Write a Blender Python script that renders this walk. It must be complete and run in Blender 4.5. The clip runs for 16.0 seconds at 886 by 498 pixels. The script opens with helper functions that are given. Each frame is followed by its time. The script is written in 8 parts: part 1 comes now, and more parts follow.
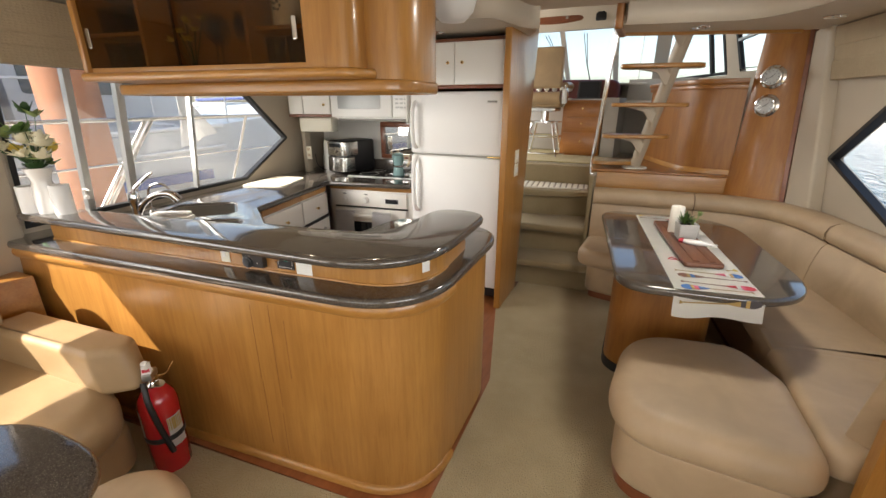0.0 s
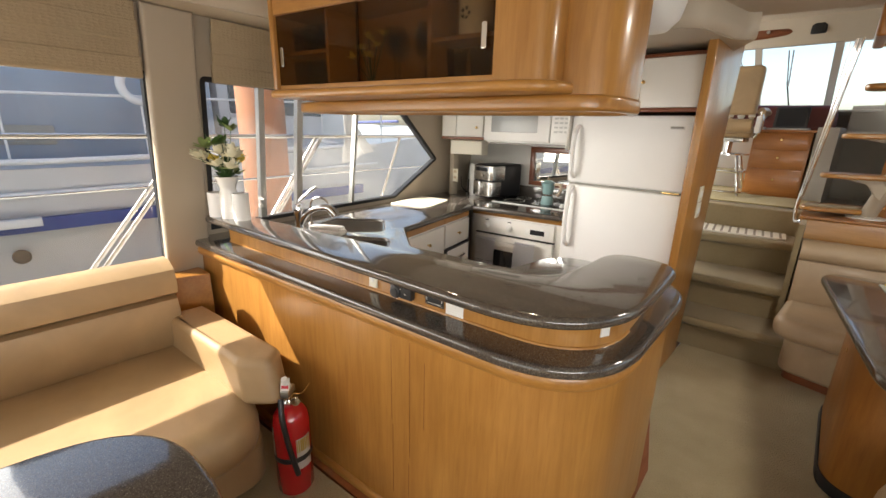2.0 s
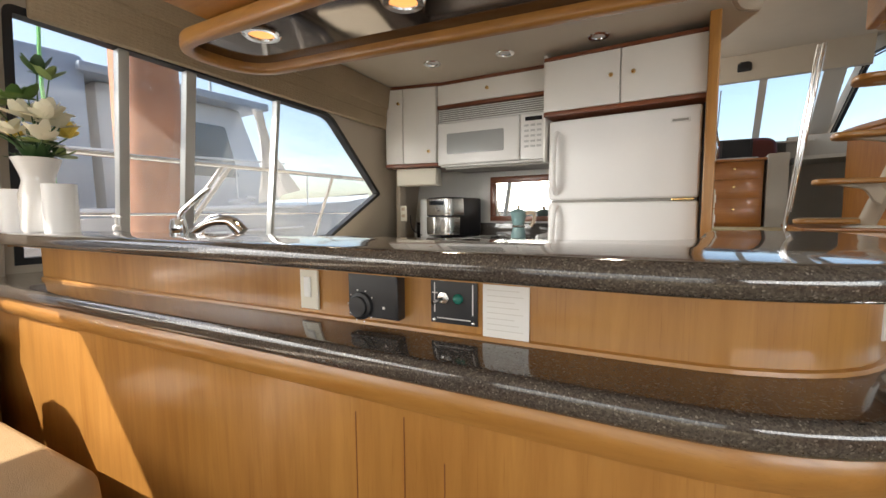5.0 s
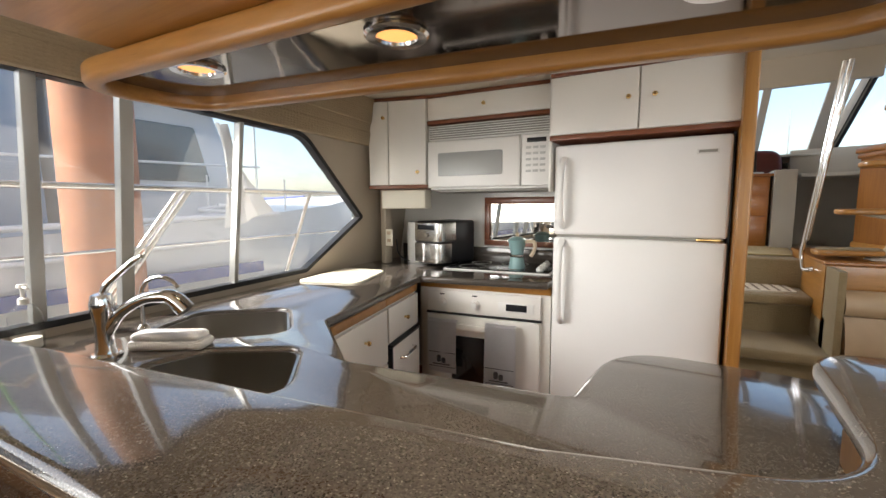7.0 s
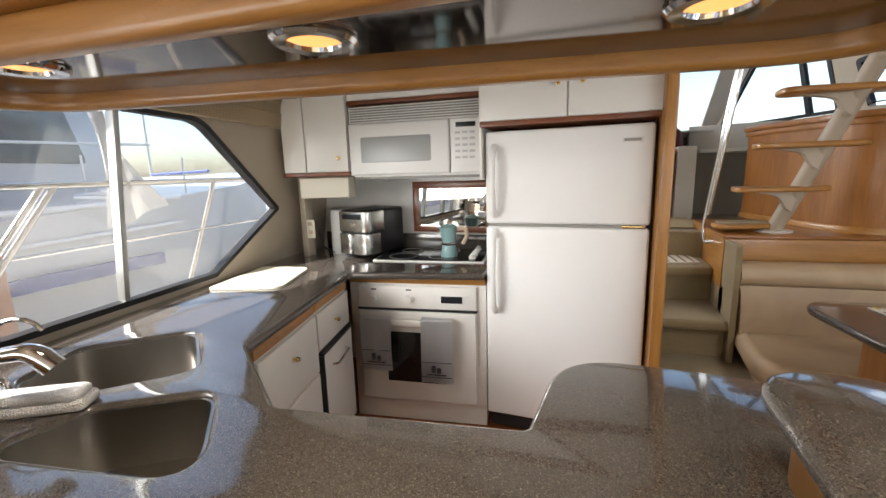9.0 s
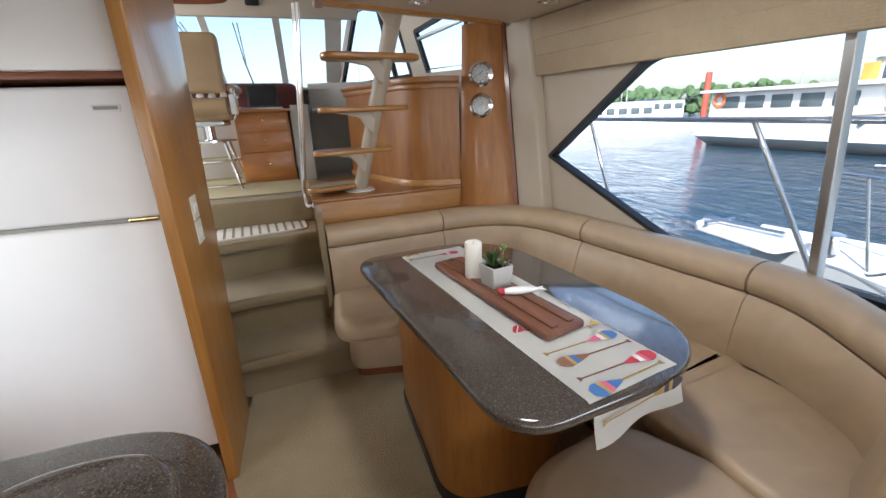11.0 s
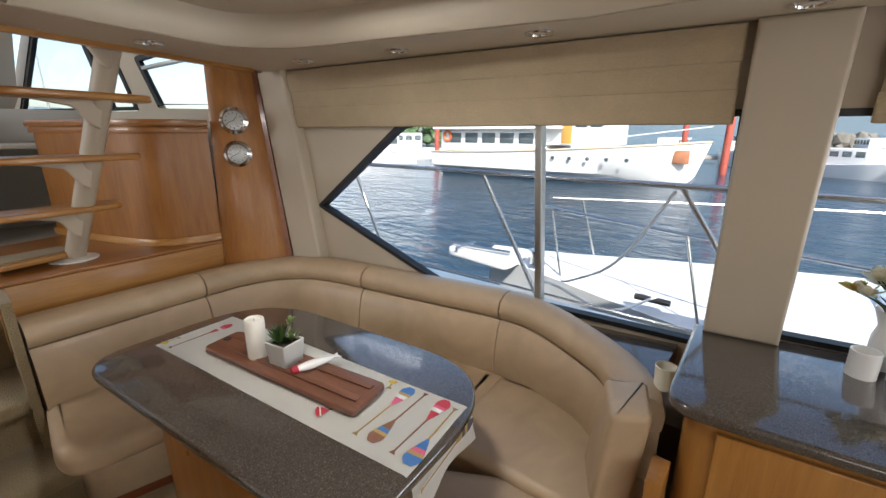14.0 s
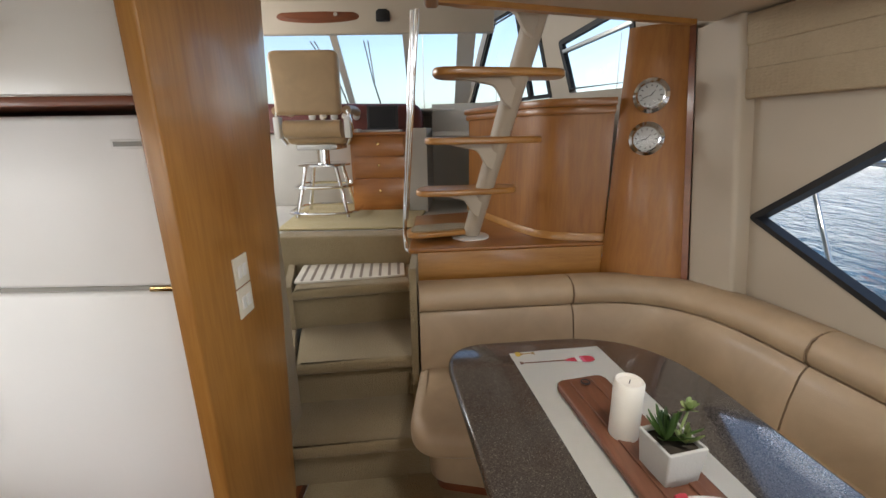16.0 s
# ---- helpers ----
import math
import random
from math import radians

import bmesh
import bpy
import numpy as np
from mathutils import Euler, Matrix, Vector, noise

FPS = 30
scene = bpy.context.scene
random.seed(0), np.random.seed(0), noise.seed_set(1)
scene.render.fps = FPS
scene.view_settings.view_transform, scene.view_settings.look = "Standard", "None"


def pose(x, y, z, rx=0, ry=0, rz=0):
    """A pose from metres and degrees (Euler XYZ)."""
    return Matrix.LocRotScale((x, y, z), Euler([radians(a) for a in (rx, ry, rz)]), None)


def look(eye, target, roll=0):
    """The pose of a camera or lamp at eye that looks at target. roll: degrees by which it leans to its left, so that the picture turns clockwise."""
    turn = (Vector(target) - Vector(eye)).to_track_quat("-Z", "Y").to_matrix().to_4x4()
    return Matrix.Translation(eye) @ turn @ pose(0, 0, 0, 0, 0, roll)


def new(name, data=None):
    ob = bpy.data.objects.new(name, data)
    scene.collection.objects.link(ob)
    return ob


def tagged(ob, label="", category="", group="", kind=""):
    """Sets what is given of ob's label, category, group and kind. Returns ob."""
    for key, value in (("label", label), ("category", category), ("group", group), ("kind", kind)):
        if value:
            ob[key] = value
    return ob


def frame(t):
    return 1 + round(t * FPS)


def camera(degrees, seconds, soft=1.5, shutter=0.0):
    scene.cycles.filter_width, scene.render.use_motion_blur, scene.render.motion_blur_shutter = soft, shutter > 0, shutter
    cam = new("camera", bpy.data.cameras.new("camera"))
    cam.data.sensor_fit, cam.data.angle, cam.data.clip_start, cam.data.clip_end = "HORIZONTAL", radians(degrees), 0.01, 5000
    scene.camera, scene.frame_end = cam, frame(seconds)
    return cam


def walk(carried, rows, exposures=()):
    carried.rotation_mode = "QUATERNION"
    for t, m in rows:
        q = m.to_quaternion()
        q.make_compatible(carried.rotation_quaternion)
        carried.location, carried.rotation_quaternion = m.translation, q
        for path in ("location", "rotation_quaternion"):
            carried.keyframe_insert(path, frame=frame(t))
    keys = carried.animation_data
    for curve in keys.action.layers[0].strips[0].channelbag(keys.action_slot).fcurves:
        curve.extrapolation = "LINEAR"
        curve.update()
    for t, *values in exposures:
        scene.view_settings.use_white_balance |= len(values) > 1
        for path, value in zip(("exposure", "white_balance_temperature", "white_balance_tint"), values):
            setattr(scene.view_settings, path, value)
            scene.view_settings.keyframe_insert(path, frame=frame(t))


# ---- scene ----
cam = camera(93.5, 16.0)
PATH = [
    (0, (0.848, 0.237, 1.436), (0.047, 1.947, 0.779), 0.0),
    (0.5, (0.82, 0.298, 1.438), (-0.298, 1.839, 0.825), 0.7),
    (1, (0.838, 0.364, 1.436), (-0.463, 1.762, 0.842), 1.1),
    (1.5, (0.779, 0.374, 1.422), (-0.569, 1.733, 0.842), 1.3),
    (2, (0.586, 0.372, 1.419), (-0.71, 1.79, 0.862), 1.4),
    (2.5, (0.397, 0.396, 1.348), (-0.825, 1.896, 0.842), 1.3),
    (3, (0.242, 0.51, 1.183), (-0.915, 2.085, 0.76), 1.1),
    (3.5, (0.146, 0.63, 1.026), (-0.967, 2.263, 0.718), 0.9),
    (4, (0.119, 0.668, 0.972), (-0.986, 2.318, 0.738), 0.4),
    (4.5, (0.074, 0.697, 0.975), (-1.02, 2.361, 0.783), -0.0),
    (5, (0.043, 0.762, 1.03), (-1.035, 2.437, 0.855), -0.4),
    (7.5, (-0.223, 1.004, 1.262), (-1.221, 2.722, 1.028), -0.2),
    (8, (-0.272, 0.999, 1.278), (-1.252, 2.722, 1.013), -0.3),
    (10.3, (0.145, 1.286, 1.403), (0.21, 3.222, 0.91), -3.0),
    (10.5, (0.285, 1.307, 1.379), (0.468, 3.232, 0.869), -2.9),
    (11, (0.476, 1.373, 1.398), (1.05, 3.184, 0.772), -2.4),
    (11.5, (0.551, 1.383, 1.423), (1.457, 3.017, 0.707), -1.6),
    (12, (0.524, 1.413, 1.448), (1.713, 2.84, 0.706), -0.5),
    (12.5, (0.477, 1.429, 1.477), (1.867, 2.679, 0.767), 0.2),
    (13, (0.46, 1.42, 1.528), (1.983, 2.56, 0.91), 0.5),
    (13.5, (0.457, 1.419, 1.539), (2.004, 2.558, 0.984), 0.3),
    (14, (0.458, 1.449, 1.543), (1.933, 2.689, 1.006), 0.1),
    (14.5, (0.541, 1.544, 1.515), (1.813, 2.994, 0.988), -0.4),
    (15, (0.68, 1.678, 1.501), (1.635, 3.356, 0.979), -0.6),
    (15.5, (0.707, 1.787, 1.465), (1.25, 3.643, 0.953), -0.8),
    (16, (0.628, 2.003, 1.467), (0.653, 3.929, 0.927), -0.9),
]
EXPOSURES = ((0, 1.2, 6850, 10), (1.5, 1.25, 6950, 10), (2, 1.25, 7000, 10), (3.5, 1.08, 6850, 10), (5, 1.05, 6700, 10), (7.5, 1.2, 6650, 10), (8, 1.2, 6650, 10), (10.5, 1.38, 6000, 10), (11.0, 1.25, 5950, 10), (11.5, 1.22, 6150, 10), (12.5, 1.12, 6300, 10), (14, 1.0, 6400, 10), (16, 1.0, 6450, 10))
walk(cam, [(t, look(eye, target, roll)) for t, eye, target, roll in PATH], EXPOSURES)

# ---- world, sun and lamps ----
world = bpy.data.worlds.new("sky")
scene.world = world
world.use_nodes = True
wn = world.node_tree.nodes
sky = wn.new("ShaderNodeTexSky")
sky.sky_type, sky.sun_disc = "NISHITA", False
SUN_FROM = Vector((-1.0, -1.15, 1.3)).normalized()
sky.sun_elevation = math.asin(SUN_FROM.z)
sky.sun_rotation = math.atan2(SUN_FROM.x, SUN_FROM.y)
sky.air_density, sky.dust_density, sky.ozone_density = 1.0, 2.2, 1.0
world.node_tree.links.new(sky.outputs[0], wn["Background"].inputs[0])
wn["Background"].inputs[1].default_value = 0.15
sun_data = bpy.data.lights.new("sun", "SUN")
sun_data.energy, sun_data.angle, sun_data.color = 5.0, radians(0.5), (1.0, 0.96, 0.90)
sun = new("sun", sun_data)
sun.matrix_world = look(SUN_FROM * 30, (0, 0, 0))
# fill lamp added in the unseen aft doorway to brighten the saloon
door_data = bpy.data.lights.new("cockpit_daylight", "AREA")
door_data.shape, door_data.size, door_data.size_y = "RECTANGLE", 2.7, 1.6
door_data.energy, door_data.color = 6.0, (1.0, 0.98, 0.95)
door_light = new("cockpit_daylight", door_data)
door_light.matrix_world = look((0.5, -2.5, 1.05), (0.6, 2.0, 0.1))
# fill lamp added at the unseen port helm window for deck and stairs
helm_data = bpy.data.lights.new("helm_window_daylight", "AREA")
helm_data.shape, helm_data.size, helm_data.size_y = "RECTANGLE", 1.7, 0.45
helm_data.energy, helm_data.color = 22.0, (0.96, 0.98, 1.0)
helm_light = new("helm_window_daylight", helm_data)
helm_light.matrix_world = look((-1.95, 4.95, 1.97), (1.0, 4.6, 1.4))
side_data = bpy.data.lights.new("port_window_daylight", "AREA")
side_data.shape, side_data.size, side_data.size_y = "RECTANGLE", 2.1, 0.75
side_data.energy, side_data.color = 10.0, (1.0, 0.98, 0.95)
side_light = new("port_window_daylight", side_data)
side_light.matrix_world = look((-1.52, -0.75, 1.2), (1.5, 0.6, 0.3))

galley_data = bpy.data.lights.new("galley_window_daylight", "AREA")
galley_data.shape, galley_data.size, galley_data.size_y, galley_data.spread = "RECTANGLE", 0.9, 0.5, radians(80)
galley_data.energy, galley_data.color = 2.2, (1.0, 0.985, 0.96)
galley_light = new("galley_window_daylight", galley_data)
galley_light.matrix_world = look((-1.72, 1.75, 1.28), (-0.75, 3.0, 0.72))
star_data = bpy.data.lights.new("starboard_window_daylight", "AREA")
star_data.shape, star_data.size, star_data.size_y = "RECTANGLE", 2.2, 0.65
star_data.energy, star_data.color = 16.0, (0.98, 0.99, 1.0)
star_light = new("starboard_window_daylight", star_data)
star_light.matrix_world = look((2.30, -0.4, 1.22), (-0.6, 0.9, 0.3))

# ---- materials ----
def shader(name, rough=0.5, metal=0.0, coat=0.0, spec=0.5):
    m = bpy.data.materials.new(name)
    m.use_nodes = True
    b = m.node_tree.nodes["Principled BSDF"]
    b.inputs["Roughness"].default_value, b.inputs["Metallic"].default_value = rough, metal
    b.inputs["Coat Weight"].default_value, b.inputs["Specular IOR Level"].default_value = coat, spec
    b.inputs["Coat Roughness"].default_value = 0.12
    return m, m.node_tree.nodes, m.node_tree.links, b


def coords(nodes, links, scale):
    tc, mp = nodes.new("ShaderNodeTexCoord"), nodes.new("ShaderNodeMapping")
    mp.inputs["Scale"].default_value = scale
    links.new(tc.outputs["Object"], mp.inputs[0])
    return mp.outputs[0]


def noise_tex(nodes, links, scale, size, detail=4.0, rough=0.55, distort=0.0):
    n = nodes.new("ShaderNodeTexNoise")
    n.inputs["Scale"].default_value, n.inputs["Detail"].default_value = size, detail
    n.inputs["Roughness"].default_value, n.inputs["Distortion"].default_value = rough, distort
    links.new(coords(nodes, links, scale), n.inputs["Vector"])
    return n.outputs["Fac"]


def ramp(nodes, links, fac, stops):
    r = nodes.new("ShaderNodeValToRGB")
    while len(r.color_ramp.elements) < len(stops):
        r.color_ramp.elements.new(0.5)
    for e, (p, c) in zip(r.color_ramp.elements, stops):
        e.position, e.color = p, (*c, 1)
    links.new(fac, r.inputs[0])
    return r.outputs[0]


def mix(nodes, links, fac, a, b, mode="MIX"):
    m = nodes.new("ShaderNodeMix")
    m.data_type, m.blend_type = "RGBA", mode
    for sock, v in ((m.inputs[0], fac), (m.inputs[6], a), (m.inputs[7], b)):
        if isinstance(v, (int, float)):
            sock.default_value = v
        elif isinstance(v, tuple):
            sock.default_value = (*v, 1)
        else:
            links.new(v, sock)
    return m.outputs[2]


def bump(nodes, links, b, height, strength, dist):
    n = nodes.new("ShaderNodeBump")
    n.inputs["Strength"].default_value, n.inputs["Distance"].default_value = strength, dist
    links.new(height, n.inputs["Height"])
    links.new(n.outputs[0], b.inputs["Normal"])


def wood(name, dark, light, scale, rough=0.32, coat=0.35):
    """Varnished wood; the grain runs along the axis with the small scale."""
    m, n, l, b = shader(name, rough, coat=coat)
    fine = noise_tex(n, l, scale, 9.0, 8.0, 0.62, 0.5)
    wide = noise_tex(n, l, tuple(0.3 * s for s in scale), 5.0, 3.0, 0.5, 0.8)
    blot = noise_tex(n, l, (1, 1, 1), 3.5, 3.0)
    c = ramp(n, l, fine, ((0.28, dark), (0.5, tuple(0.45 * d + 0.55 * q for d, q in zip(dark, light))), (0.72, light)))
    c2 = ramp(n, l, wide, ((0.3, dark), (0.7, light)))
    c = mix(n, l, 0.45, c, c2)
    tint = ramp(n, l, blot, ((0.25, (0.82, 0.78, 0.74)), (0.75, (1.0, 1.0, 1.0))))
    info = n.new("ShaderNodeObjectInfo")
    per = ramp(n, l, info.outputs["Random"], ((0.0, (0.92, 0.9, 0.88)), (1.0, (1.0, 1.0, 1.0))))
    c = mix(n, l, 1.0, mix(n, l, 1.0, c, tint, "MULTIPLY"), per, "MULTIPLY")
    pores = noise_tex(n, l, tuple(3.2 * s if s > 1 else 0.9 * s for s in scale), 14.0, 3.0, 0.6, 0.2)
    c = mix(n, l, 1.0, c, ramp(n, l, pores, ((0.26, (0.80, 0.74, 0.66)), (0.38, (1.0, 1.0, 1.0)))), "MULTIPLY")
    l.new(c, b.inputs["Base Color"])
    rr = n.new("ShaderNodeMapRange")
    rr.inputs["To Min"].default_value, rr.inputs["To Max"].default_value = rough - 0.08, rough + 0.14
    l.new(blot, rr.inputs["Value"])
    l.new(rr.outputs[0], b.inputs["Roughness"])
    bump(n, l, b, fine, 0.12, 0.002)
    return m


def plain(name, colour, rough=0.5, metal=0.0, coat=0.0, vary=0.06, grain=0.1, size=60.0, spec=0.5):
    """A painted, moulded or cast surface with faint mottling and fine relief."""
    m, n, l, b = shader(name, rough, metal, coat, spec)
    big = noise_tex(n, l, (1, 1, 1), 2.7, 4.0)
    lo = tuple(max(0.0, q * (1 - vary)) for q in colour)
    hi = tuple(min(1.0, q * (1 + vary * 0.6)) for q in colour)
    l.new(ramp(n, l, big, ((0.3, lo), (0.7, hi))), b.inputs["Base Color"])
    if grain:
        bump(n, l, b, noise_tex(n, l, (1, 1, 1), size, 3.0), grain, 0.002)
    return m


def leather(name, colour):
    m, n, l, b = shader(name, 0.42, coat=0.08)
    cells = n.new("ShaderNodeTexVoronoi")
    cells.inputs["Scale"].default_value = 420.0
    l.new(coords(n, l, (1, 1, 1)), cells.inputs["Vector"])
    fold = noise_tex(n, l, (1, 1, 1), 5.0, 5.0, 0.55, 0.6)
    dark, hi = tuple(q * 0.86 for q in colour), tuple(min(1, q * 1.08) for q in colour)
    l.new(ramp(n, l, fold, ((0.3, dark), (0.7, hi))), b.inputs["Base Color"])
    rr = n.new("ShaderNodeMapRange")
    rr.inputs["To Min"].default_value, rr.inputs["To Max"].default_value = 0.33, 0.52
    l.new(fold, rr.inputs["Value"])
    l.new(rr.outputs[0], b.inputs["Roughness"])
    add = n.new("ShaderNodeMath")
    add.operation = "MULTIPLY_ADD"
    l.new(cells.outputs["Distance"], add.inputs[0])
    add.inputs[1].default_value = 0.15
    l.new(fold, add.inputs[2])
    bump(n, l, b, add.outputs[0], 0.35, 0.012)
    return m


def stone(name, base, fleck):
    """Polished engineered stone with pale and dark flecks."""
    m, n, l, b = shader(name, 0.1, coat=0.6, spec=0.6)
    b.inputs["Coat Roughness"].default_value = 0.025
    v = n.new("ShaderNodeTexVoronoi")
    v.inputs["Scale"].default_value = 560.0
    l.new(coords(n, l, (1, 1, 1)), v.inputs["Vector"])
    sep = n.new("ShaderNodeSeparateColor")
    l.new(v.outputs["Color"], sep.inputs[0])
    dark = tuple(0.55 * q for q in base)
    pale = tuple(0.5 * q + 0.5 * f for q, f in zip(base, fleck))
    c = ramp(n, l, sep.outputs[0], ((0.0, dark), (0.45, base), (0.88, tuple(1.3 * q for q in base)), (0.975, pale), (1.0, fleck)))
    cloud = ramp(n, l, noise_tex(n, l, (1, 1, 1), 4.0, 4.0), ((0.3, (0.86, 0.86, 0.86)), (0.7, (1.0, 1.0, 1.0))))
    l.new(mix(n, l, 1.0, c, cloud, "MULTIPLY"), b.inputs["Base Color"])
    rr = n.new("ShaderNodeMapRange")
    rr.inputs["To Min"].default_value, rr.inputs["To Max"].default_value = 0.07, 0.16
    l.new(noise_tex(n, l, (1, 1, 1), 11.0, 4.0), rr.inputs["Value"])
    l.new(rr.outputs[0], b.inputs["Roughness"])
    return m


def pile(name, dark, light, size=170.0):
    """Short looped carpet."""
    m, n, l, b = shader(name, 0.95, spec=0.1)
    f = noise_tex(n, l, (1, 1, 1), size, 3.0, 0.7)
    w = noise_tex(n, l, (1, 1, 1), 4.0, 4.0)
    c = mix(n, l, 0.5, ramp(n, l, f, ((0.3, dark), (0.7, light))), ramp(n, l, w, ((0.3, dark), (0.7, light))))
    l.new(c, b.inputs["Base Color"])
    v = n.new("ShaderNodeTexVoronoi")
    v.inputs["Scale"].default_value = size
    l.new(coords(n, l, (1, 1, 1)), v.inputs["Vector"])
    bump(n, l, b, v.outputs["Distance"], 0.8, 0.006)
    b.inputs["Sheen Weight"].default_value = 0.2
    return m


def weave(name, colour, size=150.0, basket=0.0):
    """Woven blind cloth with slub threads."""
    m, n, l, b = shader(name, 0.9, spec=0.15)
    a = noise_tex(n, l, (1, 6, 30), size * 0.12, 4.0, 0.7)
    w = noise_tex(n, l, (1, 1, 1), 6.0, 4.0)
    dark, hi = tuple(q * 0.82 for q in colour), tuple(min(1, q * 1.1) for q in colour)
    l.new(mix(n, l, 0.4, ramp(n, l, a, ((0.3, dark), (0.7, hi))), ramp(n, l, w, ((0.3, dark), (0.7, hi)))), b.inputs["Base Color"])
    if basket:
        knots = n.new("ShaderNodeTexVoronoi")
        knots.inputs["Scale"].default_value, knots.inputs["Randomness"].default_value = basket, 0.35
        l.new(coords(n, l, (1.0, 0.8, 1.5)), knots.inputs["Vector"])
        add = n.new("ShaderNodeMath")
        add.operation = "MULTIPLY_ADD"
        l.new(a, add.inputs[0])
        add.inputs[1].default_value = 0.4
        l.new(knots.outputs["Distance"], add.inputs[2])
        a = add.outputs[0]
    bump(n, l, b, a, 0.5, 0.006)
    return m


def pane_glass(name, tint=(1, 1, 1), gloss=1.0, film=0.0):
    """Thin glass: clear but for the mirrored share that the angle gives."""
    m = bpy.data.materials.new(name)
    m.use_nodes = True
    n, l = m.node_tree.nodes, m.node_tree.links
    n.remove(n["Principled BSDF"])
    clear, shine = n.new("ShaderNodeBsdfTransparent"), n.new("ShaderNodeBsdfGlossy")
    edge, power, share, both = n.new("ShaderNodeLayerWeight"), n.new("ShaderNodeMath"), n.new("ShaderNodeMath"), n.new("ShaderNodeMixShader")
    clear.inputs[0].default_value = (*tint, 1)
    shine.inputs["Roughness"].default_value = 0.01
    edge.inputs["Blend"].default_value = 0.5
    power.operation, share.operation = "POWER", "MULTIPLY_ADD"
    power.inputs[1].default_value = 5.0
    share.inputs[1].default_value, share.inputs[2].default_value = 0.7 * gloss, 0.035 * gloss
    l.new(edge.outputs["Facing"], power.inputs[0])
    l.new(power.outputs[0], share.inputs[0])
    l.new(share.outputs[0], both.inputs[0])
    l.new(clear.outputs[0], both.inputs[1])
    l.new(shine.outputs[0], both.inputs[2])
    if film:
        haze, veil, amount = n.new("ShaderNodeBsdfTranslucent"), n.new("ShaderNodeMixShader"), n.new("ShaderNodeMapRange")
        haze.inputs[0].default_value = (0.85, 0.82, 0.76, 1)
        amount.inputs["To Min"].default_value, amount.inputs["To Max"].default_value = 0.4 * film, 1.6 * film
        l.new(noise_tex(n, l, (1, 1, 1), 3.0, 5.0), amount.inputs["Value"])
        l.new(amount.outputs[0], veil.inputs[0])
        l.new(both.outputs[0], veil.inputs[1])
        l.new(haze.outputs[0], veil.inputs[2])
        both = veil
    l.new(both.outputs[0], n["Material Output"].inputs[0])
    return m


def glow(name, colour, strength):
    m, n, l, b = shader(name, 0.4)
    b.inputs["Base Color"].default_value = (*colour, 1)
    b.inputs["Emission Color"].default_value = (*colour, 1)
    b.inputs["Emission Strength"].default_value = strength
    return m


def sea(name):
    m, n, l, b = shader(name, 0.06, spec=0.5)
    b.inputs["Base Color"].default_value = (0.012, 0.035, 0.06, 1)
    b.inputs["IOR"].default_value = 1.33
    a = noise_tex(n, l, (1.0, 0.45, 1), 2.6, 5.0, 0.55, 0.6)
    c = noise_tex(n, l, (1.0, 0.5, 1), 0.5, 3.0, 0.5, 0.3)
    add = n.new("ShaderNodeMath")
    l.new(a, add.inputs[0]), l.new(c, add.inputs[1])
    bump(n, l, b, add.outputs[0], 1.0, 0.16)
    return m


HONEY_D, HONEY_L = (0.33, 0.140, 0.028), (0.54, 0.275, 0.070)
WOOD_V = wood("honey_veneer_upright", HONEY_D, HONEY_L, (7, 7, 0.55))
WOOD_X = wood("honey_veneer_lying", HONEY_D, HONEY_L, (0.55, 7, 7))
WOOD_Y = wood("honey_veneer_lengthwise", HONEY_D, HONEY_L, (7, 0.55, 7))
CHERRY_V = wood("cherry_veneer_upright", (0.245, 0.088, 0.015), (0.42, 0.18, 0.036), (6, 6, 0.6), 0.42, 0.2)
CHERRY_X = wood("cherry_veneer_lying", (0.245, 0.088, 0.015), (0.42, 0.18, 0.036), (0.6, 6, 6))
DRAWERWOOD = wood("orange_cherry_drawers", (0.44, 0.16, 0.035), (0.60, 0.26, 0.07), (0.6, 6, 6))
TEAK_X = wood("red_brown_trim", (0.16, 0.045, 0.018), (0.27, 0.085, 0.033), (0.7, 8, 8))
FLOORWOOD = wood("red_floor_boards", (0.22, 0.065, 0.02), (0.40, 0.14, 0.05), (8, 0.6, 8))
WALNUT = wood("walnut_board", (0.13, 0.050, 0.028), (0.24, 0.10, 0.055), (9, 0.7, 9), 0.38, 0.2)
TAN = leather("tan_leather", (0.445, 0.325, 0.205))
TAN_WARM = leather("warm_tan_leather", (0.41, 0.28, 0.15))
PIPING = plain("brown_piping", (0.2, 0.13, 0.075), 0.6)
STONE = stone("brown_flecked_stone", (0.074, 0.062, 0.053), (0.22, 0.20, 0.175))
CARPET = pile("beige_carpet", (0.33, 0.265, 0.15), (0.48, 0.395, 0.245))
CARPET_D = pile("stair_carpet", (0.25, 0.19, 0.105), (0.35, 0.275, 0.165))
RUG = pile("straw_rug", (0.42, 0.34, 0.17), (0.56, 0.47, 0.26))
BLIND = weave("beige_blind_cloth", (0.42, 0.335, 0.225), 150.0, 62.0)
VINYL = plain("cream_vinyl", (0.45, 0.385, 0.30), 0.55, vary=0.05, grain=0.25, size=240)
HEADLINER = plain("cream_headliner", (0.54, 0.465, 0.365), 0.6, vary=0.05, grain=0.2, size=200)
SOFFIT = plain("cream_soffit", (0.54, 0.475, 0.38), 0.5, vary=0.04, grain=0.1)
WHITE = plain("white_gloss_laminate", (0.82, 0.80, 0.75), 0.28, coat=0.3, vary=0.03, grain=0.03)
FRIDGE = plain("white_pebbled_enamel", (0.87, 0.86, 0.84), 0.38, vary=0.02, grain=0.25, size=420)
CREAM = plain("cream_plastic", (0.74, 0.70, 0.58), 0.4, vary=0.03)
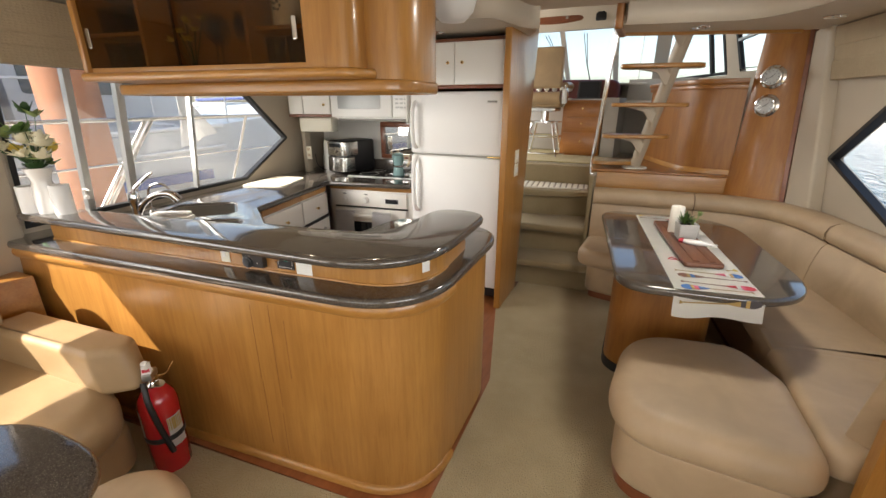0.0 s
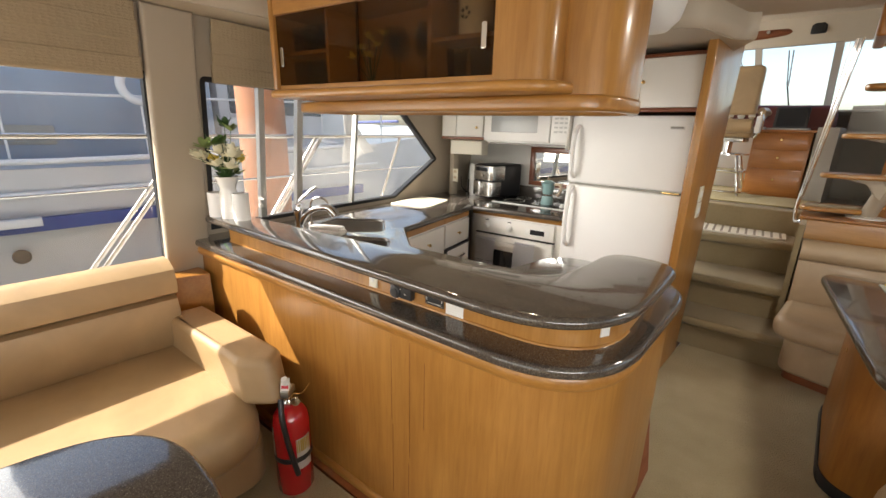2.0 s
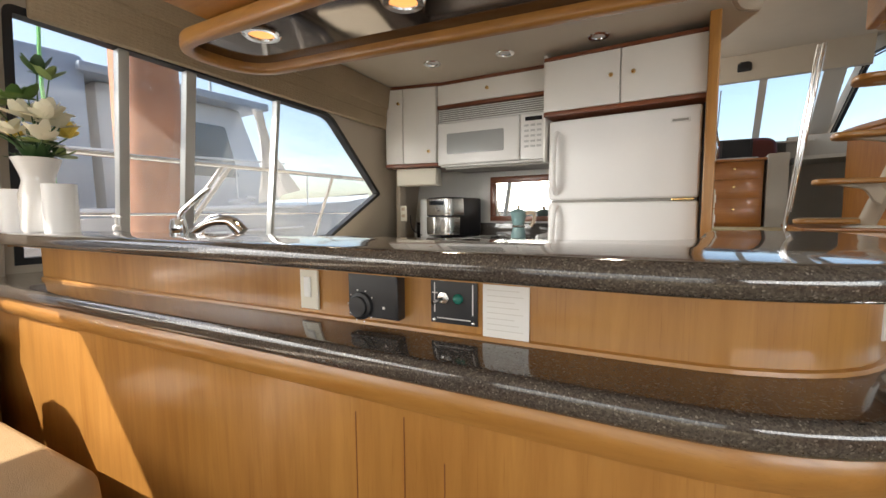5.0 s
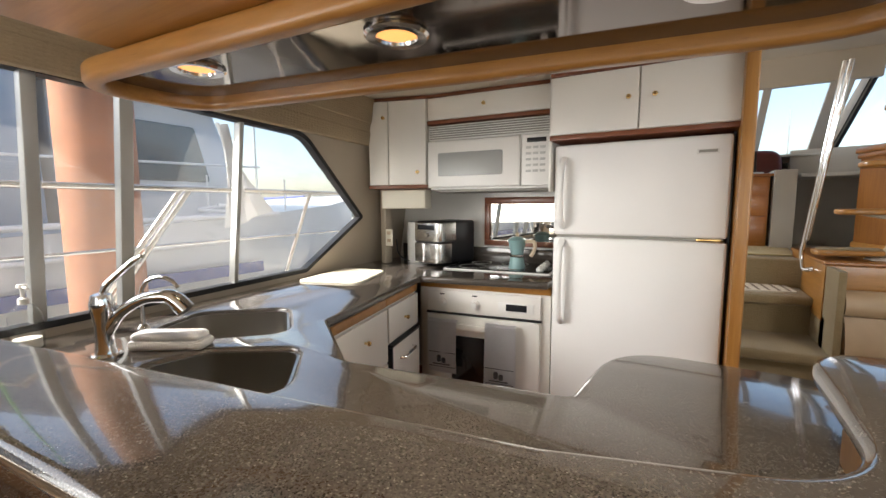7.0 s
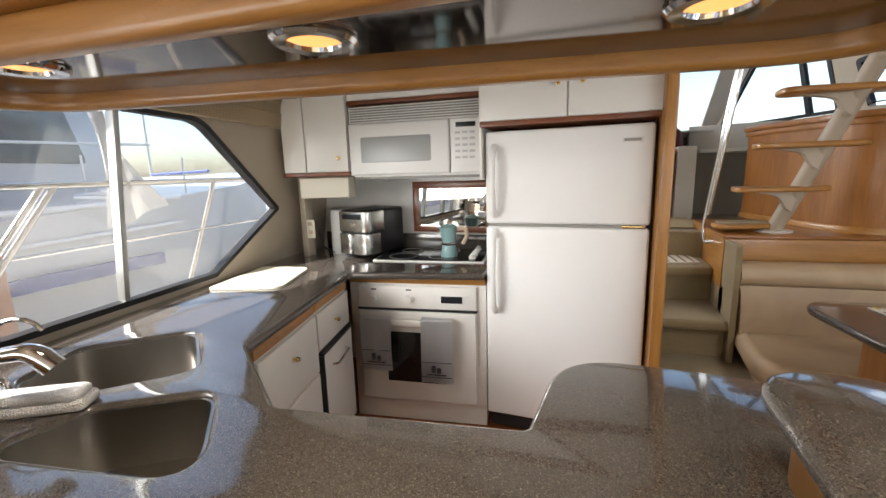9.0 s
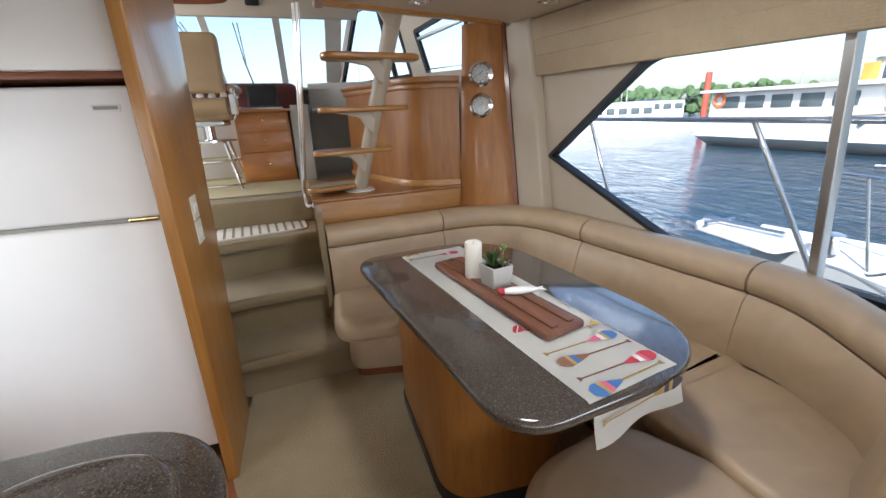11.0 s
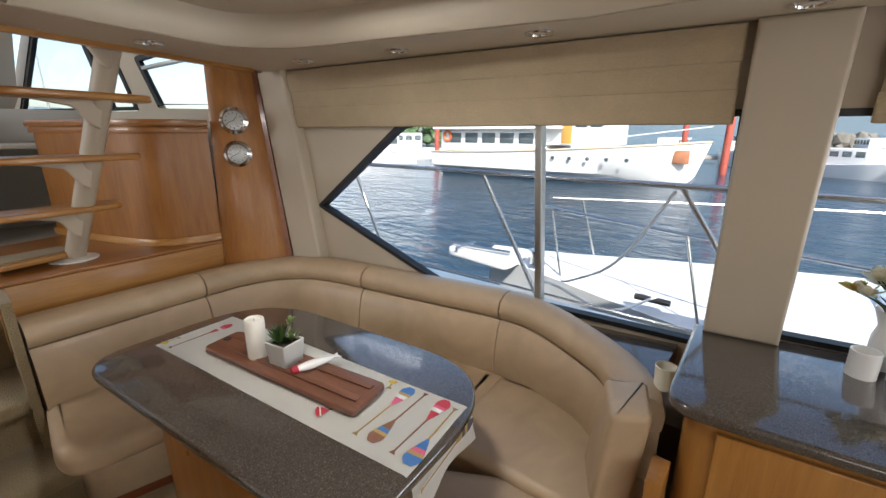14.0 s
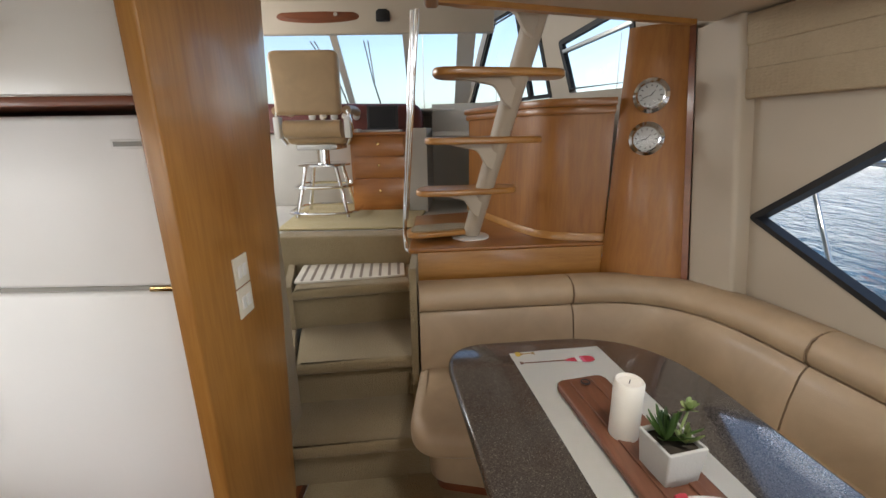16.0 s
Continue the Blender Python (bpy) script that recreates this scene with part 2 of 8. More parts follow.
PLASTIC_W = plain("white_plastic", (0.78, 0.77, 0.74), 0.35, vary=0.02)
BLACK = plain("black_plastic", (0.018, 0.018, 0.02), 0.4, vary=0.1)
RUBBER = plain("black_window_gasket", (0.012, 0.012, 0.013), 0.5)
DARKGLASS = plain("black_ceramic_glass", (0.014, 0.014, 0.016), 0.06, vary=0.05, grain=0)
CHROME = plain("polished_chrome", (0.78, 0.78, 0.79), 0.09, 1.0, vary=0.03, grain=0)
STEEL = plain("brushed_stainless", (0.56, 0.55, 0.53), 0.26, 1.0, vary=0.06, grain=0.05, size=300)
# sink steel with the basins' dark reflections put into its colour
BASIN = plain("darkened_sink_steel", (0.40, 0.38, 0.35), 0.3, 1.0, vary=0.08, grain=0.05, size=300)
ALU = plain("grey_aluminium", (0.50, 0.50, 0.48), 0.4, 1.0, vary=0.06)
BRASS = plain("polished_brass", (0.78, 0.56, 0.25), 0.18, 1.0, vary=0.05, grain=0)
MIRROR = plain("mirror", (0.82, 0.80, 0.76), 0.02, 1.0, vary=0.0, grain=0)
SMOKE = plain("smoked_mirror_panel", (0.16, 0.13, 0.11), 0.06, 0.85, vary=0.03, grain=0)
GLASS = pane_glass("window_glass", (0.97, 0.98, 0.98))
GLASS_DUSTY = pane_glass("salt_filmed_window_glass", (0.97, 0.98, 0.98), 1.0, 0.03)
BRONZE = pane_glass("bronze_glass", (0.54, 0.44, 0.30))
CLEAR = pane_glass("clear_drinking_glass", (0.93, 0.94, 0.94))
RED = plain("red_enamel", (0.42, 0.010, 0.014), 0.22, coat=0.5, vary=0.04, grain=0)
PAPER = plain("white_paper", (0.80, 0.78, 0.74), 0.8, vary=0.03)
LINEN = plain("white_printed_linen", (0.87, 0.85, 0.79), 0.88, vary=0.05, grain=0.2, size=320, spec=0.2)
LINEN_STRIPE = weave("striped_mat_cloth", (0.74, 0.69, 0.60))
GREYCLOTH = plain("grey_brown_stripe", (0.26, 0.21, 0.17), 0.9)
TOWEL = pile("white_towel", (0.66, 0.65, 0.66), (0.82, 0.81, 0.82), 300)
PORCELAIN = plain("white_porcelain", (0.80, 0.79, 0.77), 0.25, coat=0.4, vary=0.02, grain=0)
CANDLE = plain("cream_wax", (0.78, 0.74, 0.66), 0.45, vary=0.03)
FROSTED = plain("milky_glass", (0.80, 0.80, 0.80), 0.3, vary=0.02, grain=0)
PETAL = plain("cream_petal", (0.84, 0.80, 0.62), 0.6, vary=0.12)
PETAL_Y = plain("yellow_petal", (0.72, 0.55, 0.10), 0.6, vary=0.15)
LEAF = plain("green_leaf", (0.10, 0.19, 0.045), 0.5, vary=0.3)
LEAF_P = plain("pale_green_leaf", (0.26, 0.34, 0.12), 0.5, vary=0.25)
LEAF_D = plain("deep_green_leaf", (0.035, 0.085, 0.022), 0.5, vary=0.3)
CONCRETE = plain("grey_concrete_pot", (0.50, 0.49, 0.46), 0.85, vary=0.12, grain=0.4, size=120)
SOIL = plain("dark_soil", (0.04, 0.03, 0.02), 0.95, vary=0.3, grain=0.8)
TEAL = plain("pale_teal_enamel", (0.27, 0.43, 0.43), 0.35, vary=0.05)
BEIGE_H = plain("beige_handle", (0.55, 0.43, 0.30), 0.5)
OXBLOOD = leather("oxblood_vinyl", (0.10, 0.018, 0.014))
GREYWALL = plain("grey_painted_panel", (0.30, 0.29, 0.26), 0.6, vary=0.08)
PALEPANEL = plain("pale_grey_gelcoat", (0.56, 0.55, 0.51), 0.45, vary=0.05)
HELMGREY = plain("warm_grey_helm_panel", (0.46, 0.44, 0.40), 0.55, vary=0.08)
KEYGREY = plain("pale_grey_keys", (0.52, 0.52, 0.50), 0.5)
SCREEN = plain("dark_screen", (0.02, 0.022, 0.026), 0.12, vary=0.05, grain=0)
GELCOAT = plain("white_gelcoat", (0.68, 0.68, 0.67), 0.3, coat=0.3, vary=0.03, grain=0.03)
HULLGREY = plain("grey_hull_paint", (0.50, 0.51, 0.52), 0.35, coat=0.2, vary=0.05, grain=0.02)
HULLBLUE = plain("slate_blue_paint", (0.27, 0.31, 0.37), 0.4, vary=0.08)
STRIPE = plain("navy_rubbing_strake", (0.03, 0.06, 0.24), 0.45, vary=0.15)
RUST = plain("rusty_steel_pile", (0.36, 0.15, 0.075), 0.8, vary=0.35, grain=0.6, size=30)
REDPILE = plain("red_steel_pile", (0.30, 0.055, 0.035), 0.75, vary=0.25, grain=0.4, size=30)
SHADEGLASS = plain("dark_cabin_glass", (0.07, 0.09, 0.10), 0.08, vary=0.1, grain=0)
CLOTH_W = weave("white_canvas", (0.72, 0.72, 0.72))
ROPE_G = plain("bright_green_line", (0.16, 0.50, 0.14), 0.7)
ROCK = plain("breakwater_rock", (0.16, 0.15, 0.13), 0.9, vary=0.35, grain=0.8, size=3)
# distance haze is mixed into this blue-grey hill colour
HILL = plain("haze_tinted_hill", (0.10, 0.14, 0.17), 0.95, vary=0.25, grain=0)
DOCKWOOD = plain("weathered_dock", (0.34, 0.31, 0.27), 0.85, vary=0.2, grain=0.4, size=30)
CABINYEL = plain("varnished_cabin_door", (0.50, 0.27, 0.06), 0.4, vary=0.1)
FOLIAGE = plain("shore_trees", (0.06, 0.11, 0.04), 0.9, vary=0.4, grain=0.6, size=2)
SEA = sea("harbour_water")
LAMP_ON = glow("warm_halogen", (1.0, 0.44, 0.13), 0.6)
# added glow for the coffer's ceiling fitting, to brighten the dinette
DOME_GLOW = glow("added_glow_diffuser", (1.0, 0.94, 0.84), 3.0)
LAMP_OFF = plain("unlit_lamp_glass", (0.75, 0.74, 0.70), 0.2, vary=0.02, grain=0)
INK_RED, INK_BLUE = plain("red_print", (0.45, 0.04, 0.06), 0.85), plain("blue_print", (0.06, 0.17, 0.42), 0.85)
INK_TAN, INK_BROWN = plain("ochre_print", (0.42, 0.28, 0.10), 0.85), plain("brown_print", (0.22, 0.10, 0.06), 0.85)
INK_YEL, INK_DARK = plain("yellow_print", (0.62, 0.45, 0.08), 0.85), plain("dark_print", (0.06, 0.055, 0.06), 0.8)
INK_PINK = plain("pink_print", (0.62, 0.12, 0.20), 0.85)


# ---- shape helpers ----
def rounded(corners, steps=8):
    """An outline from corners (x, y) or (x, y, radius)."""
    out, n = [], len(corners)
    for i, c in enumerate(corners):
        p = Vector(c[:2])
        r = c[2] if len(c) > 2 else 0
        if not r:
            out.append(p)
            continue
        a, b = Vector(corners[i - 1][:2]) - p, Vector(corners[(i + 1) % n][:2]) - p
        la, lb = a.length, b.length
        a.normalize(), b.normalize()
        half = a.angle(b) / 2
        d = min(r / math.tan(half), 0.49 * la, 0.49 * lb)
        p0, p1 = p + a * d, p + b * d
        for k in range(steps + 1):
            u = k / steps
            out.append((1 - u) ** 2 * p0 + 2 * u * (1 - u) * p + u * u * p1)
    return [(q.x, q.y) for q in out]


def slab(outline, z0, z1, soft=0.0, holes=(), steps=3):
    """A plate between z0 and z1 with rounded edges and holes."""
    cu = bpy.data.curves.new("plate", "CURVE")
    cu.dimensions, cu.fill_mode = "2D", "BOTH"
    cu.extrude = max(0.0002, (z1 - z0) / 2 - soft)
    cu.bevel_depth, cu.bevel_resolution, cu.offset = soft, steps, -soft
    for ring in (outline, *holes):
        sp = cu.splines.new("POLY")
        sp.points.add(len(ring) - 1)
        sp.use_cyclic_u = True
        for q, p in zip(sp.points, ring):
            q.co = (p[0], p[1], 0, 1)
    ob = bpy.data.objects.new("plate", cu)
    me = bpy.data.meshes.new_from_object(ob)
    bm = bmesh.new()
    bm.from_mesh(me)
    bpy.data.objects.remove(ob), bpy.data.curves.remove(cu), bpy.data.meshes.remove(me)
    bmesh.ops.remove_doubles(bm, verts=bm.verts, dist=1e-5)
    bmesh.ops.translate(bm, verts=bm.verts, vec=(0, 0, (z0 + z1) / 2))
    return bm


def warp(bm, f):
    for v in bm.verts:
        v.co = Vector(f(*v.co))
    bmesh.ops.recalc_face_normals(bm, faces=bm.faces)
    return bm


def moved(bm, m):
    bm.transform(m)
    return bm


def box(x0, y0, z0, x1, y1, z1, soft=0.004, seg=2):
    bm = bmesh.new()
    bmesh.ops.create_cube(bm, size=1)
    for v in bm.verts:
        v.co = ((x0 + x1) / 2 + v.co.x * (x1 - x0), (y0 + y1) / 2 + v.co.y * (y1 - y0), (z0 + z1) / 2 + v.co.z * (z1 - z0))
    soft = min(soft, 0.45 * min(abs(x1 - x0), abs(y1 - y0), abs(z1 - z0)))
    if soft > 0:
        bmesh.ops.bevel(bm, geom=list(bm.edges), offset=soft, segments=seg, affect="EDGES", profile=0.5)
    return bm


def lathe(profile, x=0, y=0, z=0, steps=24):
    """A turned body from (radius, height) pairs about an upright axis."""
    bm = bmesh.new()
    rings = []
    for r, h in profile:
        rings.append([bm.verts.new((x + r * math.cos(2 * math.pi * k / steps), y + r * math.sin(2 * math.pi * k / steps), z + h)) for k in range(steps)] if r > 1e-6 else [bm.verts.new((x, y, z + h))])
    for a, b in zip(rings, rings[1:]):
        for k in range(steps):
            q = [a[k % len(a)], a[(k + 1) % len(a)], b[(k + 1) % len(b)], b[k % len(b)]]
            q = list(dict.fromkeys(q))
            if len(q) > 2:
                bm.faces.new(q)
    bmesh.ops.recalc_face_normals(bm, faces=bm.faces)
    return bm


def tube(points, radius, steps=10, closed=False):
    """A round bar along points; radius may be a list."""
    bm = bmesh.new()
    pts = [Vector(p) for p in points]
    n = len(pts)
    radii = radius if isinstance(radius, (list, tuple)) else [radius] * n
    rings, up = [], Vector((0.13, 0.21, 0.97))
    for i, p in enumerate(pts):
        a = pts[i - 1] if i or closed else p
        b = pts[(i + 1) % n] if i < n - 1 or closed else p
        d = (b - a).normalized()
        u = d.cross(up)
        if u.length < 1e-3:
            u = d.cross(Vector((1, 0, 0)))
        u.normalize()
        w = d.cross(u)
        up = w if w.dot(up) > 0 else -w
        u = up.cross(d).normalized()
        rings.append([bm.verts.new(p + radii[i] * (math.cos(2 * math.pi * k / steps) * u + math.sin(2 * math.pi * k / steps) * up)) for k in range(steps)])
    for a, b in zip(rings, rings[1:] + ([rings[0]] if closed else [])):
        for k in range(steps):
            bm.faces.new((a[k], a[(k + 1) % steps], b[(k + 1) % steps], b[k]))
    if not closed:
        bm.faces.new(rings[0]), bm.faces.new(rings[-1])
    bmesh.ops.recalc_face_normals(bm, faces=bm.faces)
    return bm


def bend(points, radius=0.05, steps=6):
    """Points with the corners of a bent tube rounded off."""
    pts = [Vector(p) for p in points]
    out = [pts[0]]
    for a, p, b in zip(pts, pts[1:], pts[2:]):
        u, w = a - p, b - p
        d = min(radius, 0.45 * u.length, 0.45 * w.length)
        p0, p1 = p + u.normalized() * d, p + w.normalized() * d
        for k in range(steps + 1):
            t = k / steps
            out.append((1 - t) ** 2 * p0 + 2 * t * (1 - t) * p + t * t * p1)
    return out + [pts[-1]]


def sweep(path, profile, closed_profile=True):
    """A profile of (outward, up) pairs drawn along a level path of (x, y); outward is to the path's right."""
    bm = bmesh.new()
    pts = [Vector(p) for p in path]
    rings = []
    for i, p in enumerate(pts):
        d = (pts[min(i + 1, len(pts) - 1)] - pts[max(i - 1, 0)]).normalized()
        nrm = Vector((d.y, -d.x))
        rings.append([bm.verts.new((p.x + nrm.x * o, p.y + nrm.y * o, h)) for o, h in profile])
    m = len(profile)
    for a, b in zip(rings, rings[1:]):
        for k in range(m if closed_profile else m - 1):
            bm.faces.new((a[k], a[(k + 1) % m], b[(k + 1) % m], b[k]))
    if closed_profile:
        bm.faces.new(rings[0]), bm.faces.new(rings[-1])
    bmesh.ops.recalc_face_normals(bm, faces=bm.faces)
    return bm


def joined(*parts):
    out = parts[0]
    for other in parts[1:]:
        me = bpy.data.meshes.new("join")
        other.to_mesh(me)
        out.from_mesh(me)
        other.free()
        bpy.data.meshes.remove(me)
    return out


def mesh_object(name, bm, material, smooth=40):
    me = bpy.data.meshes.new(name)
    bm.normal_update()
    bm.to_mesh(me)
    bm.free()
    me.materials.append(material)
    if smooth:
        me.polygons.foreach_set("use_smooth", [True] * len(me.polygons))
        me.set_sharp_from_angle(angle=radians(smooth))
    return new(name, me)


def solid(name, bm, material, label="", category="", group="", kind="", smooth=40):
    return tagged(mesh_object(name, bm, material, smooth), label, category, group, kind)


def thing(name, at, label, category, group="", kind=""):
    ob = new(name)
    ob.empty_display_size = 0.05
    ob.matrix_world = Matrix.Translation(at)
    return tagged(ob, label, category, group, kind)


def part(name, bm, material, parent, label="", smooth=40):
    """One mesh under a thing or a part, its points given in the world."""
    ob = mesh_object(name, bm, material, smooth)
    ob.parent = parent
    top = parent
    while top.parent:
        top = top.parent
    if parent is top:
        ob.matrix_parent_inverse = top.matrix_basis.inverted()
    if label:
        ob["label"] = label
    return ob


def port(y, z, inward=0.0):
    """x of the port side's inner face."""
    return -1.80 - 0.125 * (y - 1.43) + 0.15 * (z - 0.855) + inward


def star(y, z, inward=0.0):
    """x of the starboard side's inner face."""
    return 2.28 - 0.165 * (y - 1.62) - 0.12 * (z - 0.8) - inward


def on_port(bm, inward=0.0):
    """Lay a plate drawn in (y, z, thickness outward) on the port side."""
    return warp(bm, lambda a, b, c: (port(a, b, inward) - c, a, b))


def on_star(bm, inward=0.0):
    return warp(bm, lambda a, b, c: (star(a, b, inward) + c, a, b))

# ---- the saloon's shell ----
ZL, ZU, CEIL = 0.85, 0.985, 1.87
SIDE_T = 0.07

solid("floor", slab(rounded([(-2.0, -2.6), (2.7, -2.6), (2.4, 1.0), (2.05, 3.75), (0.05, 3.52), (0.02, 2.93), (0.26, 2.1), (0.3, 1.2), (-1.8, 1.0)]), -0.05, 0.0), CARPET, "beige looped carpet covering the saloon floor", "carpet", kind="structure")
galley_floor = solid("galley_floor", slab([(-2.1, 1.0), (0.3, 1.2), (0.26, 2.1), (0.02, 2.93), (0.02, 3.6), (-2.1, 3.6)], -0.055, -0.004), FLOORWOOD, "red-brown wooden galley floor beside the carpet", "floor", kind="structure")

port_main = rounded([(1.12, 0.875), (2.55, 0.875), (3.045, 1.162, 0.02), (2.47, 1.60, 0.22), (1.12, 1.625, 0.03)], 6)
port_aft = rounded([(-1.9, 0.70, 0.03), (0.912, 0.70, 0.03), (0.912, 1.625, 0.03), (-1.9, 1.625, 0.03)], 4)
star_main = rounded([(1.605, 0.712, 0.02), (2.86, 0.75), (3.665, 1.112, 0.02), (2.98, 1.60, 0.24), (1.605, 1.62, 0.03)], 6)
star_aft = rounded([(-1.9, 0.815, 0.03), (1.415, 0.815, 0.03), (1.415, 1.615, 0.03), (-1.9, 1.615, 0.03)], 4)
side_outline = [(-2.6, -0.4), (3.80, -0.4), (3.80, 1.98), (-2.6, 1.98)]
solid("wall_port", on_port(slab(side_outline, 0.0, SIDE_T, 0.0, (port_main, port_aft))), VINYL, "cream vinyl-lined port side of the cabin", "wall", kind="structure", smooth=20)
solid("wall_starboard", on_star(slab(side_outline, 0.0, SIDE_T, 0.0, (star_main, star_aft))), VINYL, "cream vinyl-lined starboard side of the cabin", "wall", kind="structure", smooth=20)


def inset(ring, d):
    """The outline drawn in by about d."""
    pts = [Vector(p) for p in ring]
    area = sum(a.x * b.y - b.x * a.y for a, b in zip(pts, pts[1:] + pts[:1]))
    s = 1 if area > 0 else -1
    out = []
    for i, p in enumerate(pts):
        u, w = (p - pts[i - 1]), (pts[(i + 1) % len(pts)] - p)
        u = u.normalized() if u.length > 1e-6 else w.normalized()
        w = w.normalized() if w.length > 1e-6 else u
        t = (u + w)
        t = t.normalized() if t.length > 1e-6 else u
        k = max(0.35, abs(t.dot(u)))
        out.append((p.x - s * t.y * d / k, p.y + s * t.x * d / k))
    return out


def side_window(name, ring, put, mullions, light_bars, glazing=GLASS):
    """A window in a side: gasket, pane and upright bars."""
    w = thing(name, (put(slab([(ring[0][0], ring[0][1]), (ring[0][0] + 0.01, ring[0][1]), (ring[0][0], ring[0][1] + 0.01)], 0, 0.01)).verts[:][0].co), "side window with a black gasket and clear glass", "window", kind="structure")
    part("window_frame", put(slab(ring, -0.006, SIDE_T * 0.6, 0.0, (inset(ring, 0.022),))), RUBBER, w, "black rubber gasket")
    g = part("pane", put(slab(inset(ring, 0.012), 0.030, 0.034)), glazing, w)
    g.visible_shadow = False
    for y, z0, z1, wide in mullions:
        part("mullion", put(slab([(y - wide / 2, z0), (y + wide / 2, z0), (y + wide / 2, z1), (y - wide / 2, z1)], 0.002, 0.045, 0.004)), light_bars, w, "grey aluminium window bar")
    return w


side_window("window_1", port_main, on_port, ((2.105, 0.88, 1.60, 0.022), (1.665, 0.88, 1.61, 0.042), (1.425, 0.88, 1.61, 0.035)), ALU, GLASS_DUSTY)
side_window("window_2", port_aft, on_port, ((-0.45, 0.71, 1.61, 0.04),), ALU)
side_window("window_3", star_main, on_star, ((2.30, 0.765, 1.60, 0.03),), ALU)
side_window("window_4", star_aft, on_star, ((-0.3, 0.82, 1.60, 0.03),), ALU)

# padded pillars between the windows
solid("pillar_port", on_port(slab([(0.885, 0.66), (1.09, 0.66), (1.10, 1.87), (0.90, 1.87)], -0.055, 0.0, 0.018)), VINYL, "cream padded pillar between the port windows", "pillar", kind="structure")
solid("pillar_starboard", on_star(slab([(1.395, 0.812), (1.625, 0.812), (1.615, 1.87), (1.385, 1.87)], -0.075, 0.0, 0.018)), VINYL, "cream padded pillar between the starboard windows", "pillar", kind="structure")

# closing walls fore and aft; the aft doorway is unseen and holds a fill lamp
aft_hole = [(-0.9, 0.12), (1.9, 0.12), (1.9, 1.80), (-0.9, 1.80)]
solid("wall_aft", warp(slab([(-2.2, -0.1), (3.1, -0.1), (3.1, 2.1), (-2.2, 2.1)], 0, 0.08, 0.0, (aft_hole,)), lambda a, b, c: (a, -2.6 - c, b)), VINYL, "cream wall aft with a wide doorway to the cockpit", "wall", kind="structure")
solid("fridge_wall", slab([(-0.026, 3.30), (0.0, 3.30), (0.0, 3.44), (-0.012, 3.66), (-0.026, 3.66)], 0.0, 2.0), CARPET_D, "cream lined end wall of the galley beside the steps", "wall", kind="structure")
solid("wall_galley", box(-2.15, 3.60, -0.05, -0.03, 3.66, 2.0, 0), WHITE, "white laminate wall behind the galley", "wall", kind="structure")

# lowered headliner with a rounded coffer
coffer = rounded([(-1.42, -2.3, 0.2), (1.98, -2.3, 0.2), (1.78, 2.0), (1.50, 3.05, 0.75), (1.30, 3.28, 0.45), (0.10, 3.02, 0.12), (0.02, 2.60, 0.08), (-1.40, 2.42, 0.2)], 10)
well = [(0.64, 3.49), (0.64, 3.137)]
port_fwd = [(0.03, 3.36), (0.02, 3.62), (-2.1, 3.62)]
outer = [(-2.0, -2.62), (2.5, -2.62), (2.2, 1.0), (1.85, 3.80), (1.62, 3.80)]
turn_at = max(k for k, p in enumerate(coffer) if p[0] > 0.7 and p[1] > 2.9)
coffer_open = coffer[turn_at + 1:] + coffer[:turn_at + 1] + [(0.655, 3.14)]
solid("ceiling", slab(outer + well + list(reversed(coffer_open[:-1])) + port_fwd, CEIL, CEIL + 0.05), SOFFIT, "cream lowered headliner soffit round the coffer", "ceiling", kind="structure")
solid("coffer_fascia", sweep(coffer_open, [(0.0, CEIL + 0.005), (-0.02, CEIL + 0.0), (-0.045, CEIL + 0.02), (-0.055, CEIL + 0.05), (-0.05, CEIL + 0.12), (0.06, CEIL + 0.12), (0.06, CEIL + 0.005)]), SOFFIT, "rounded cream lip round the ceiling coffer", "ceiling", kind="structure")
solid("ceiling_upper", slab(outer + [(0.64, 3.49), (0.64, 3.16), (0.03, 3.06)] + port_fwd, CEIL + 0.11, CEIL + 0.14), HEADLINER, "cream padded headliner inside the coffer", "ceiling", kind="structure")
solid("ceiling_edge_trim", sweep([(0.635, 3.47), (1.63, 3.79)], [(0.0, CEIL - 0.018), (0.03, CEIL - 0.018), (0.03, CEIL + 0.05), (0.0, CEIL + 0.05)]), WOOD_X, "wooden edge strip along the headliner's forward end", "trim", kind="structure")

solid("well_board", slab(rounded([(0.600, 3.11, 0.02), (0.645, 3.11, 0.015), (0.645, 3.50, 0.015), (0.600, 3.50, 0.035)]), CEIL - 0.022, 2.44, 0.01), CHERRY_X, "rounded wooden board closing the side of the stair well", "trim", kind="structure")
solid("well_back", slab([(0.0, 3.03), (0.64, 3.13), (0.64, 3.16), (0.0, 3.06)], CEIL + 0.115, 2.46), HEADLINER, "cream back of the stair well over the steps", "wall", kind="structure")
solid("well_side", slab([(-0.02, 3.04), (0.0, 3.04), (0.0, 3.36), (-0.02, 3.36)], CEIL + 0.06, 2.46), HEADLINER, "cream side of the stair well over the steps", "wall", kind="structure")
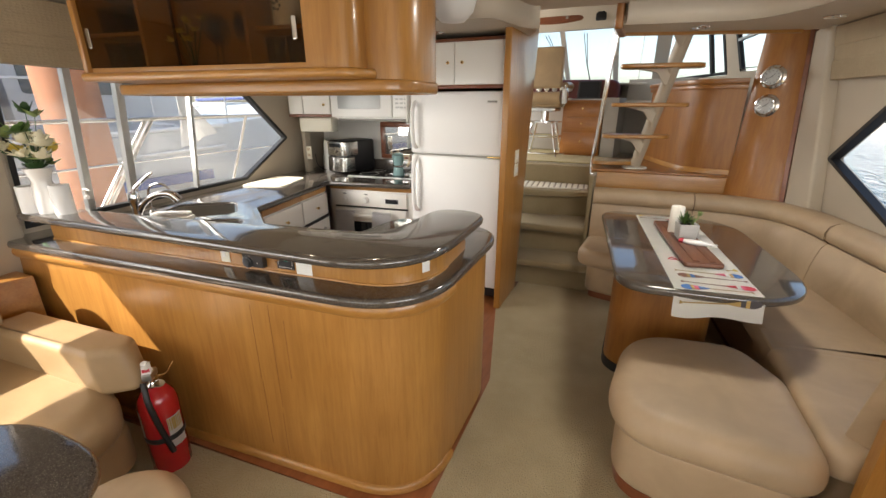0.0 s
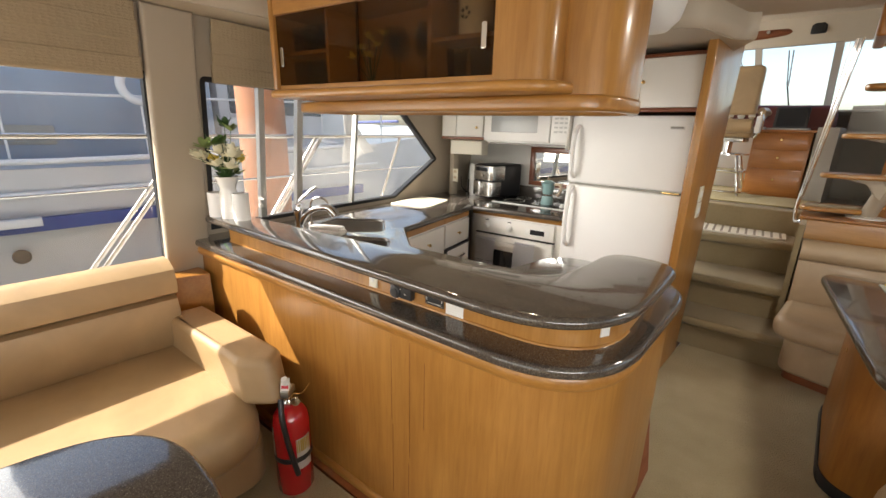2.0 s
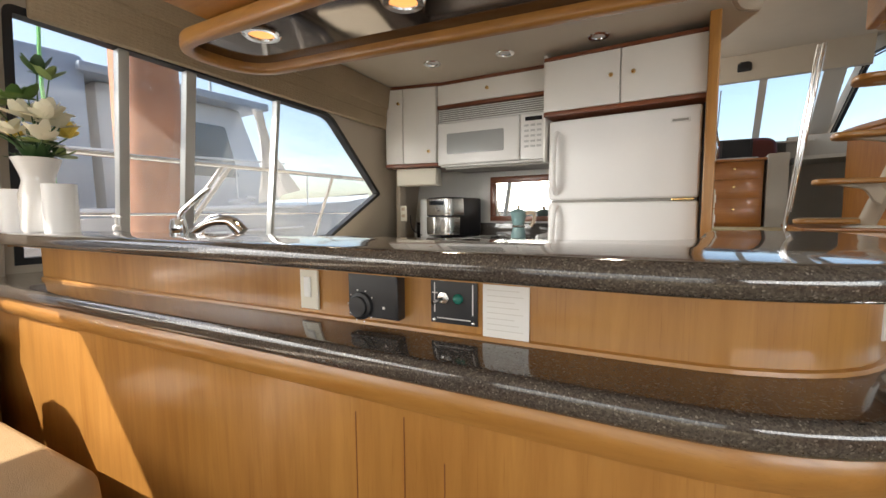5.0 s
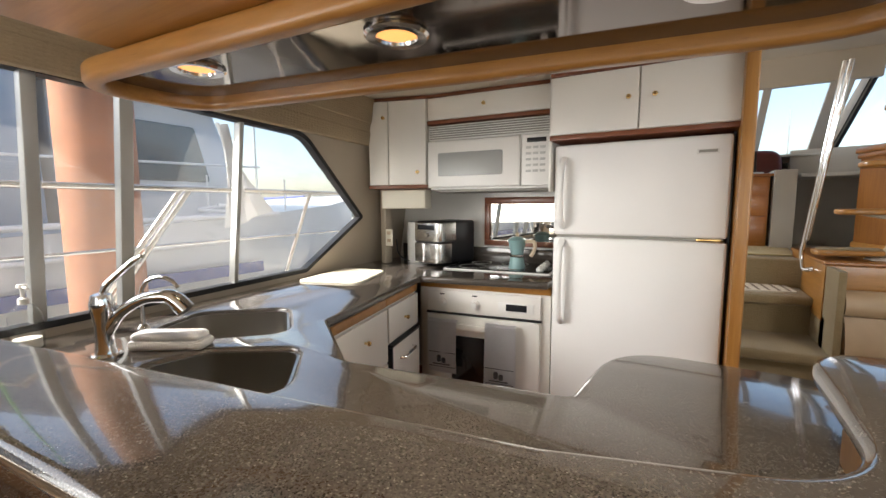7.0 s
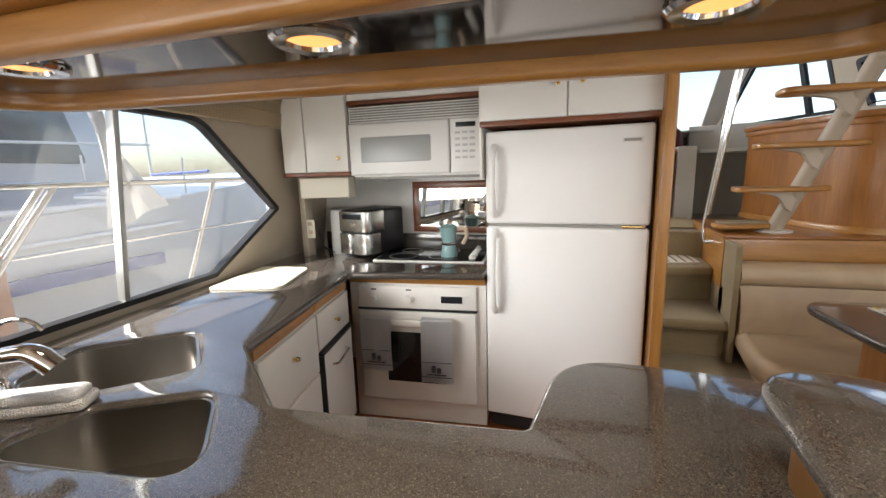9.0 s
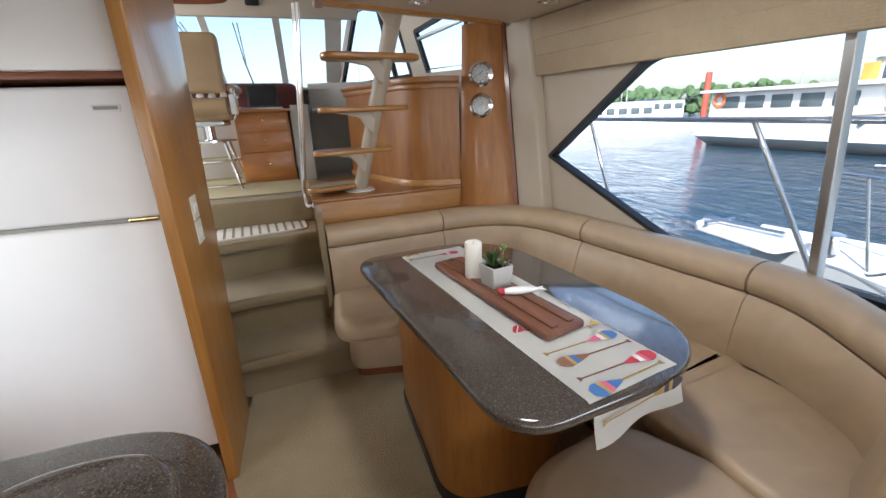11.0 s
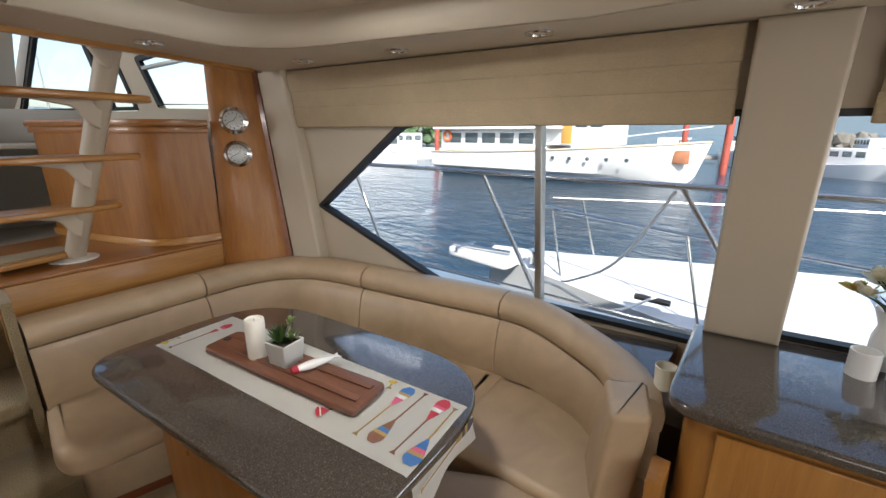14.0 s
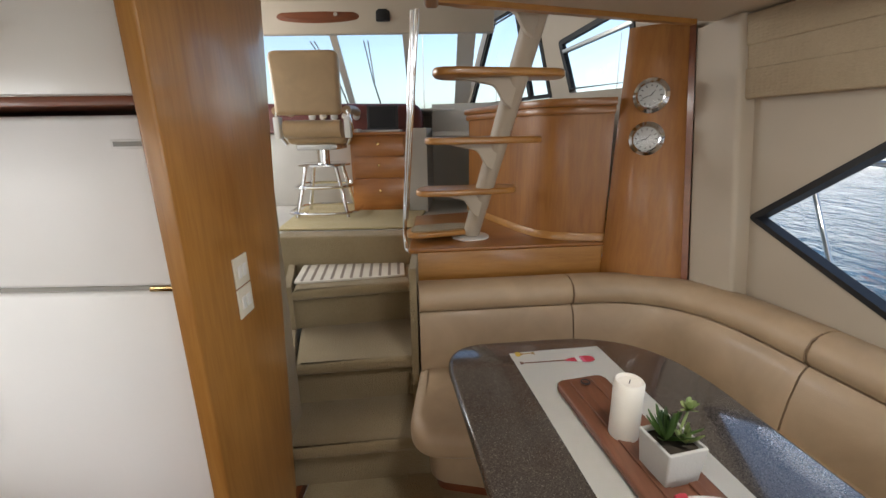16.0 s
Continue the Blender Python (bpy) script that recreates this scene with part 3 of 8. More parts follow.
# forward bulkhead: gauge panel, cream pillar and stair platform


def upright(low, high, z0, z1, rows=5):
    """A solid that runs from one plan outline at z0 to another at z1."""
    bm = bmesh.new()
    grid = [[bm.verts.new((a[0] + (b[0] - a[0]) * k / rows, a[1] + (b[1] - a[1]) * k / rows, z0 + (z1 - z0) * k / rows)) for a, b in zip(low, high)] for k in range(rows + 1)]
    n = len(low)
    for p, q in zip(grid, grid[1:]):
        for k in range(n):
            bm.faces.new((p[k], p[(k + 1) % n], q[(k + 1) % n], q[k]))
    bm.faces.new(list(reversed(grid[0])))
    bm.faces.new(grid[-1])
    bmesh.ops.recalc_face_normals(bm, faces=bm.faces)
    return bm


def softened(bm, radius):
    """Round the rim of a solid's flat top."""
    top = max(v.co.z for v in bm.verts)
    rim = [e for e in bm.edges if all(abs(v.co.z - top) < 1e-4 for v in e.verts)]
    bmesh.ops.bevel(bm, geom=rim, offset=radius, segments=4, profile=0.5, affect="EDGES")
    return bm


def bowed(a, b, bulge, back, n=12):
    """A plan outline whose face from a to b swells aft, closed behind."""
    a, b = Vector(a), Vector(b)
    u = (b - a).normalized()
    out = Vector((u.y, -u.x))
    face = [a.lerp(b, k / n) + out * bulge * math.sin(math.pi * k / n) ** 0.7 for k in range(n + 1)]
    return [tuple(p) for p in face] + [tuple(b - out * back), tuple(a - out * back)]


solid("gauge_panel", upright(bowed((1.445, 4.00), (1.768, 3.80), 0.045, 0.05), bowed((1.505, 4.05), (1.722, 3.955), 0.035, 0.05), 0.60, 1.90), CHERRY_V, "bowed upright cherry panel carrying two gauges", "panel", kind="structure", smooth=50)
solid("panel_edge", upright([(1.766, 3.797), (1.790, 3.785), (1.83, 3.84), (1.80, 3.86)], [(1.720, 3.952), (1.742, 3.942), (1.78, 4.0), (1.75, 4.01)], 0.60, 1.90), TEAK_X, "dark wooden edge strip beside the gauge panel", "trim", kind="structure")
solid("pillar_forward", upright(rounded([(1.792, 3.775, 0.015), (1.895, 3.632, 0.025), (2.02, 3.66), (1.99, 3.87), (1.84, 3.86)]), rounded([(1.744, 3.93, 0.015), (1.745, 3.672, 0.025), (1.90, 3.68), (1.95, 3.95), (1.80, 4.02)]), 0.60, CEIL), VINYL, "cream padded pillar at the saloon's forward corner", "pillar", kind="structure", smooth=50)
solid("galley_post", warp(slab(rounded([(2.925, 0.0), (3.34, 0.0), (3.605, 1.92), (3.615, 2.02), (2.925, 2.02)]), 0.0, 0.044, 0.008), lambda a, b, c: (0.002 + c, a, b)), WOOD_V, "varnished wooden end panel beside the refrigerator", "partition", kind="structure")

# ---- steps to the helm deck ----
STEP = ((0.225, 3.425, 3.70), (0.455, 3.69, 4.05), (0.69, 4.02, 4.62))
# cream wall dimmed by colour: the darker stair carpet replaces pale vinyl
solid("stair_side_wall", joined(slab([(-0.02, 3.64), (-0.14, 4.05), (-0.18, 4.05), (-0.05, 3.64)], 0.0, 0.46, 0.004), slab([(-0.14, 4.055), (-0.34, 4.80), (-0.38, 4.80), (-0.18, 4.055)], 0.0, 0.70, 0.004)), CARPET_D, "cream side wall beside the steps, dimmed with the stair carpet colour", "wall", kind="structure")


def stair_flight():
    s = thing("companion_steps", (0.3, 3.7, 0.0), "three carpeted beige steps up to the helm deck", "steps")
    z0 = 0.0
    for k, (z, nose, back) in enumerate(STEP):
        riser = nose + 0.05
        left, right = (0.0, -0.03, -0.13)[k], (0.66, 0.53, 0.50)[k]
        skew = (0.06, 0.06, 0.11)[k]
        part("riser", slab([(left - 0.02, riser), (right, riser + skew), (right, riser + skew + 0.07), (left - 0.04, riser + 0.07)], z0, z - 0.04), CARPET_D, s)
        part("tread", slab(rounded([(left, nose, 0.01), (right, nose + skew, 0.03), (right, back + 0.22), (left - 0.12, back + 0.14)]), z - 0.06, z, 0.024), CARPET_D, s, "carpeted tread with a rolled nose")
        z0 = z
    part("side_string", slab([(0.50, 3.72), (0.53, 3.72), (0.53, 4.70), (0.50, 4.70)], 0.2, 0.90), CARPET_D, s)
    return s


stair_flight()
HELM = 0.87
solid("helm_floor", slab([(-2.2, 4.72), (-0.42, 4.72), (-0.42, 4.52), (0.49, 4.52), (0.49, 4.79), (2.0, 4.79), (1.9, 6.9), (-2.2, 6.9)], HELM - 0.06, HELM, 0.01), HELMGREY, "grey painted helm deck", "floor", kind="structure")
solid("helm_step", slab([(-0.36, 4.45), (0.492, 4.45), (0.492, 4.60), (-0.36, 4.60)], 0.6, HELM + 0.004, 0.015), CARPET_D, "carpeted edge of the helm deck", "step", kind="structure")
solid("helm_rug", slab(rounded([(-0.40, 4.62, 0.02), (0.47, 4.62, 0.02), (0.50, 4.85), (0.62, 5.9, 0.02), (-0.5, 5.9, 0.02)]), HELM + 0.004, HELM + 0.016, 0.004), RUG, "straw-coloured rug on the helm deck", "rug")

# wooden platform under the spiral treads
plat = thing("stair_platform", (0.95, 4.1, 0.6), "low varnished platform with a brown top under the flybridge stairs", "platform", kind="structure")
part("platform_front", slab([(0.495, 3.945), (1.46, 4.02), (1.458, 4.06), (0.493, 3.985)], 0.60, 0.905, 0.005), WOOD_X, plat)
part("platform_side", slab([(0.495, 3.985), (0.53, 3.985), (0.53, 4.78), (0.495, 4.78)], 0.60, 0.905, 0.003), WOOD_Y, plat)
part("platform_top", slab(rounded([(0.485, 3.935, 0.02), (1.47, 4.012), (1.9, 4.6), (1.2, 5.0), (0.485, 4.78)]), 0.905, 0.925, 0.006), CHERRY_X, plat, "dull brown wooden platform top")

# curved wooden locker behind the stairs
locker_path = [(1.47, 4.04), (1.32, 4.06), (1.22, 4.09), (1.15, 4.15), (1.10, 4.24), (1.04, 4.40), (0.96, 4.62), (0.90, 4.80), (0.86, 5.00)]
lk = thing("curved_locker", (1.1, 4.3, 0.925), "curved varnished cherry locker beside the flybridge stairs", "locker")
part("face", sweep(locker_path, [(0.0, 0.925), (0.05, 0.925), (0.05, 1.54), (0.0, 1.54)]), CHERRY_V, lk)
part("base_moulding", sweep(locker_path, [(-0.015, 0.926), (0.0, 0.926), (0.0, 0.96), (-0.008, 0.965), (-0.015, 0.955)]), WOOD_X, lk)
part("cap", sweep(locker_path, [(-0.03, 1.575), (-0.035, 1.59), (-0.03, 1.61), (0.20, 1.61), (0.20, 1.575)]), CHERRY_X, lk, "rounded wooden cap")
part("cap_moulding", sweep(locker_path, [(-0.018, 1.54), (-0.022, 1.555), (-0.016, 1.574), (0.05, 1.574), (0.05, 1.54)]), CHERRY_X, lk)


# ---- galley and bar ----
bar = thing("bar_cabinet", (-0.5, 1.6, 0.0), "honey-coloured veneered bar front with a rounded corner", "bar cabinet")
bar_outline = rounded([(-1.86, 1.035), (0.285, 1.255, 0.30), (0.255, 2.12, 0.22), (-0.25, 2.12, 0.2), (-0.30, 1.83), (-0.62, 1.80), (-0.62, 1.50), (-1.8, 1.36)], 14)
part("front", slab(bar_outline, 0.02, ZL - 0.035), WOOD_V, bar)
part("base_moulding", sweep([p for p in bar_outline[:16]], [(0.0, 0.0), (0.014, 0.0), (0.014, 0.02), (0.006, 0.032), (0.0, 0.034)]), WOOD_X, bar)
part("top_moulding", sweep([p for p in bar_outline[:16]], [(0.0, ZL - 0.085), (0.010, ZL - 0.083), (0.022, ZL - 0.066), (0.024, ZL - 0.05), (0.016, ZL - 0.036), (0.0, ZL - 0.036)]), WOOD_X, bar, "rounded wooden moulding under the stone")
for sx, z0, z1 in ((-0.385, 0.42, 0.74), (-0.381, 0.10, 0.40), (-0.302, 0.30, 0.75), (-0.306, 0.06, 0.27), (-0.24, 0.45, 0.70)):
    yy = 1.035 + (sx + 1.86) * 0.1026
    part("grain_crack", slab([(sx, yy - 0.0008), (sx + 0.0012, yy - 0.0008), (sx + 0.0012, yy + 0.002), (sx, yy + 0.002)], z0, z1), TEAK_X, bar, "thin dark crack along the grain")

rise = thing("bar_riser", (-0.4, 1.4, ZL), "veneered upstand between the two stone bar levels", "upstand")
riser_outline = rounded([(-1.55, 1.135), (0.255, 1.33, 0.26), (0.215, 1.86, 0.16), (0.06, 1.86, 0.1), (0.06, 1.42), (-1.52, 1.235)], 12)
part("panel", slab(riser_outline, ZL, ZU - 0.041), WOOD_V, rise)
part("foot_bead", sweep(riser_outline[:14], [(0.0, ZL), (0.006, ZL), (0.005, ZL + 0.005), (0.0, ZL + 0.007)]), WOOD_X, rise, "thin wooden bead along the stone")

sink_a = rounded([(-1.31, 1.44, 0.05), (-0.84, 1.52, 0.07), (-1.06, 1.755, 0.07), (-1.27, 1.62, 0.06)], 8)
sink_b = rounded([(-1.60, 1.62, 0.06), (-1.37, 1.66, 0.06), (-1.20, 1.83, 0.07), (-1.46, 2.04, 0.07), (-1.69, 1.83, 0.06)], 8)
counter_outline = rounded([(-1.84, 1.005), (0.315, 1.215, 0.34), (0.285, 2.18, 0.27), (-0.31, 2.18, 0.27), (-0.345, 1.825, 0.02), (-0.88, 1.745, 0.05), (-1.195, 1.985, 0.04), (-1.40, 2.865, 0.02), (-0.735, 3.00), (-0.735, 3.59), (-2.03, 3.59), (-2.03, 3.1), (-1.80, 1.45)], 14)
counter = thing("galley_counter", (-0.8, 1.6, ZL - 0.036), "dark brown flecked polished stone counter round the galley", "counter")
part("stone_slab", slab(counter_outline, ZL - 0.036, ZL, 0.014, (sink_a, sink_b)), STONE, counter)
part("backsplash", box(-2.02, 3.565, ZL, -0.74, 3.59, ZL + 0.10, 0.004), STONE, counter)
upper_outline = rounded([(-1.60, 1.045, 0.02), (0.315, 1.20, 0.36), (0.275, 1.94, 0.22), (0.03, 1.94, 0.16), (0.02, 1.50, 0.16), (-0.28, 1.405), (-1.64, 1.185)], 14)
raised = thing("raised_bar_counter", (-0.5, 1.3, ZU - 0.034), "raised dark brown flecked stone bar counter with a rounded end", "bar counter")
part("stone_slab", slab(upper_outline, ZU - 0.034, ZU, 0.015), STONE, raised)
part("underlay", slab(inset(upper_outline, 0.04), ZU - 0.040, ZU - 0.0345), WOOD_X, raised, "wooden strip under the stone")


def basin(name, ring, depth):
    s = thing(name, (*ring[0], ZL - depth), "stainless steel sink basin set in the stone counter", "sink", "galley sinks")
    wall = slab([(p[0], p[1]) for p in inset(ring, -0.004)], ZL - depth, ZL - 0.012, 0.0, (inset(ring, 0.006),))
    part("basin_wall", wall, BASIN, s)
    part("basin_floor", slab(inset(ring, 0.001), ZL - depth - 0.004, ZL - depth + 0.002), BASIN, s)
    cx, cy = sum(p[0] for p in ring) / len(ring), sum(p[1] for p in ring) / len(ring)
    part("drain", lathe([(0.0, 0.004), (0.018, 0.004), (0.034, 0.007), (0.042, 0.003), (0.042, 0.0)], cx, cy, ZL - depth + 0.002), CHROME, s)
    return s


basin("sink_basin", sink_a, 0.16)
basin("sink_basin", sink_b, 0.15)


def mixer_tap():
    x, y = -1.44, 1.45
    t = thing("mixer_tap", (x, y, ZL), "chrome mixer tap with a curved pull-out spout", "tap")
    part("escutcheon", lathe([(0.0, 0.0), (0.036, 0.0), (0.036, 0.006), (0.030, 0.012), (0.0, 0.012)], x, y, ZL, 24), CHROME, t)
    part("body", lathe([(0.026, 0.0), (0.021, 0.02), (0.020, 0.08), (0.026, 0.115), (0.027, 0.135), (0.022, 0.158), (0.0, 0.168)], x, y, ZL + 0.006), CHROME, t)
    pts = bend([(x, y, ZL + 0.05), (x + 0.03, y + 0.022, ZL + 0.115), (x + 0.085, y + 0.06, ZL + 0.155), (x + 0.14, y + 0.10, ZL + 0.158), (x + 0.168, y + 0.118, ZL + 0.118)], 0.035)
    n = len(pts)
    part("spout", tube(pts, [0.015 + 0.018 * max(0, (k / n - 0.5)) for k in range(n)], 14), CHROME, t)
    lever = bend([(x, y, ZL + 0.16), (x + 0.01, y + 0.01, ZL + 0.19), (x + 0.07, y + 0.05, ZL + 0.25), (x + 0.09, y + 0.06, ZL + 0.262)], 0.02)
    part("lever", tube(lever, [0.009] * (len(lever) - 2) + [0.008, 0.006], 10), CHROME, t)
    return t


mixer_tap()


def filter_tap():
    x, y = -1.58, 1.60
    t = thing("filter_tap", (x, y, ZL), "slim chrome drinking-water tap", "tap")
    part("base", lathe([(0.02, 0), (0.018, 0.02), (0.009, 0.03), (0.0, 0.03)], x, y, ZL), CHROME, t)
    pts = [(x, y, ZL + 0.02), (x, y, ZL + 0.12)] + [(x + 0.05 - 0.05 * math.cos(a), y + 0.03 - 0.03 * math.cos(a), ZL + 0.12 + 0.055 * math.sin(a)) for a in [k * math.pi / 8 for k in range(1, 8)]]
    part("spout", tube(pts, 0.006, 8), CHROME, t)


filter_tap()


def soap_bottle():
    x, y = -1.70, 1.37
    s = thing("soap_bottle", (x, y, ZL), "clear soap pump bottle half full of pebbles", "soap bottle")
    part("bottle", lathe([(0.0, 0.0), (0.034, 0.0), (0.036, 0.01), (0.036, 0.09), (0.026, 0.115), (0.013, 0.125), (0.0, 0.125)], x, y, ZL), CLEAR, s)
    part("filling", lathe([(0.0, 0.004), (0.030, 0.004), (0.030, 0.03), (0.0, 0.034)], x, y, ZL), CANDLE, s, "pale filling")
    part("pump", joined(lathe([(0.012, 0.125), (0.012, 0.14), (0.005, 0.145), (0.005, 0.17), (0.012, 0.172), (0.010, 0.18), (0.0, 0.18)], x, y, ZL), tube([(x, y, ZL + 0.174), (x + 0.04, y, ZL + 0.172)], 0.004, 8)), PLASTIC_W, s)


soap_bottle()
towel_roll = thing("dish_towel", (-1.345, 1.60, ZL), "folded white dish towel lying between the sinks", "towel")
part("cloth", moved(joined(slab(rounded([(-0.105, -0.035, 0.02), (0.10, -0.04, 0.02), (0.105, 0.035, 0.02), (-0.10, 0.04, 0.02)]), 0.0, 0.026, 0.011), slab(rounded([(-0.10, -0.03, 0.02), (0.09, -0.036, 0.02), (0.098, 0.026, 0.02), (-0.09, 0.034, 0.02)]), 0.023, 0.046, 0.011)), pose(-1.37, 1.575, ZL, 0, 0, 33)), TOWEL, towel_roll)
cutting = solid("cutting_board", slab(rounded([(-1.85, 2.42, 0.02), (-1.53, 2.52, 0.06), (-1.66, 2.90, 0.08), (-1.93, 2.84, 0.02)]), ZL, ZL + 0.012, 0.003), CREAM, "cream plastic cutting board on the stone counter", "cutting board")


def knob(at, out, parent, material, size=0.011):
    d = Vector(out).normalized()
    q = Vector((0, 0, 1)).rotation_difference(d).to_matrix().to_4x4()
    bm = lathe([(size * 0.55, 0.0), (size * 0.45, 0.008), (size * 0.9, 0.013), (size, 0.019), (size * 0.7, 0.025), (0.0, 0.027)], 0, 0, 0, 14)
    return part("knob", moved(bm, Matrix.Translation(at) @ q), material, parent, "small brass knob")


def face_frame(a, b):
    """A frame on an upright face from a to b (x, y), facing to the right of that way: u along, v up, w out."""
    a, b = Vector((*a, 0)), Vector((*b, 0))
    u = (b - a).normalized()
    w = Vector((u.y, -u.x, 0))
    m = Matrix(((u.x, 0, w.x, a.x), (u.y, 0, w.y, a.y), (0, 1, 0, 0), (0, 0, 0, 1)))
    return m, (b - a).length


def plate_on(m, u0, v0, u1, v1, w0, w1, soft=0.004, r=0.0):
    ring = rounded([(u0, v0, r), (u1, v0, r), (u1, v1, r), (u0, v1, r)] if r else [(u0, v0), (u1, v0), (u1, v1), (u0, v1)], 5)
    bm = slab(ring, w0, w1, soft, steps=2)
    bm.transform(m)
    bmesh.ops.recalc_face_normals(bm, faces=bm.faces)
    return bm


def base_unit(name, a, b, fronts, label):
    """A white base unit with drawers or doors along a to b; its front faces to the right of that way."""
    m, L = face_frame(a, b)
    c = thing(name, (m @ Vector((L / 2, 0, 0))), label, "cabinet", "galley base cabinets")
    part("body", plate_on(m, 0, 0.08, L, ZL - 0.075, -0.15, 0.0, 0.001), WHITE, c)
    part("plinth", plate_on(m, 0, 0.0, L, 0.08, -0.14, -0.05, 0.001), WHITE, c)
    part("rail", plate_on(m, 0, ZL - 0.075, L, ZL - 0.037, -0.14, 0.012, 0.006), WOOD_X, c, "wooden rail under the stone")
    for kind, u0, v0, u1, v1, ku, kv in fronts:
        f = part(kind, plate_on(m, u0 * L + 0.006, v0, u1 * L - 0.006, v1, 0.001, 0.018, 0.004), WHITE, c)
        knob(m @ Vector((ku * L, kv, 0.018)), m.to_3x3() @ Vector((0, 0, 1)), f, BRASS)
    return c


base_unit("drawer_cabinet", (-1.225, 2.02), (-1.33, 2.46), (("drawer", 0, 0.52, 1, 0.765, 0.5, 0.68), ("drawer", 0, 0.30, 1, 0.51, 0.5, 0.44), ("drawer", 0, 0.09, 1, 0.29, 0.5, 0.2)), "white galley drawer cabinet with brass knobs")
base_unit("drawer_cabinet", (-1.335, 2.47), (-1.42, 2.84), (("drawer", 0, 0.60, 1, 0.765, 0.5, 0.68),), "white galley cabinet with one drawer over a compact appliance")
m_cmp, L_cmp = face_frame((-1.335, 2.47), (-1.42, 2.84))
cmpct = thing("trash_compactor", m_cmp @ Vector((L_cmp / 2, 0, 0.1)), "white built-in compactor with a black edge and chrome handle", "compactor")
part("door", plate_on(m_cmp, 0.02, 0.10, L_cmp - 0.02, 0.575, 0.004, 0.03, 0.006), WHITE, cmpct)
part("edge", plate_on(m_cmp, 0.012, 0.576, L_cmp - 0.012, 0.588, 0.003, 0.032, 0.002), BLACK, cmpct)
part("side_edge", plate_on(m_cmp, 0.008, 0.10, 0.019, 0.575, 0.003, 0.03, 0.002), BLACK, cmpct)
part("handle", tube([m_cmp @ Vector(p) for p in bend([(0.10, 0.50, 0.03), (0.11, 0.50, 0.055), (0.25, 0.51, 0.055), (0.26, 0.51, 0.03)], 0.015)], 0.006, 8), CHROME, cmpct)


def oven():
    m, L = face_frame((-1.455, 2.955), (-0.735, 3.06))
    o = thing("wall_oven", m @ Vector((L / 2, 0, 0)), "white built-in oven with a dark window and two hanging towels", "oven")
    part("surround", plate_on(m, 0, 0.0, L, ZL - 0.075, -0.45, 0.0, 0.001), WHITE, o)
    part("rail", plate_on(m, 0, ZL - 0.073, L, ZL - 0.037, -0.3, 0.014, 0.006), WOOD_X, o, "wooden rail under the stone")
    part("control_panel", plate_on(m, 0.05, 0.645, L - 0.05, 0.765, 0.001, 0.02, 0.003), WHITE, o)
    for k, u in enumerate((0.14, 0.33)):
        kb = lathe([(0.026, 0), (0.024, 0.012), (0.017, 0.016), (0.016, 0.028), (0.0, 0.03)], 0, 0, 0, 20)
        part("dial", moved(kb, m @ Matrix.Translation((u, 0.70, 0.02))), PLASTIC_W, o)
        part("dial_mark", plate_on(m, u - 0.016, 0.742, u + 0.012, 0.749, 0.02, 0.0215, 0), INK_DARK, o)
    part("display_frame", plate_on(m, 0.46, 0.675, 0.645, 0.725, 0.02, 0.024, 0.001), PLASTIC_W, o)
    part("display", plate_on(m, 0.50, 0.682, 0.61, 0.718, 0.024, 0.026, 0.0005), SCREEN, o)
    d = part("door", plate_on(m, 0.05, 0.13, L - 0.05, 0.63, 0.001, 0.032, 0.006), WHITE, o)
    part("seal", plate_on(m, 0.043, 0.632, L - 0.043, 0.642, 0.001, 0.02, 0.001), BLACK, o)
    part("window", plate_on(m, 0.20, 0.24, 0.52, 0.52, 0.032, 0.035, 0.001), DARKGLASS, d)
    part("handle", plate_on(m, 0.16, 0.565, 0.56, 0.60, 0.055, 0.08, 0.008), WHITE, d)
    for u in (0.18, 0.53):
        part("handle_post", plate_on(m, u, 0.57, u + 0.02, 0.595, 0.03, 0.06, 0.003), WHITE, d)
    for u, v0 in ((0.08, 0.32), (0.40, 0.27)):
        t = thing("hanging_towel", m @ Vector((u + 0.08, 0.6, 0.08)), "white towel with a dark printed emblem over the oven handle", "towel", "oven towels")
        n = 9
        ring = [(u + 0.165 * k / n, 0.0) for k in range(n + 1)]
        bm = bmesh.new()
        rows = [(0.608, 0.050), (0.618, 0.068), (0.606, 0.088), (0.50, 0.092), (0.38, 0.088), (v0 + 0.06, 0.084), (v0, 0.082)]
        grid = [[bm.verts.new((q[0] + 0.004 * math.sin(9 * q[0] + 7 * v), v, w + 0.005 * math.sin(38 * q[0] + 3 * v))) for q in ring] for v, w in rows]
        for r0, r1 in zip(grid, grid[1:]):
            for k in range(n):
                bm.faces.new((r0[k], r0[k + 1], r1[k + 1], r1[k]))
        bmesh.ops.solidify(bm, geom=list(bm.faces), thickness=0.004)
        bm.transform(m)
        part("cloth", bm, TOWEL, t)
        for v in (v0 + 0.035, v0 + 0.115):
            part("printed_line", plate_on(m, u + 0.005, v, u + 0.16, v + 0.0022, 0.091, 0.0945, 0), INK_DARK, t)
        part("emblem", joined(plate_on(m, u + 0.055, v0 + 0.062, u + 0.078, v0 + 0.10, 0.091, 0.096, 0, 0.008), plate_on(m, u + 0.082, v0 + 0.058, u + 0.105, v0 + 0.088, 0.091, 0.096, 0, 0.008), plate_on(m, u + 0.03, v0 + 0.047, u + 0.13, v0 + 0.052, 0.091, 0.0955, 0)), INK_DARK, t, "small dark emblem")
    return o


oven()


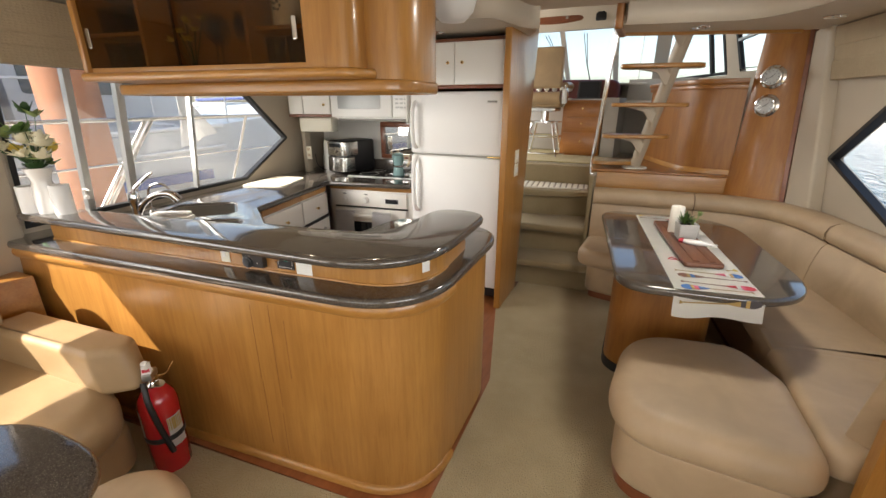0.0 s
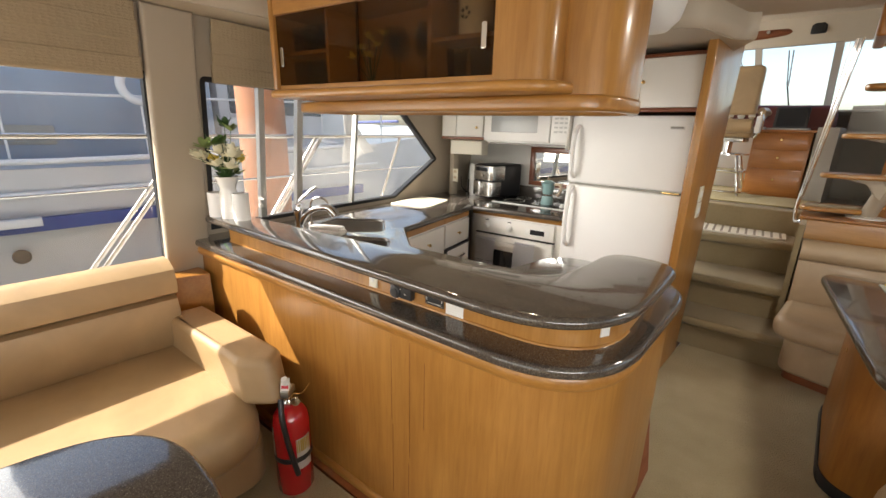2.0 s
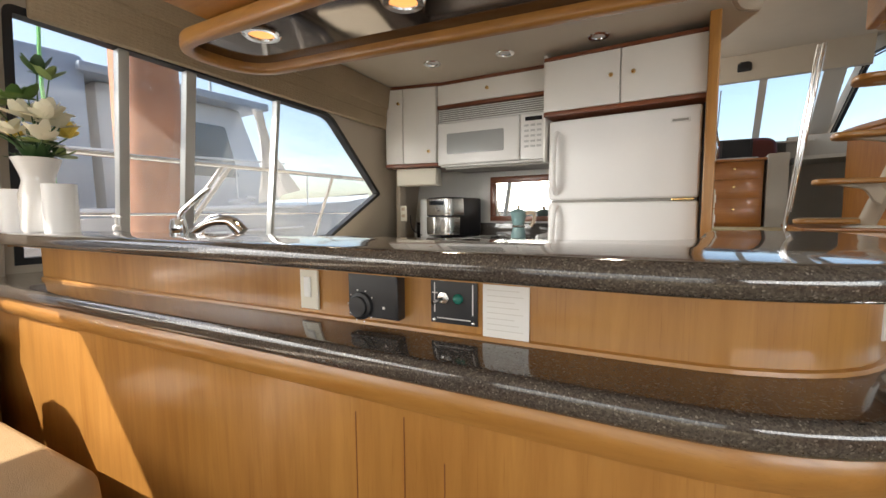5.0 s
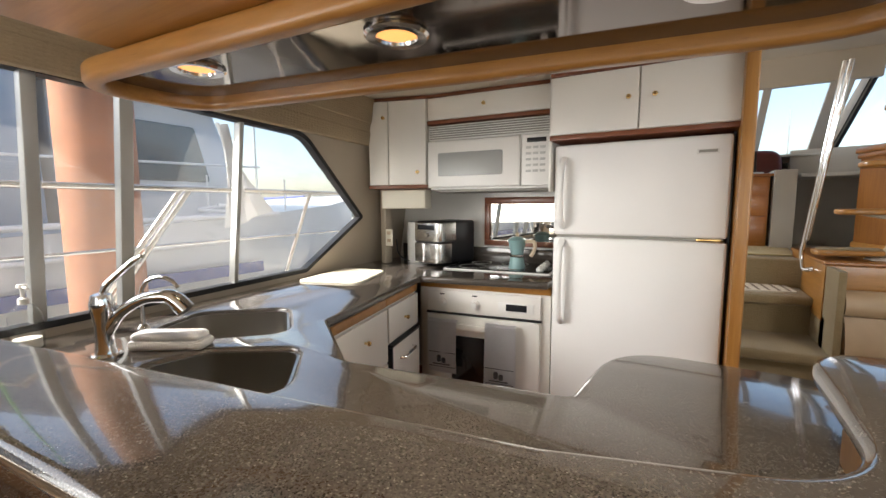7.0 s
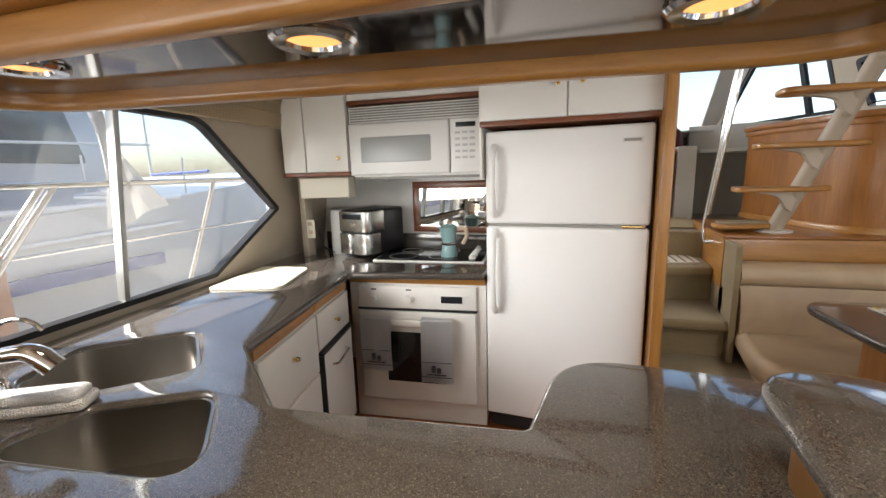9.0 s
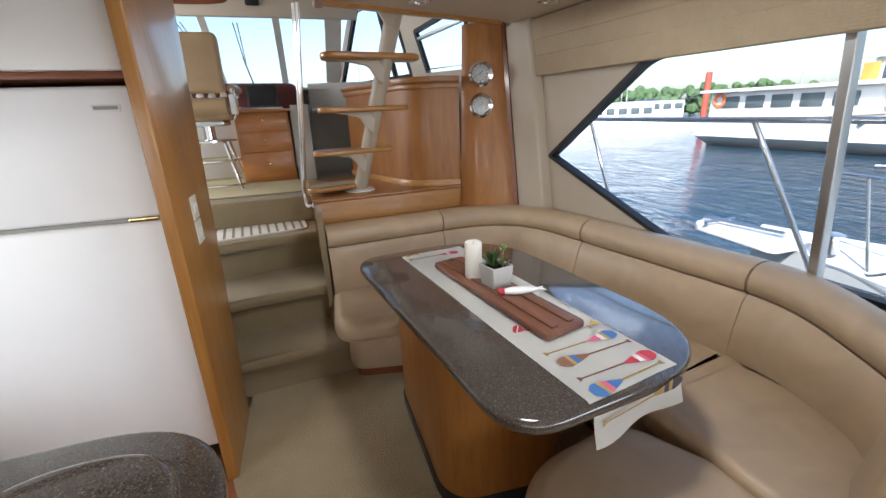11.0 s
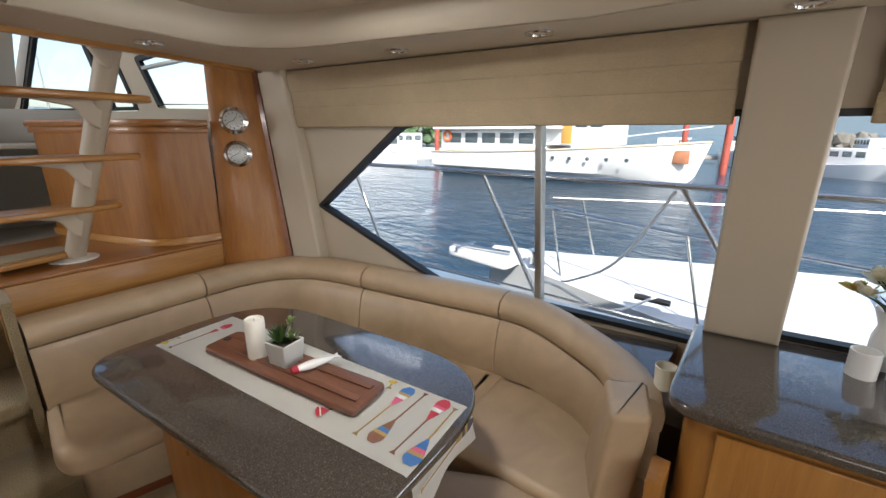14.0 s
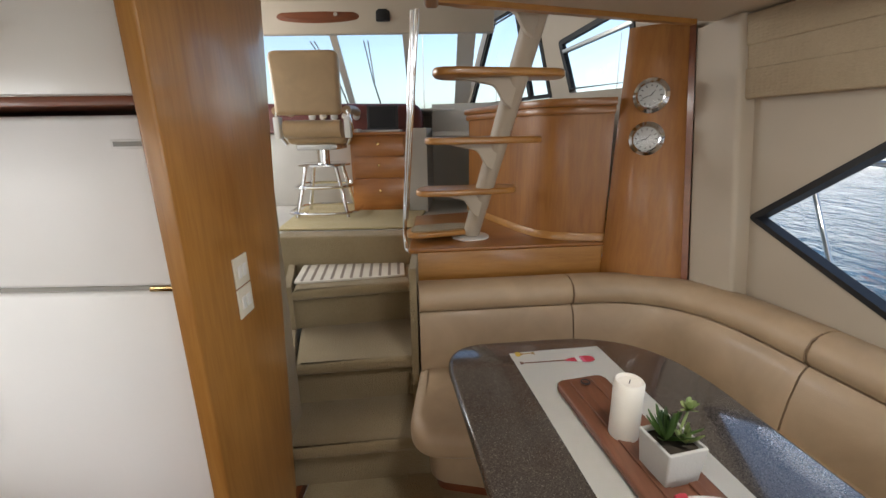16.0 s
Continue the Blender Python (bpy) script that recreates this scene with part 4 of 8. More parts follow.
def cooktop():
    h = thing("cooktop", (-1.1, 3.3, ZL), "black glass cooktop with a white rim and white knobs", "cooktop")
    m = pose(-1.42, 3.14, ZL, 0, 0, 7)
    part("rim", moved(slab(rounded([(0, 0, 0.01), (0.64, 0, 0.01), (0.64, 0.42, 0.01), (0, 0.42, 0.01)]), 0.0, 0.008, 0.002), m), PLASTIC_W, h)
    part("glass", moved(slab(rounded([(0.012, 0.012, 0.008), (0.628, 0.012, 0.008), (0.628, 0.408, 0.008), (0.012, 0.408, 0.008)]), 0.008, 0.011, 0.001), m), DARKGLASS, h)
    for u, v, r in ((0.15, 0.12, 0.085), (0.15, 0.30, 0.065), (0.37, 0.12, 0.065), (0.37, 0.30, 0.085)):
        part("burner", moved(lathe([(r, 0.0), (r, 0.0012), (r - 0.006, 0.0012), (r - 0.006, 0.0)], u, v, 0.011, 36), m), GREYWALL, h)
    for k in range(4):
        part("knob", moved(lathe([(0.02, 0), (0.019, 0.012), (0.012, 0.016), (0.011, 0.026), (0, 0.027)], 0.565, 0.08 + 0.085 * k, 0.011, 16), m), PLASTIC_W, h)


cooktop()


def refrigerator():
    x0, x1, yf = -0.725, -0.012, 3.03
    f = thing("refrigerator", (-0.37, 3.3, 0.0), "white top-freezer refrigerator with long white handles", "refrigerator")
    part("cabinet", box(x0 + 0.012, yf + 0.065, 0.035, x1 - 0.012, 3.58, 1.505, 0.006), FRIDGE, f)
    fz = part("freezer_door", box(x0, yf, 1.092, x1, yf + 0.06, 1.517, 0.014, 3), FRIDGE, f)
    dr = part("fresh_food_door", box(x0, yf, 0.10, x1, yf + 0.06, 1.078, 0.014, 3), FRIDGE, f)
    part("gasket", box(x0 + 0.015, yf + 0.012, 1.079, x1 - 0.015, yf + 0.06, 1.091, 0), GREYWALL, f)
    part("kick_grille", box(x0 + 0.01, yf + 0.03, 0.02, x1 - 0.01, yf + 0.06, 0.095, 0.003), BLACK, f)
    part("hinge", box(x1 - 0.11, yf - 0.002, 1.0795, x1 - 0.02, yf + 0.02, 1.0905, 0.001), BRASS, f)
    for d, z0, z1 in ((fz, 1.13, 1.45), (dr, 0.66, 1.06)):
        part("handle", tube(bend([(x0 + 0.045, yf, z0), (x0 + 0.045, yf - 0.045, z0 + 0.03), (x0 + 0.04, yf - 0.05, (z0 + z1) / 2), (x0 + 0.045, yf - 0.045, z1 - 0.03), (x0 + 0.045, yf, z1)], 0.03), 0.016, 10), FRIDGE, d)
    b = part("badge", box(x1 - 0.125, yf - 0.004, 1.440, x1 - 0.045, yf + 0.002, 1.462, 0.002), PLASTIC_W, fz)
    part("badge_mark", box(x1 - 0.118, yf - 0.0055, 1.446, x1 - 0.052, yf - 0.003, 1.457, 0), GREYWALL, b)
    return f


refrigerator()
# shade of the narrow gap, made as a black strip
solid("fridge_gap_lining", box(-0.010, 3.09, 0.0, -0.002, 3.20, 1.53, 0), BLACK, "black strip standing in for the shade in the gap beside the refrigerator", "gap", kind="structure")


def wall_unit(name, a, b, z0, z1, depth, doors, label, knobs):
    m, L = face_frame(a, b)
    c = thing(name, m @ Vector((L / 2, z0, -depth / 2)), label, "cabinet", "galley wall cabinets")
    part("body", plate_on(m, 0, z0 + 0.02, L, z1 - 0.012, -depth, 0.0, 0.001), WHITE, c)
    part("bottom_trim", plate_on(m, -0.004, z0, L + 0.004, z0 + 0.022, -depth, 0.014, 0.004), TEAK_X, c, "red-brown wooden edge")
    part("top_trim", plate_on(m, -0.004, z1 - 0.014, L + 0.004, z1 + 0.004, -depth, 0.012, 0.003), TEAK_X, c)
    for (u0, u1), ku, kv in zip(doors, [k[0] for k in knobs], [k[1] for k in knobs]):
        d = part("door", plate_on(m, u0 * L + 0.003, z0 + 0.024, u1 * L - 0.003, z1 - 0.018, 0.001, 0.018, 0.004), WHITE, c)
        knob(m @ Vector((ku * L, kv, 0.018)), m.to_3x3() @ Vector((0, 0, 1)), d, BRASS)
    return c


wall_unit("wall_cabinet", (-0.735, 2.995), (0.018, 3.02), 1.535, 1.835, 0.5, ((0, 0.5), (0.5, 1)), "white double-door cabinet over the refrigerator", ((0.445, 1.693), (0.578, 1.693)))
wall_unit("wall_cabinet", (-1.85, 3.0), (-1.50, 3.10), 1.335, 1.865, 0.42, ((0.0, 0.35), (0.35, 1)), "white corner wall cabinet with a narrow slanting side door", ((0.28, 1.75), (0.86, 1.43)))
wall_unit("wall_cabinet", (-1.495, 3.11), (-0.745, 3.17), 1.70, 1.865, 0.36, ((0, 1),), "white flap cabinet over the microwave", ((0.47, 1.785),))
solid("cabinet_side_panel", box(-0.745, 3.0, 1.30, -0.735, 3.5, 1.86, 0.001), WHITE, "white side panel beside the microwave", "panel", kind="structure")


def microwave():
    m, L = face_frame((-1.485, 3.10), (-0.755, 3.155))
    w = thing("microwave", m @ Vector((L / 2, 1.32, -0.2)), "white over-range microwave with a slatted grille", "microwave")
    part("case", plate_on(m, 0.01, 1.325, L - 0.01, 1.69, -0.38, 0.0, 0.004), PLASTIC_W, w)
    part("underside", plate_on(m, 0.03, 1.312, L - 0.03, 1.325, -0.34, -0.03, 0.002), GREYWALL, w)
    d = part("door", plate_on(m, 0.005, 1.335, 0.555, 1.60, 0.001, 0.035, 0.012), PLASTIC_W, w)
    part("door_window", plate_on(m, 0.075, 1.40, 0.46, 1.53, 0.035, 0.0375, 0.001, 0.012), plain("grey_oven_screen", (0.36, 0.37, 0.36), 0.2, vary=0.05), d, "pale grey meshed window")
    p = part("keypad", plate_on(m, 0.56, 1.335, L - 0.005, 1.60, 0.001, 0.03, 0.008), PLASTIC_W, w)
    part("clock", plate_on(m, 0.59, 1.557, 0.69, 1.58, 0.03, 0.032, 0.001), SCREEN, p)
    for r in range(5):
        for c in range(3):
            part("key", plate_on(m, 0.585 + 0.037 * c, 1.525 - 0.03 * r, 0.612 + 0.037 * c, 1.537 - 0.03 * r, 0.03, 0.032, 0.001), KEYGREY, p)
    part("grille", plate_on(m, 0.005, 1.604, L - 0.005, 1.688, 0.001, 0.014, 0.003), PLASTIC_W, w)
    for k in range(6):
        part("slat", plate_on(m, 0.015, 1.611 + 0.0125 * k, L - 0.015, 1.617 + 0.0125 * k, 0.014, 0.022, 0.001), GREYWALL, w)


microwave()
splash = thing("mirror_splashback", (-1.1, 3.55, 1.0), "wood-framed mirror behind the cooktop", "mirror")
part("mirror", box(-1.30, 3.575, 1.0, -0.76, 3.585, 1.24, 0), MIRROR, splash)
for q in ((-1.34, 3.56, 1.24, -0.74, 3.59, 1.285), (-1.34, 3.56, 0.965, -0.74, 3.59, 1.0), (-1.34, 3.56, 1.0, -1.30, 3.59, 1.24)):
    part("frame", box(*q, 0.004), TEAK_X, splash)
tr = thing("towel_dispenser", (-1.72, 3.2, 1.2), "cream paper towel box under the corner cabinet", "dispenser")
part("case", plate_on(face_frame((-1.80, 3.04), (-1.52, 3.12))[0], 0, 1.215, 0.285, 1.33, -0.14, 0.0, 0.012), CREAM, tr)
solid("window_post", box(-1.915, 3.17, ZL, -1.875, 3.24, 1.34, 0.006), VINYL, "cream upright beside the window", "post", kind="structure")
canister = solid("canister", lathe([(0.0, 0.0), (0.075, 0.0), (0.078, 0.006), (0.076, 0.23), (0.07, 0.275), (0.0, 0.285)], -1.74, 3.36, ZL, 28), PLASTIC_W, "tall white cylindrical appliance on the counter", "canister")


def air_fryer():
    m = pose(-1.55, 3.33, ZL, 0, 0, -10)
    a = thing("air_fryer", (-1.53, 3.36, ZL), "brushed steel air fryer with a black body", "air fryer")
    part("body", moved(slab(rounded([(-0.115, -0.13, 0.05), (0.115, -0.13, 0.05), (0.115, 0.24, 0.04), (-0.115, 0.24, 0.04)], 6), 0.012, 0.285, 0.02), m), BLACK, a)
    part("upper_shell", moved(slab(rounded([(-0.12, -0.138, 0.05), (0.12, -0.138, 0.05), (0.12, 0.02, 0.01), (-0.12, 0.02, 0.01)], 6), 0.155, 0.278, 0.008), m), STEEL, a)
    part("basket_front", moved(slab(rounded([(-0.12, -0.14, 0.05), (0.12, -0.14, 0.05), (0.12, -0.02, 0.01), (-0.12, -0.02, 0.01)], 6), 0.022, 0.148, 0.008), m), STEEL, a)
    part("display", moved(box(-0.07, -0.142, 0.232, 0.07, -0.134, 0.262, 0.002), m), SCREEN, a)
    part("dial", moved(lathe([(0.014, 0), (0.013, 0.012), (0, 0.013)], 0, 0, 0, 16), m @ pose(0.01, -0.138, 0.20, 90, 0, 0)), CHROME, a)
    part("handle", moved(box(-0.018, -0.175, 0.03, 0.018, -0.135, 0.15, 0.01), m), STEEL, a)
    part("cord", tube(bend([(-1.66, 3.38, ZL + 0.01), (-1.78, 3.28, ZL + 0.01), (-1.83, 3.24, ZL + 0.06), (-1.835, 3.235, ZL + 0.16)], 0.05), 0.004, 6), BLACK, a)


air_fryer()
out = thing("wall_outlet", (-1.86, 3.22, 1.0), "cream double power outlet", "outlet")
part("plate", box(-1.872, 3.165, 0.97, -1.815, 3.172, 1.08, 0.003), CREAM, out)
for z in (0.995, 1.045):
    part("socket", box(-1.858, 3.160, z, -1.829, 3.166, z + 0.022, 0.002), BEIGE_H, out)


def moka_pot():
    x, y, z = -1.02, 3.33, ZL + 0.011
    p = thing("moka_pot", (x, y, z), "pale teal moka pot with a beige handle on the cooktop", "coffee pot")
    part("base", lathe([(0.0, 0), (0.048, 0), (0.05, 0.006), (0.038, 0.07), (0.0, 0.07)], x, y, z, 10), TEAL, p)
    part("collar", lathe([(0.040, 0.068), (0.044, 0.074), (0.040, 0.082)], x, y, z, 24), STEEL, p)
    part("jug", lathe([(0.0, 0.082), (0.036, 0.082), (0.055, 0.165), (0.057, 0.168), (0.0, 0.17)], x, y, z, 10), TEAL, p)
    part("lid", lathe([(0.056, 0.169), (0.03, 0.185), (0.0, 0.19)], x, y, z, 10), TEAL, p)
    part("finial", lathe([(0.006, 0.188), (0.012, 0.20), (0.008, 0.21), (0.0, 0.212)], x, y, z, 12), BEIGE_H, p)
    part("handle", tube(bend([(x + 0.05, y, z + 0.16), (x + 0.105, y, z + 0.165), (x + 0.11, y, z + 0.12), (x + 0.085, y, z + 0.075)], 0.03), 0.011, 8), BEIGE_H, p)


moka_pot()


# ---- bar fittings ----
m_bar, L_bar = face_frame((-1.55, 1.1345), (0.10, 1.3127))


def bar_u(x):
    return (x + 1.55) / math.cos(math.atan(0.108))


def bar_fittings():
    s = thing("light_switch", m_bar @ Vector((bar_u(-0.525), 0.915, 0)), "cream rocker switch on the bar upstand", "switch")
    u = bar_u(-0.561)
    part("plate", plate_on(m_bar, u, 0.864, u + 0.040, 0.944, 0.001, 0.007, 0.002), CREAM, s)
    part("rocker", plate_on(m_bar, u + 0.013, 0.886, u + 0.027, 0.921, 0.007, 0.012, 0.002), PLASTIC_W, s)
    t = thing("thermostat", m_bar @ Vector((bar_u(-0.39), 0.91, 0)), "black box thermostat with a round dial", "thermostat")
    u = bar_u(-0.440)
    part("case", plate_on(m_bar, u, 0.868, u + 0.092, 0.944, 0.001, 0.026, 0.004), BLACK, t)
    dial = lathe([(0.022, 0.0), (0.021, 0.005), (0.016, 0.007), (0.015, 0.011), (0.0, 0.012)], 0, 0, 0, 24)
    part("dial", moved(dial, m_bar @ Matrix.Translation((u + 0.026, 0.886, 0.026))), BLACK, t)
    for k in range(9):
        a = 0.6 + k * 0.62
        part("tick", plate_on(m_bar, u + 0.026 + 0.025 * math.cos(a) - 0.001, 0.886 + 0.025 * math.sin(a) - 0.001, u + 0.026 + 0.025 * math.cos(a) + 0.001, 0.886 + 0.025 * math.sin(a) + 0.001, 0.026, 0.0268, 0), PAPER, t)
    part("lamp", plate_on(m_bar, u + 0.066, 0.884, u + 0.070, 0.888, 0.026, 0.027, 0), PAPER, t)
    h = thing("heater_switch_panel", m_bar @ Vector((bar_u(-0.26), 0.91, 0)), "black switch panel with a white notched border", "switch panel")
    u = bar_u(-0.303)
    part("plate", plate_on(m_bar, u, 0.868, u + 0.074, 0.945, 0.001, 0.005, 0.001), BLACK, h)
    for q in ((0.010, 0.875, 0.064, 0.8765), (0.030, 0.9355, 0.060, 0.937), (0.006, 0.884, 0.0075, 0.928), (0.0665, 0.884, 0.068, 0.928)):
        part("border_line", plate_on(m_bar, u + q[0], q[1], u + q[2], q[3], 0.005, 0.0056, 0), PAPER, h)
    for q in ((0.014, 0.937, 0.028, 0.939), (0.015, 0.931, 0.024, 0.933), (0.003, 0.912, 0.012, 0.9135)):
        part("lettering_bar", plate_on(m_bar, u + q[0], q[1], u + q[2], q[3], 0.005, 0.0056, 0), PAPER, h)
    nut = lathe([(0.0095, 0), (0.0095, 0.004), (0.006, 0.005), (0.0, 0.005)], 0, 0, 0, 6)
    part("nut", moved(nut, m_bar @ Matrix.Translation((u + 0.022, 0.906, 0.005))), STEEL, h)
    part("toggle", tube([m_bar @ Vector((u + 0.022, 0.906, 0.008)), m_bar @ Vector((u + 0.014, 0.902, 0.026))], [0.002, 0.0035], 8), CHROME, h)
    lens = lathe([(0.0075, 0), (0.0075, 0.004), (0.005, 0.007), (0.0, 0.008)], 0, 0, 0, 16)
    part("indicator", moved(lens, m_bar @ Matrix.Translation((u + 0.045, 0.906, 0.005))), plain("green_lens", (0.02, 0.16, 0.12), 0.15, grain=0), h, "green indicator lens")
    for a, b in ((0.006, 0.872), (0.068, 0.872), (0.006, 0.941), (0.068, 0.941)):
        part("screw", moved(lathe([(0.003, 0), (0.002, 0.0015), (0, 0.002)], 0, 0, 0, 8), m_bar @ Matrix.Translation((u + a, b, 0.005))), STEEL, h)
    n = thing("paper_notice", m_bar @ Vector((bar_u(-0.18), 0.9, 0)), "white paper notice with a red heading on the bar upstand", "notice")
    u = bar_u(-0.222)
    part("sheet", plate_on(m_bar, u, 0.853, u + 0.066, 0.951, 0.001, 0.0022, 0), PAPER, n)
    part("heading", plate_on(m_bar, u + 0.004, 0.941, u + 0.062, 0.949, 0.0022, 0.0028, 0), plain("faded_red_print", (0.60, 0.22, 0.18), 0.85), n)
    for k in range(9):
        part("text_line", plate_on(m_bar, u + 0.006, 0.866 + 0.008 * k, u + 0.058 - 0.006 * (k % 3), 0.8672 + 0.008 * k, 0.0022, 0.0026, 0), plain("faint_print", (0.66, 0.63, 0.58), 0.85) if k == 0 else bpy.data.materials["faint_print"], n)
    o = thing("bar_outlet", (0.2, 1.45, 0.91), "white power outlet on the bar's rounded end", "outlet")
    mo, _ = face_frame((0.2065, 1.405), (0.236, 1.475))
    part("plate", plate_on(mo, 0.020, 0.880, 0.052, 0.932, -0.006, 0.001, 0.002), PLASTIC_W, o)


bar_fittings()


# ---- cabinet hanging over the bar ----
def hanging_cabinet():
    z0, z1 = 1.545, CEIL - 0.005
    c = thing("hanging_cabinet", (-0.45, 1.4, CEIL), "honey-coloured hanging cabinet with bronze sliding glass doors", "cabinet")
    m, L = face_frame((-0.995, 1.170), (-0.115, 1.312))
    m1, L1 = face_frame((-0.995, 1.170), (0.075, 1.345))
    # glazed front box
    part("back_panel", plate_on(m, 0, z0, L, z1, -0.235, -0.225, 0.001), WOOD_V, c)
    part("bottom_shelf", plate_on(m, 0, z0 - 0.004, L, z0 + 0.012, -0.225, -0.012, 0.001), WOOD_X, c)
    part("top_board", plate_on(m, 0, z1 - 0.075, L, z1, -0.225, 0.0, 0.004), WOOD_X, c)
    part("left_side", plate_on(m, -0.022, z0 - 0.004, 0.0, z1, -0.235, 0.004, 0.006), WOOD_V, c)
    for u in (0.235, 0.66):
        part("divider", plate_on(m, u, z0 + 0.012, u + 0.014, z1 - 0.075, -0.224, -0.03, 0.001), WOOD_V, c)
    for u0, u1, v in ((0.0, 0.235, 1.66), (0.674, L, 1.655)):
        part("shelf", plate_on(m, u0, v, u1, v + 0.012, -0.224, -0.035, 0.001), WOOD_X, c)
    for u0, u1, w in ((0.006, L * 0.46, -0.008), (L * 0.44, L - 0.006, -0.016)):
        g = part("sliding_door", plate_on(m, u0, z0 + 0.012, u1, z1 - 0.077, w - 0.004, w, 0), BRONZE, c, "bronze-tinted sliding glass")
        g.visible_shadow = False
    for u in (0.022, L - 0.04):
        part("finger_pull", plate_on(m, u, 1.62, u + 0.016, 1.685, -0.008, -0.003, 0.002, 0.005), CHROME, c, "small chrome finger pull")
    # rounded solid end and the deeper body behind
    end = rounded([(-0.115, 1.312), (0.03, 1.336, 0.10), (0.0, 1.56), (-0.15, 1.53)], 10)
    part("rounded_end", slab(end, z0 - 0.01, z1), WOOD_V, c)
    deep = rounded([(-1.20, 1.36, 0.12), (0.235, 1.475, 0.14), (0.215, 1.86, 0.14), (-1.20, 1.62, 0.12)], 10)
    deep_in = rounded([(-0.95, 1.41), (0.150, 1.448, 0.15), (0.12, 1.83, 0.15), (-0.95, 1.64)], 10)
    part("deep_body", slab(deep_in, 1.505, z1), WOOD_V, c)
    tray1 = rounded([(-1.02, 1.145, 0.02), (0.06, 1.321, 0.13), (0.03, 1.60), (-1.05, 1.42)], 10)
    part("front_ledge", slab(tray1, 1.512, 1.541, 0.012), WOOD_X, c, "rounded wooden ledge")
    rim = rounded([(-1.235, 1.335, 0.16), (0.155, 1.435, 0.17), (0.125, 1.85, 0.17), (-1.235, 1.625, 0.15)], 12)
    rim_in = inset(rim, 0.035)
    part("tray_rim", slab(rim, 1.470, 1.512, 0.011, (rim_in,)), WOOD_X, c, "rounded wooden rim of the light tray")
    part("tray_panel", slab(inset(rim, 0.02), 1.498, 1.506), SMOKE, c, "smoked mirror panel")
    return c


hanging_cabinet()


def downlight(x, y, z, lit, tilt=0.0):
    d = thing("downlight", (x, y, z), "lit round recessed downlight with a chrome ring" if lit else "unlit round recessed downlight with a chrome ring", "downlight", "lit bar downlights" if lit else "ceiling downlights")
    part("ring", lathe([(0.030, 0.0), (0.032, -0.006), (0.046, -0.007), (0.050, -0.003), (0.050, 0.0)], x, y, z, 28), CHROME, d)
    part("lens", lathe([(0.0, -0.002), (0.020, -0.003), (0.030, -0.001), (0.030, 0.0)], x, y, z, 20), LAMP_ON if lit else LAMP_OFF, d)
    return d


for x in (-0.965, -0.55, -0.13):
    downlight(x, 1.46 + 0.165 * (x + 0.965), 1.497, True)
    bulb = bpy.data.lights.new("bar_spot", "SPOT")
    bulb.energy, bulb.color, bulb.spot_size, bulb.spot_blend, bulb.shadow_soft_size = 4.5, (1.0, 0.88, 0.70), radians(110), 0.6, 0.02
    new("bar_spot", bulb).matrix_world = look((x, 1.46 + 0.165 * (x + 0.965), 1.485), (x, 1.46 + 0.165 * (x + 0.965), 0.0))
for x, y in ((-1.323, 2.786), (-0.915, 2.873), (-0.45, 2.92), (1.06, 3.40), (1.66, 3.32), (1.765, 2.80), (1.857, 2.20), (2.0, 1.5)):
    downlight(x, y, CEIL, False)


def stored(kind, u, v, w):
    """Glassware, flowers and a jar behind the bronze doors."""
    m, _ = face_frame((-0.995, 1.170), (-0.115, 1.312))
    p = m @ Vector((u, v, w))
    if kind == "tumbler":
        return solid("tumbler", lathe([(0.0, 0.0), (0.026, 0.0), (0.032, 0.085), (0.030, 0.085), (0.024, 0.006), (0.0, 0.006)], *p, 16), CLEAR, "clear glass tumbler in the hanging cabinet", "glass", "tumblers")
    if kind == "goblet":
        return solid("wine_glass", lathe([(0.0, 0.0), (0.03, 0.001), (0.004, 0.008), (0.004, 0.07), (0.03, 0.09), (0.038, 0.125), (0.032, 0.16), (0.030, 0.16), (0.035, 0.125), (0.0, 0.078)], *p, 16), CLEAR, "clear stemmed wine glass in the hanging cabinet", "glass", "wine glasses")
    if kind == "jar":
        j = thing("ceramic_jar", p, "white ceramic jar with a dark flower print", "jar")
        part("jar", lathe([(0.0, 0.0), (0.045, 0.0), (0.05, 0.01), (0.05, 0.10), (0.042, 0.118), (0.0, 0.118)], *p, 24), PORCELAIN, j)
        part("lid", lathe([(0.044, 0.118), (0.046, 0.126), (0.02, 0.134), (0.008, 0.14), (0.0, 0.142)], *p, 24), PORCELAIN, j)
        for k in range(5):
            part("flower_print", plate_on(m, u - 0.012 + 0.012 * math.cos(k * 1.26), v + 0.055 + 0.012 * math.sin(k * 1.26), u - 0.004 + 0.012 * math.cos(k * 1.26), v + 0.063 + 0.012 * math.sin(k * 1.26), w + 0.047, w + 0.0505, 0), INK_DARK, j)
    return None


for u in (0.05, 0.12, 0.19):
    for w in (-0.08, -0.16):
        stored("tumbler", u, 1.672, w)
        stored("tumbler", u, 1.557, w)
for u, w in ((0.50, -0.08), (0.57, -0.15), (0.63, -0.08), (0.45, -0.16)):
    stored("goblet", u, 1.557, w)
for u in (0.72, 0.80):
    stored("tumbler", u, 1.557, -0.10)
stored("jar", 0.775, 1.667, -0.11)


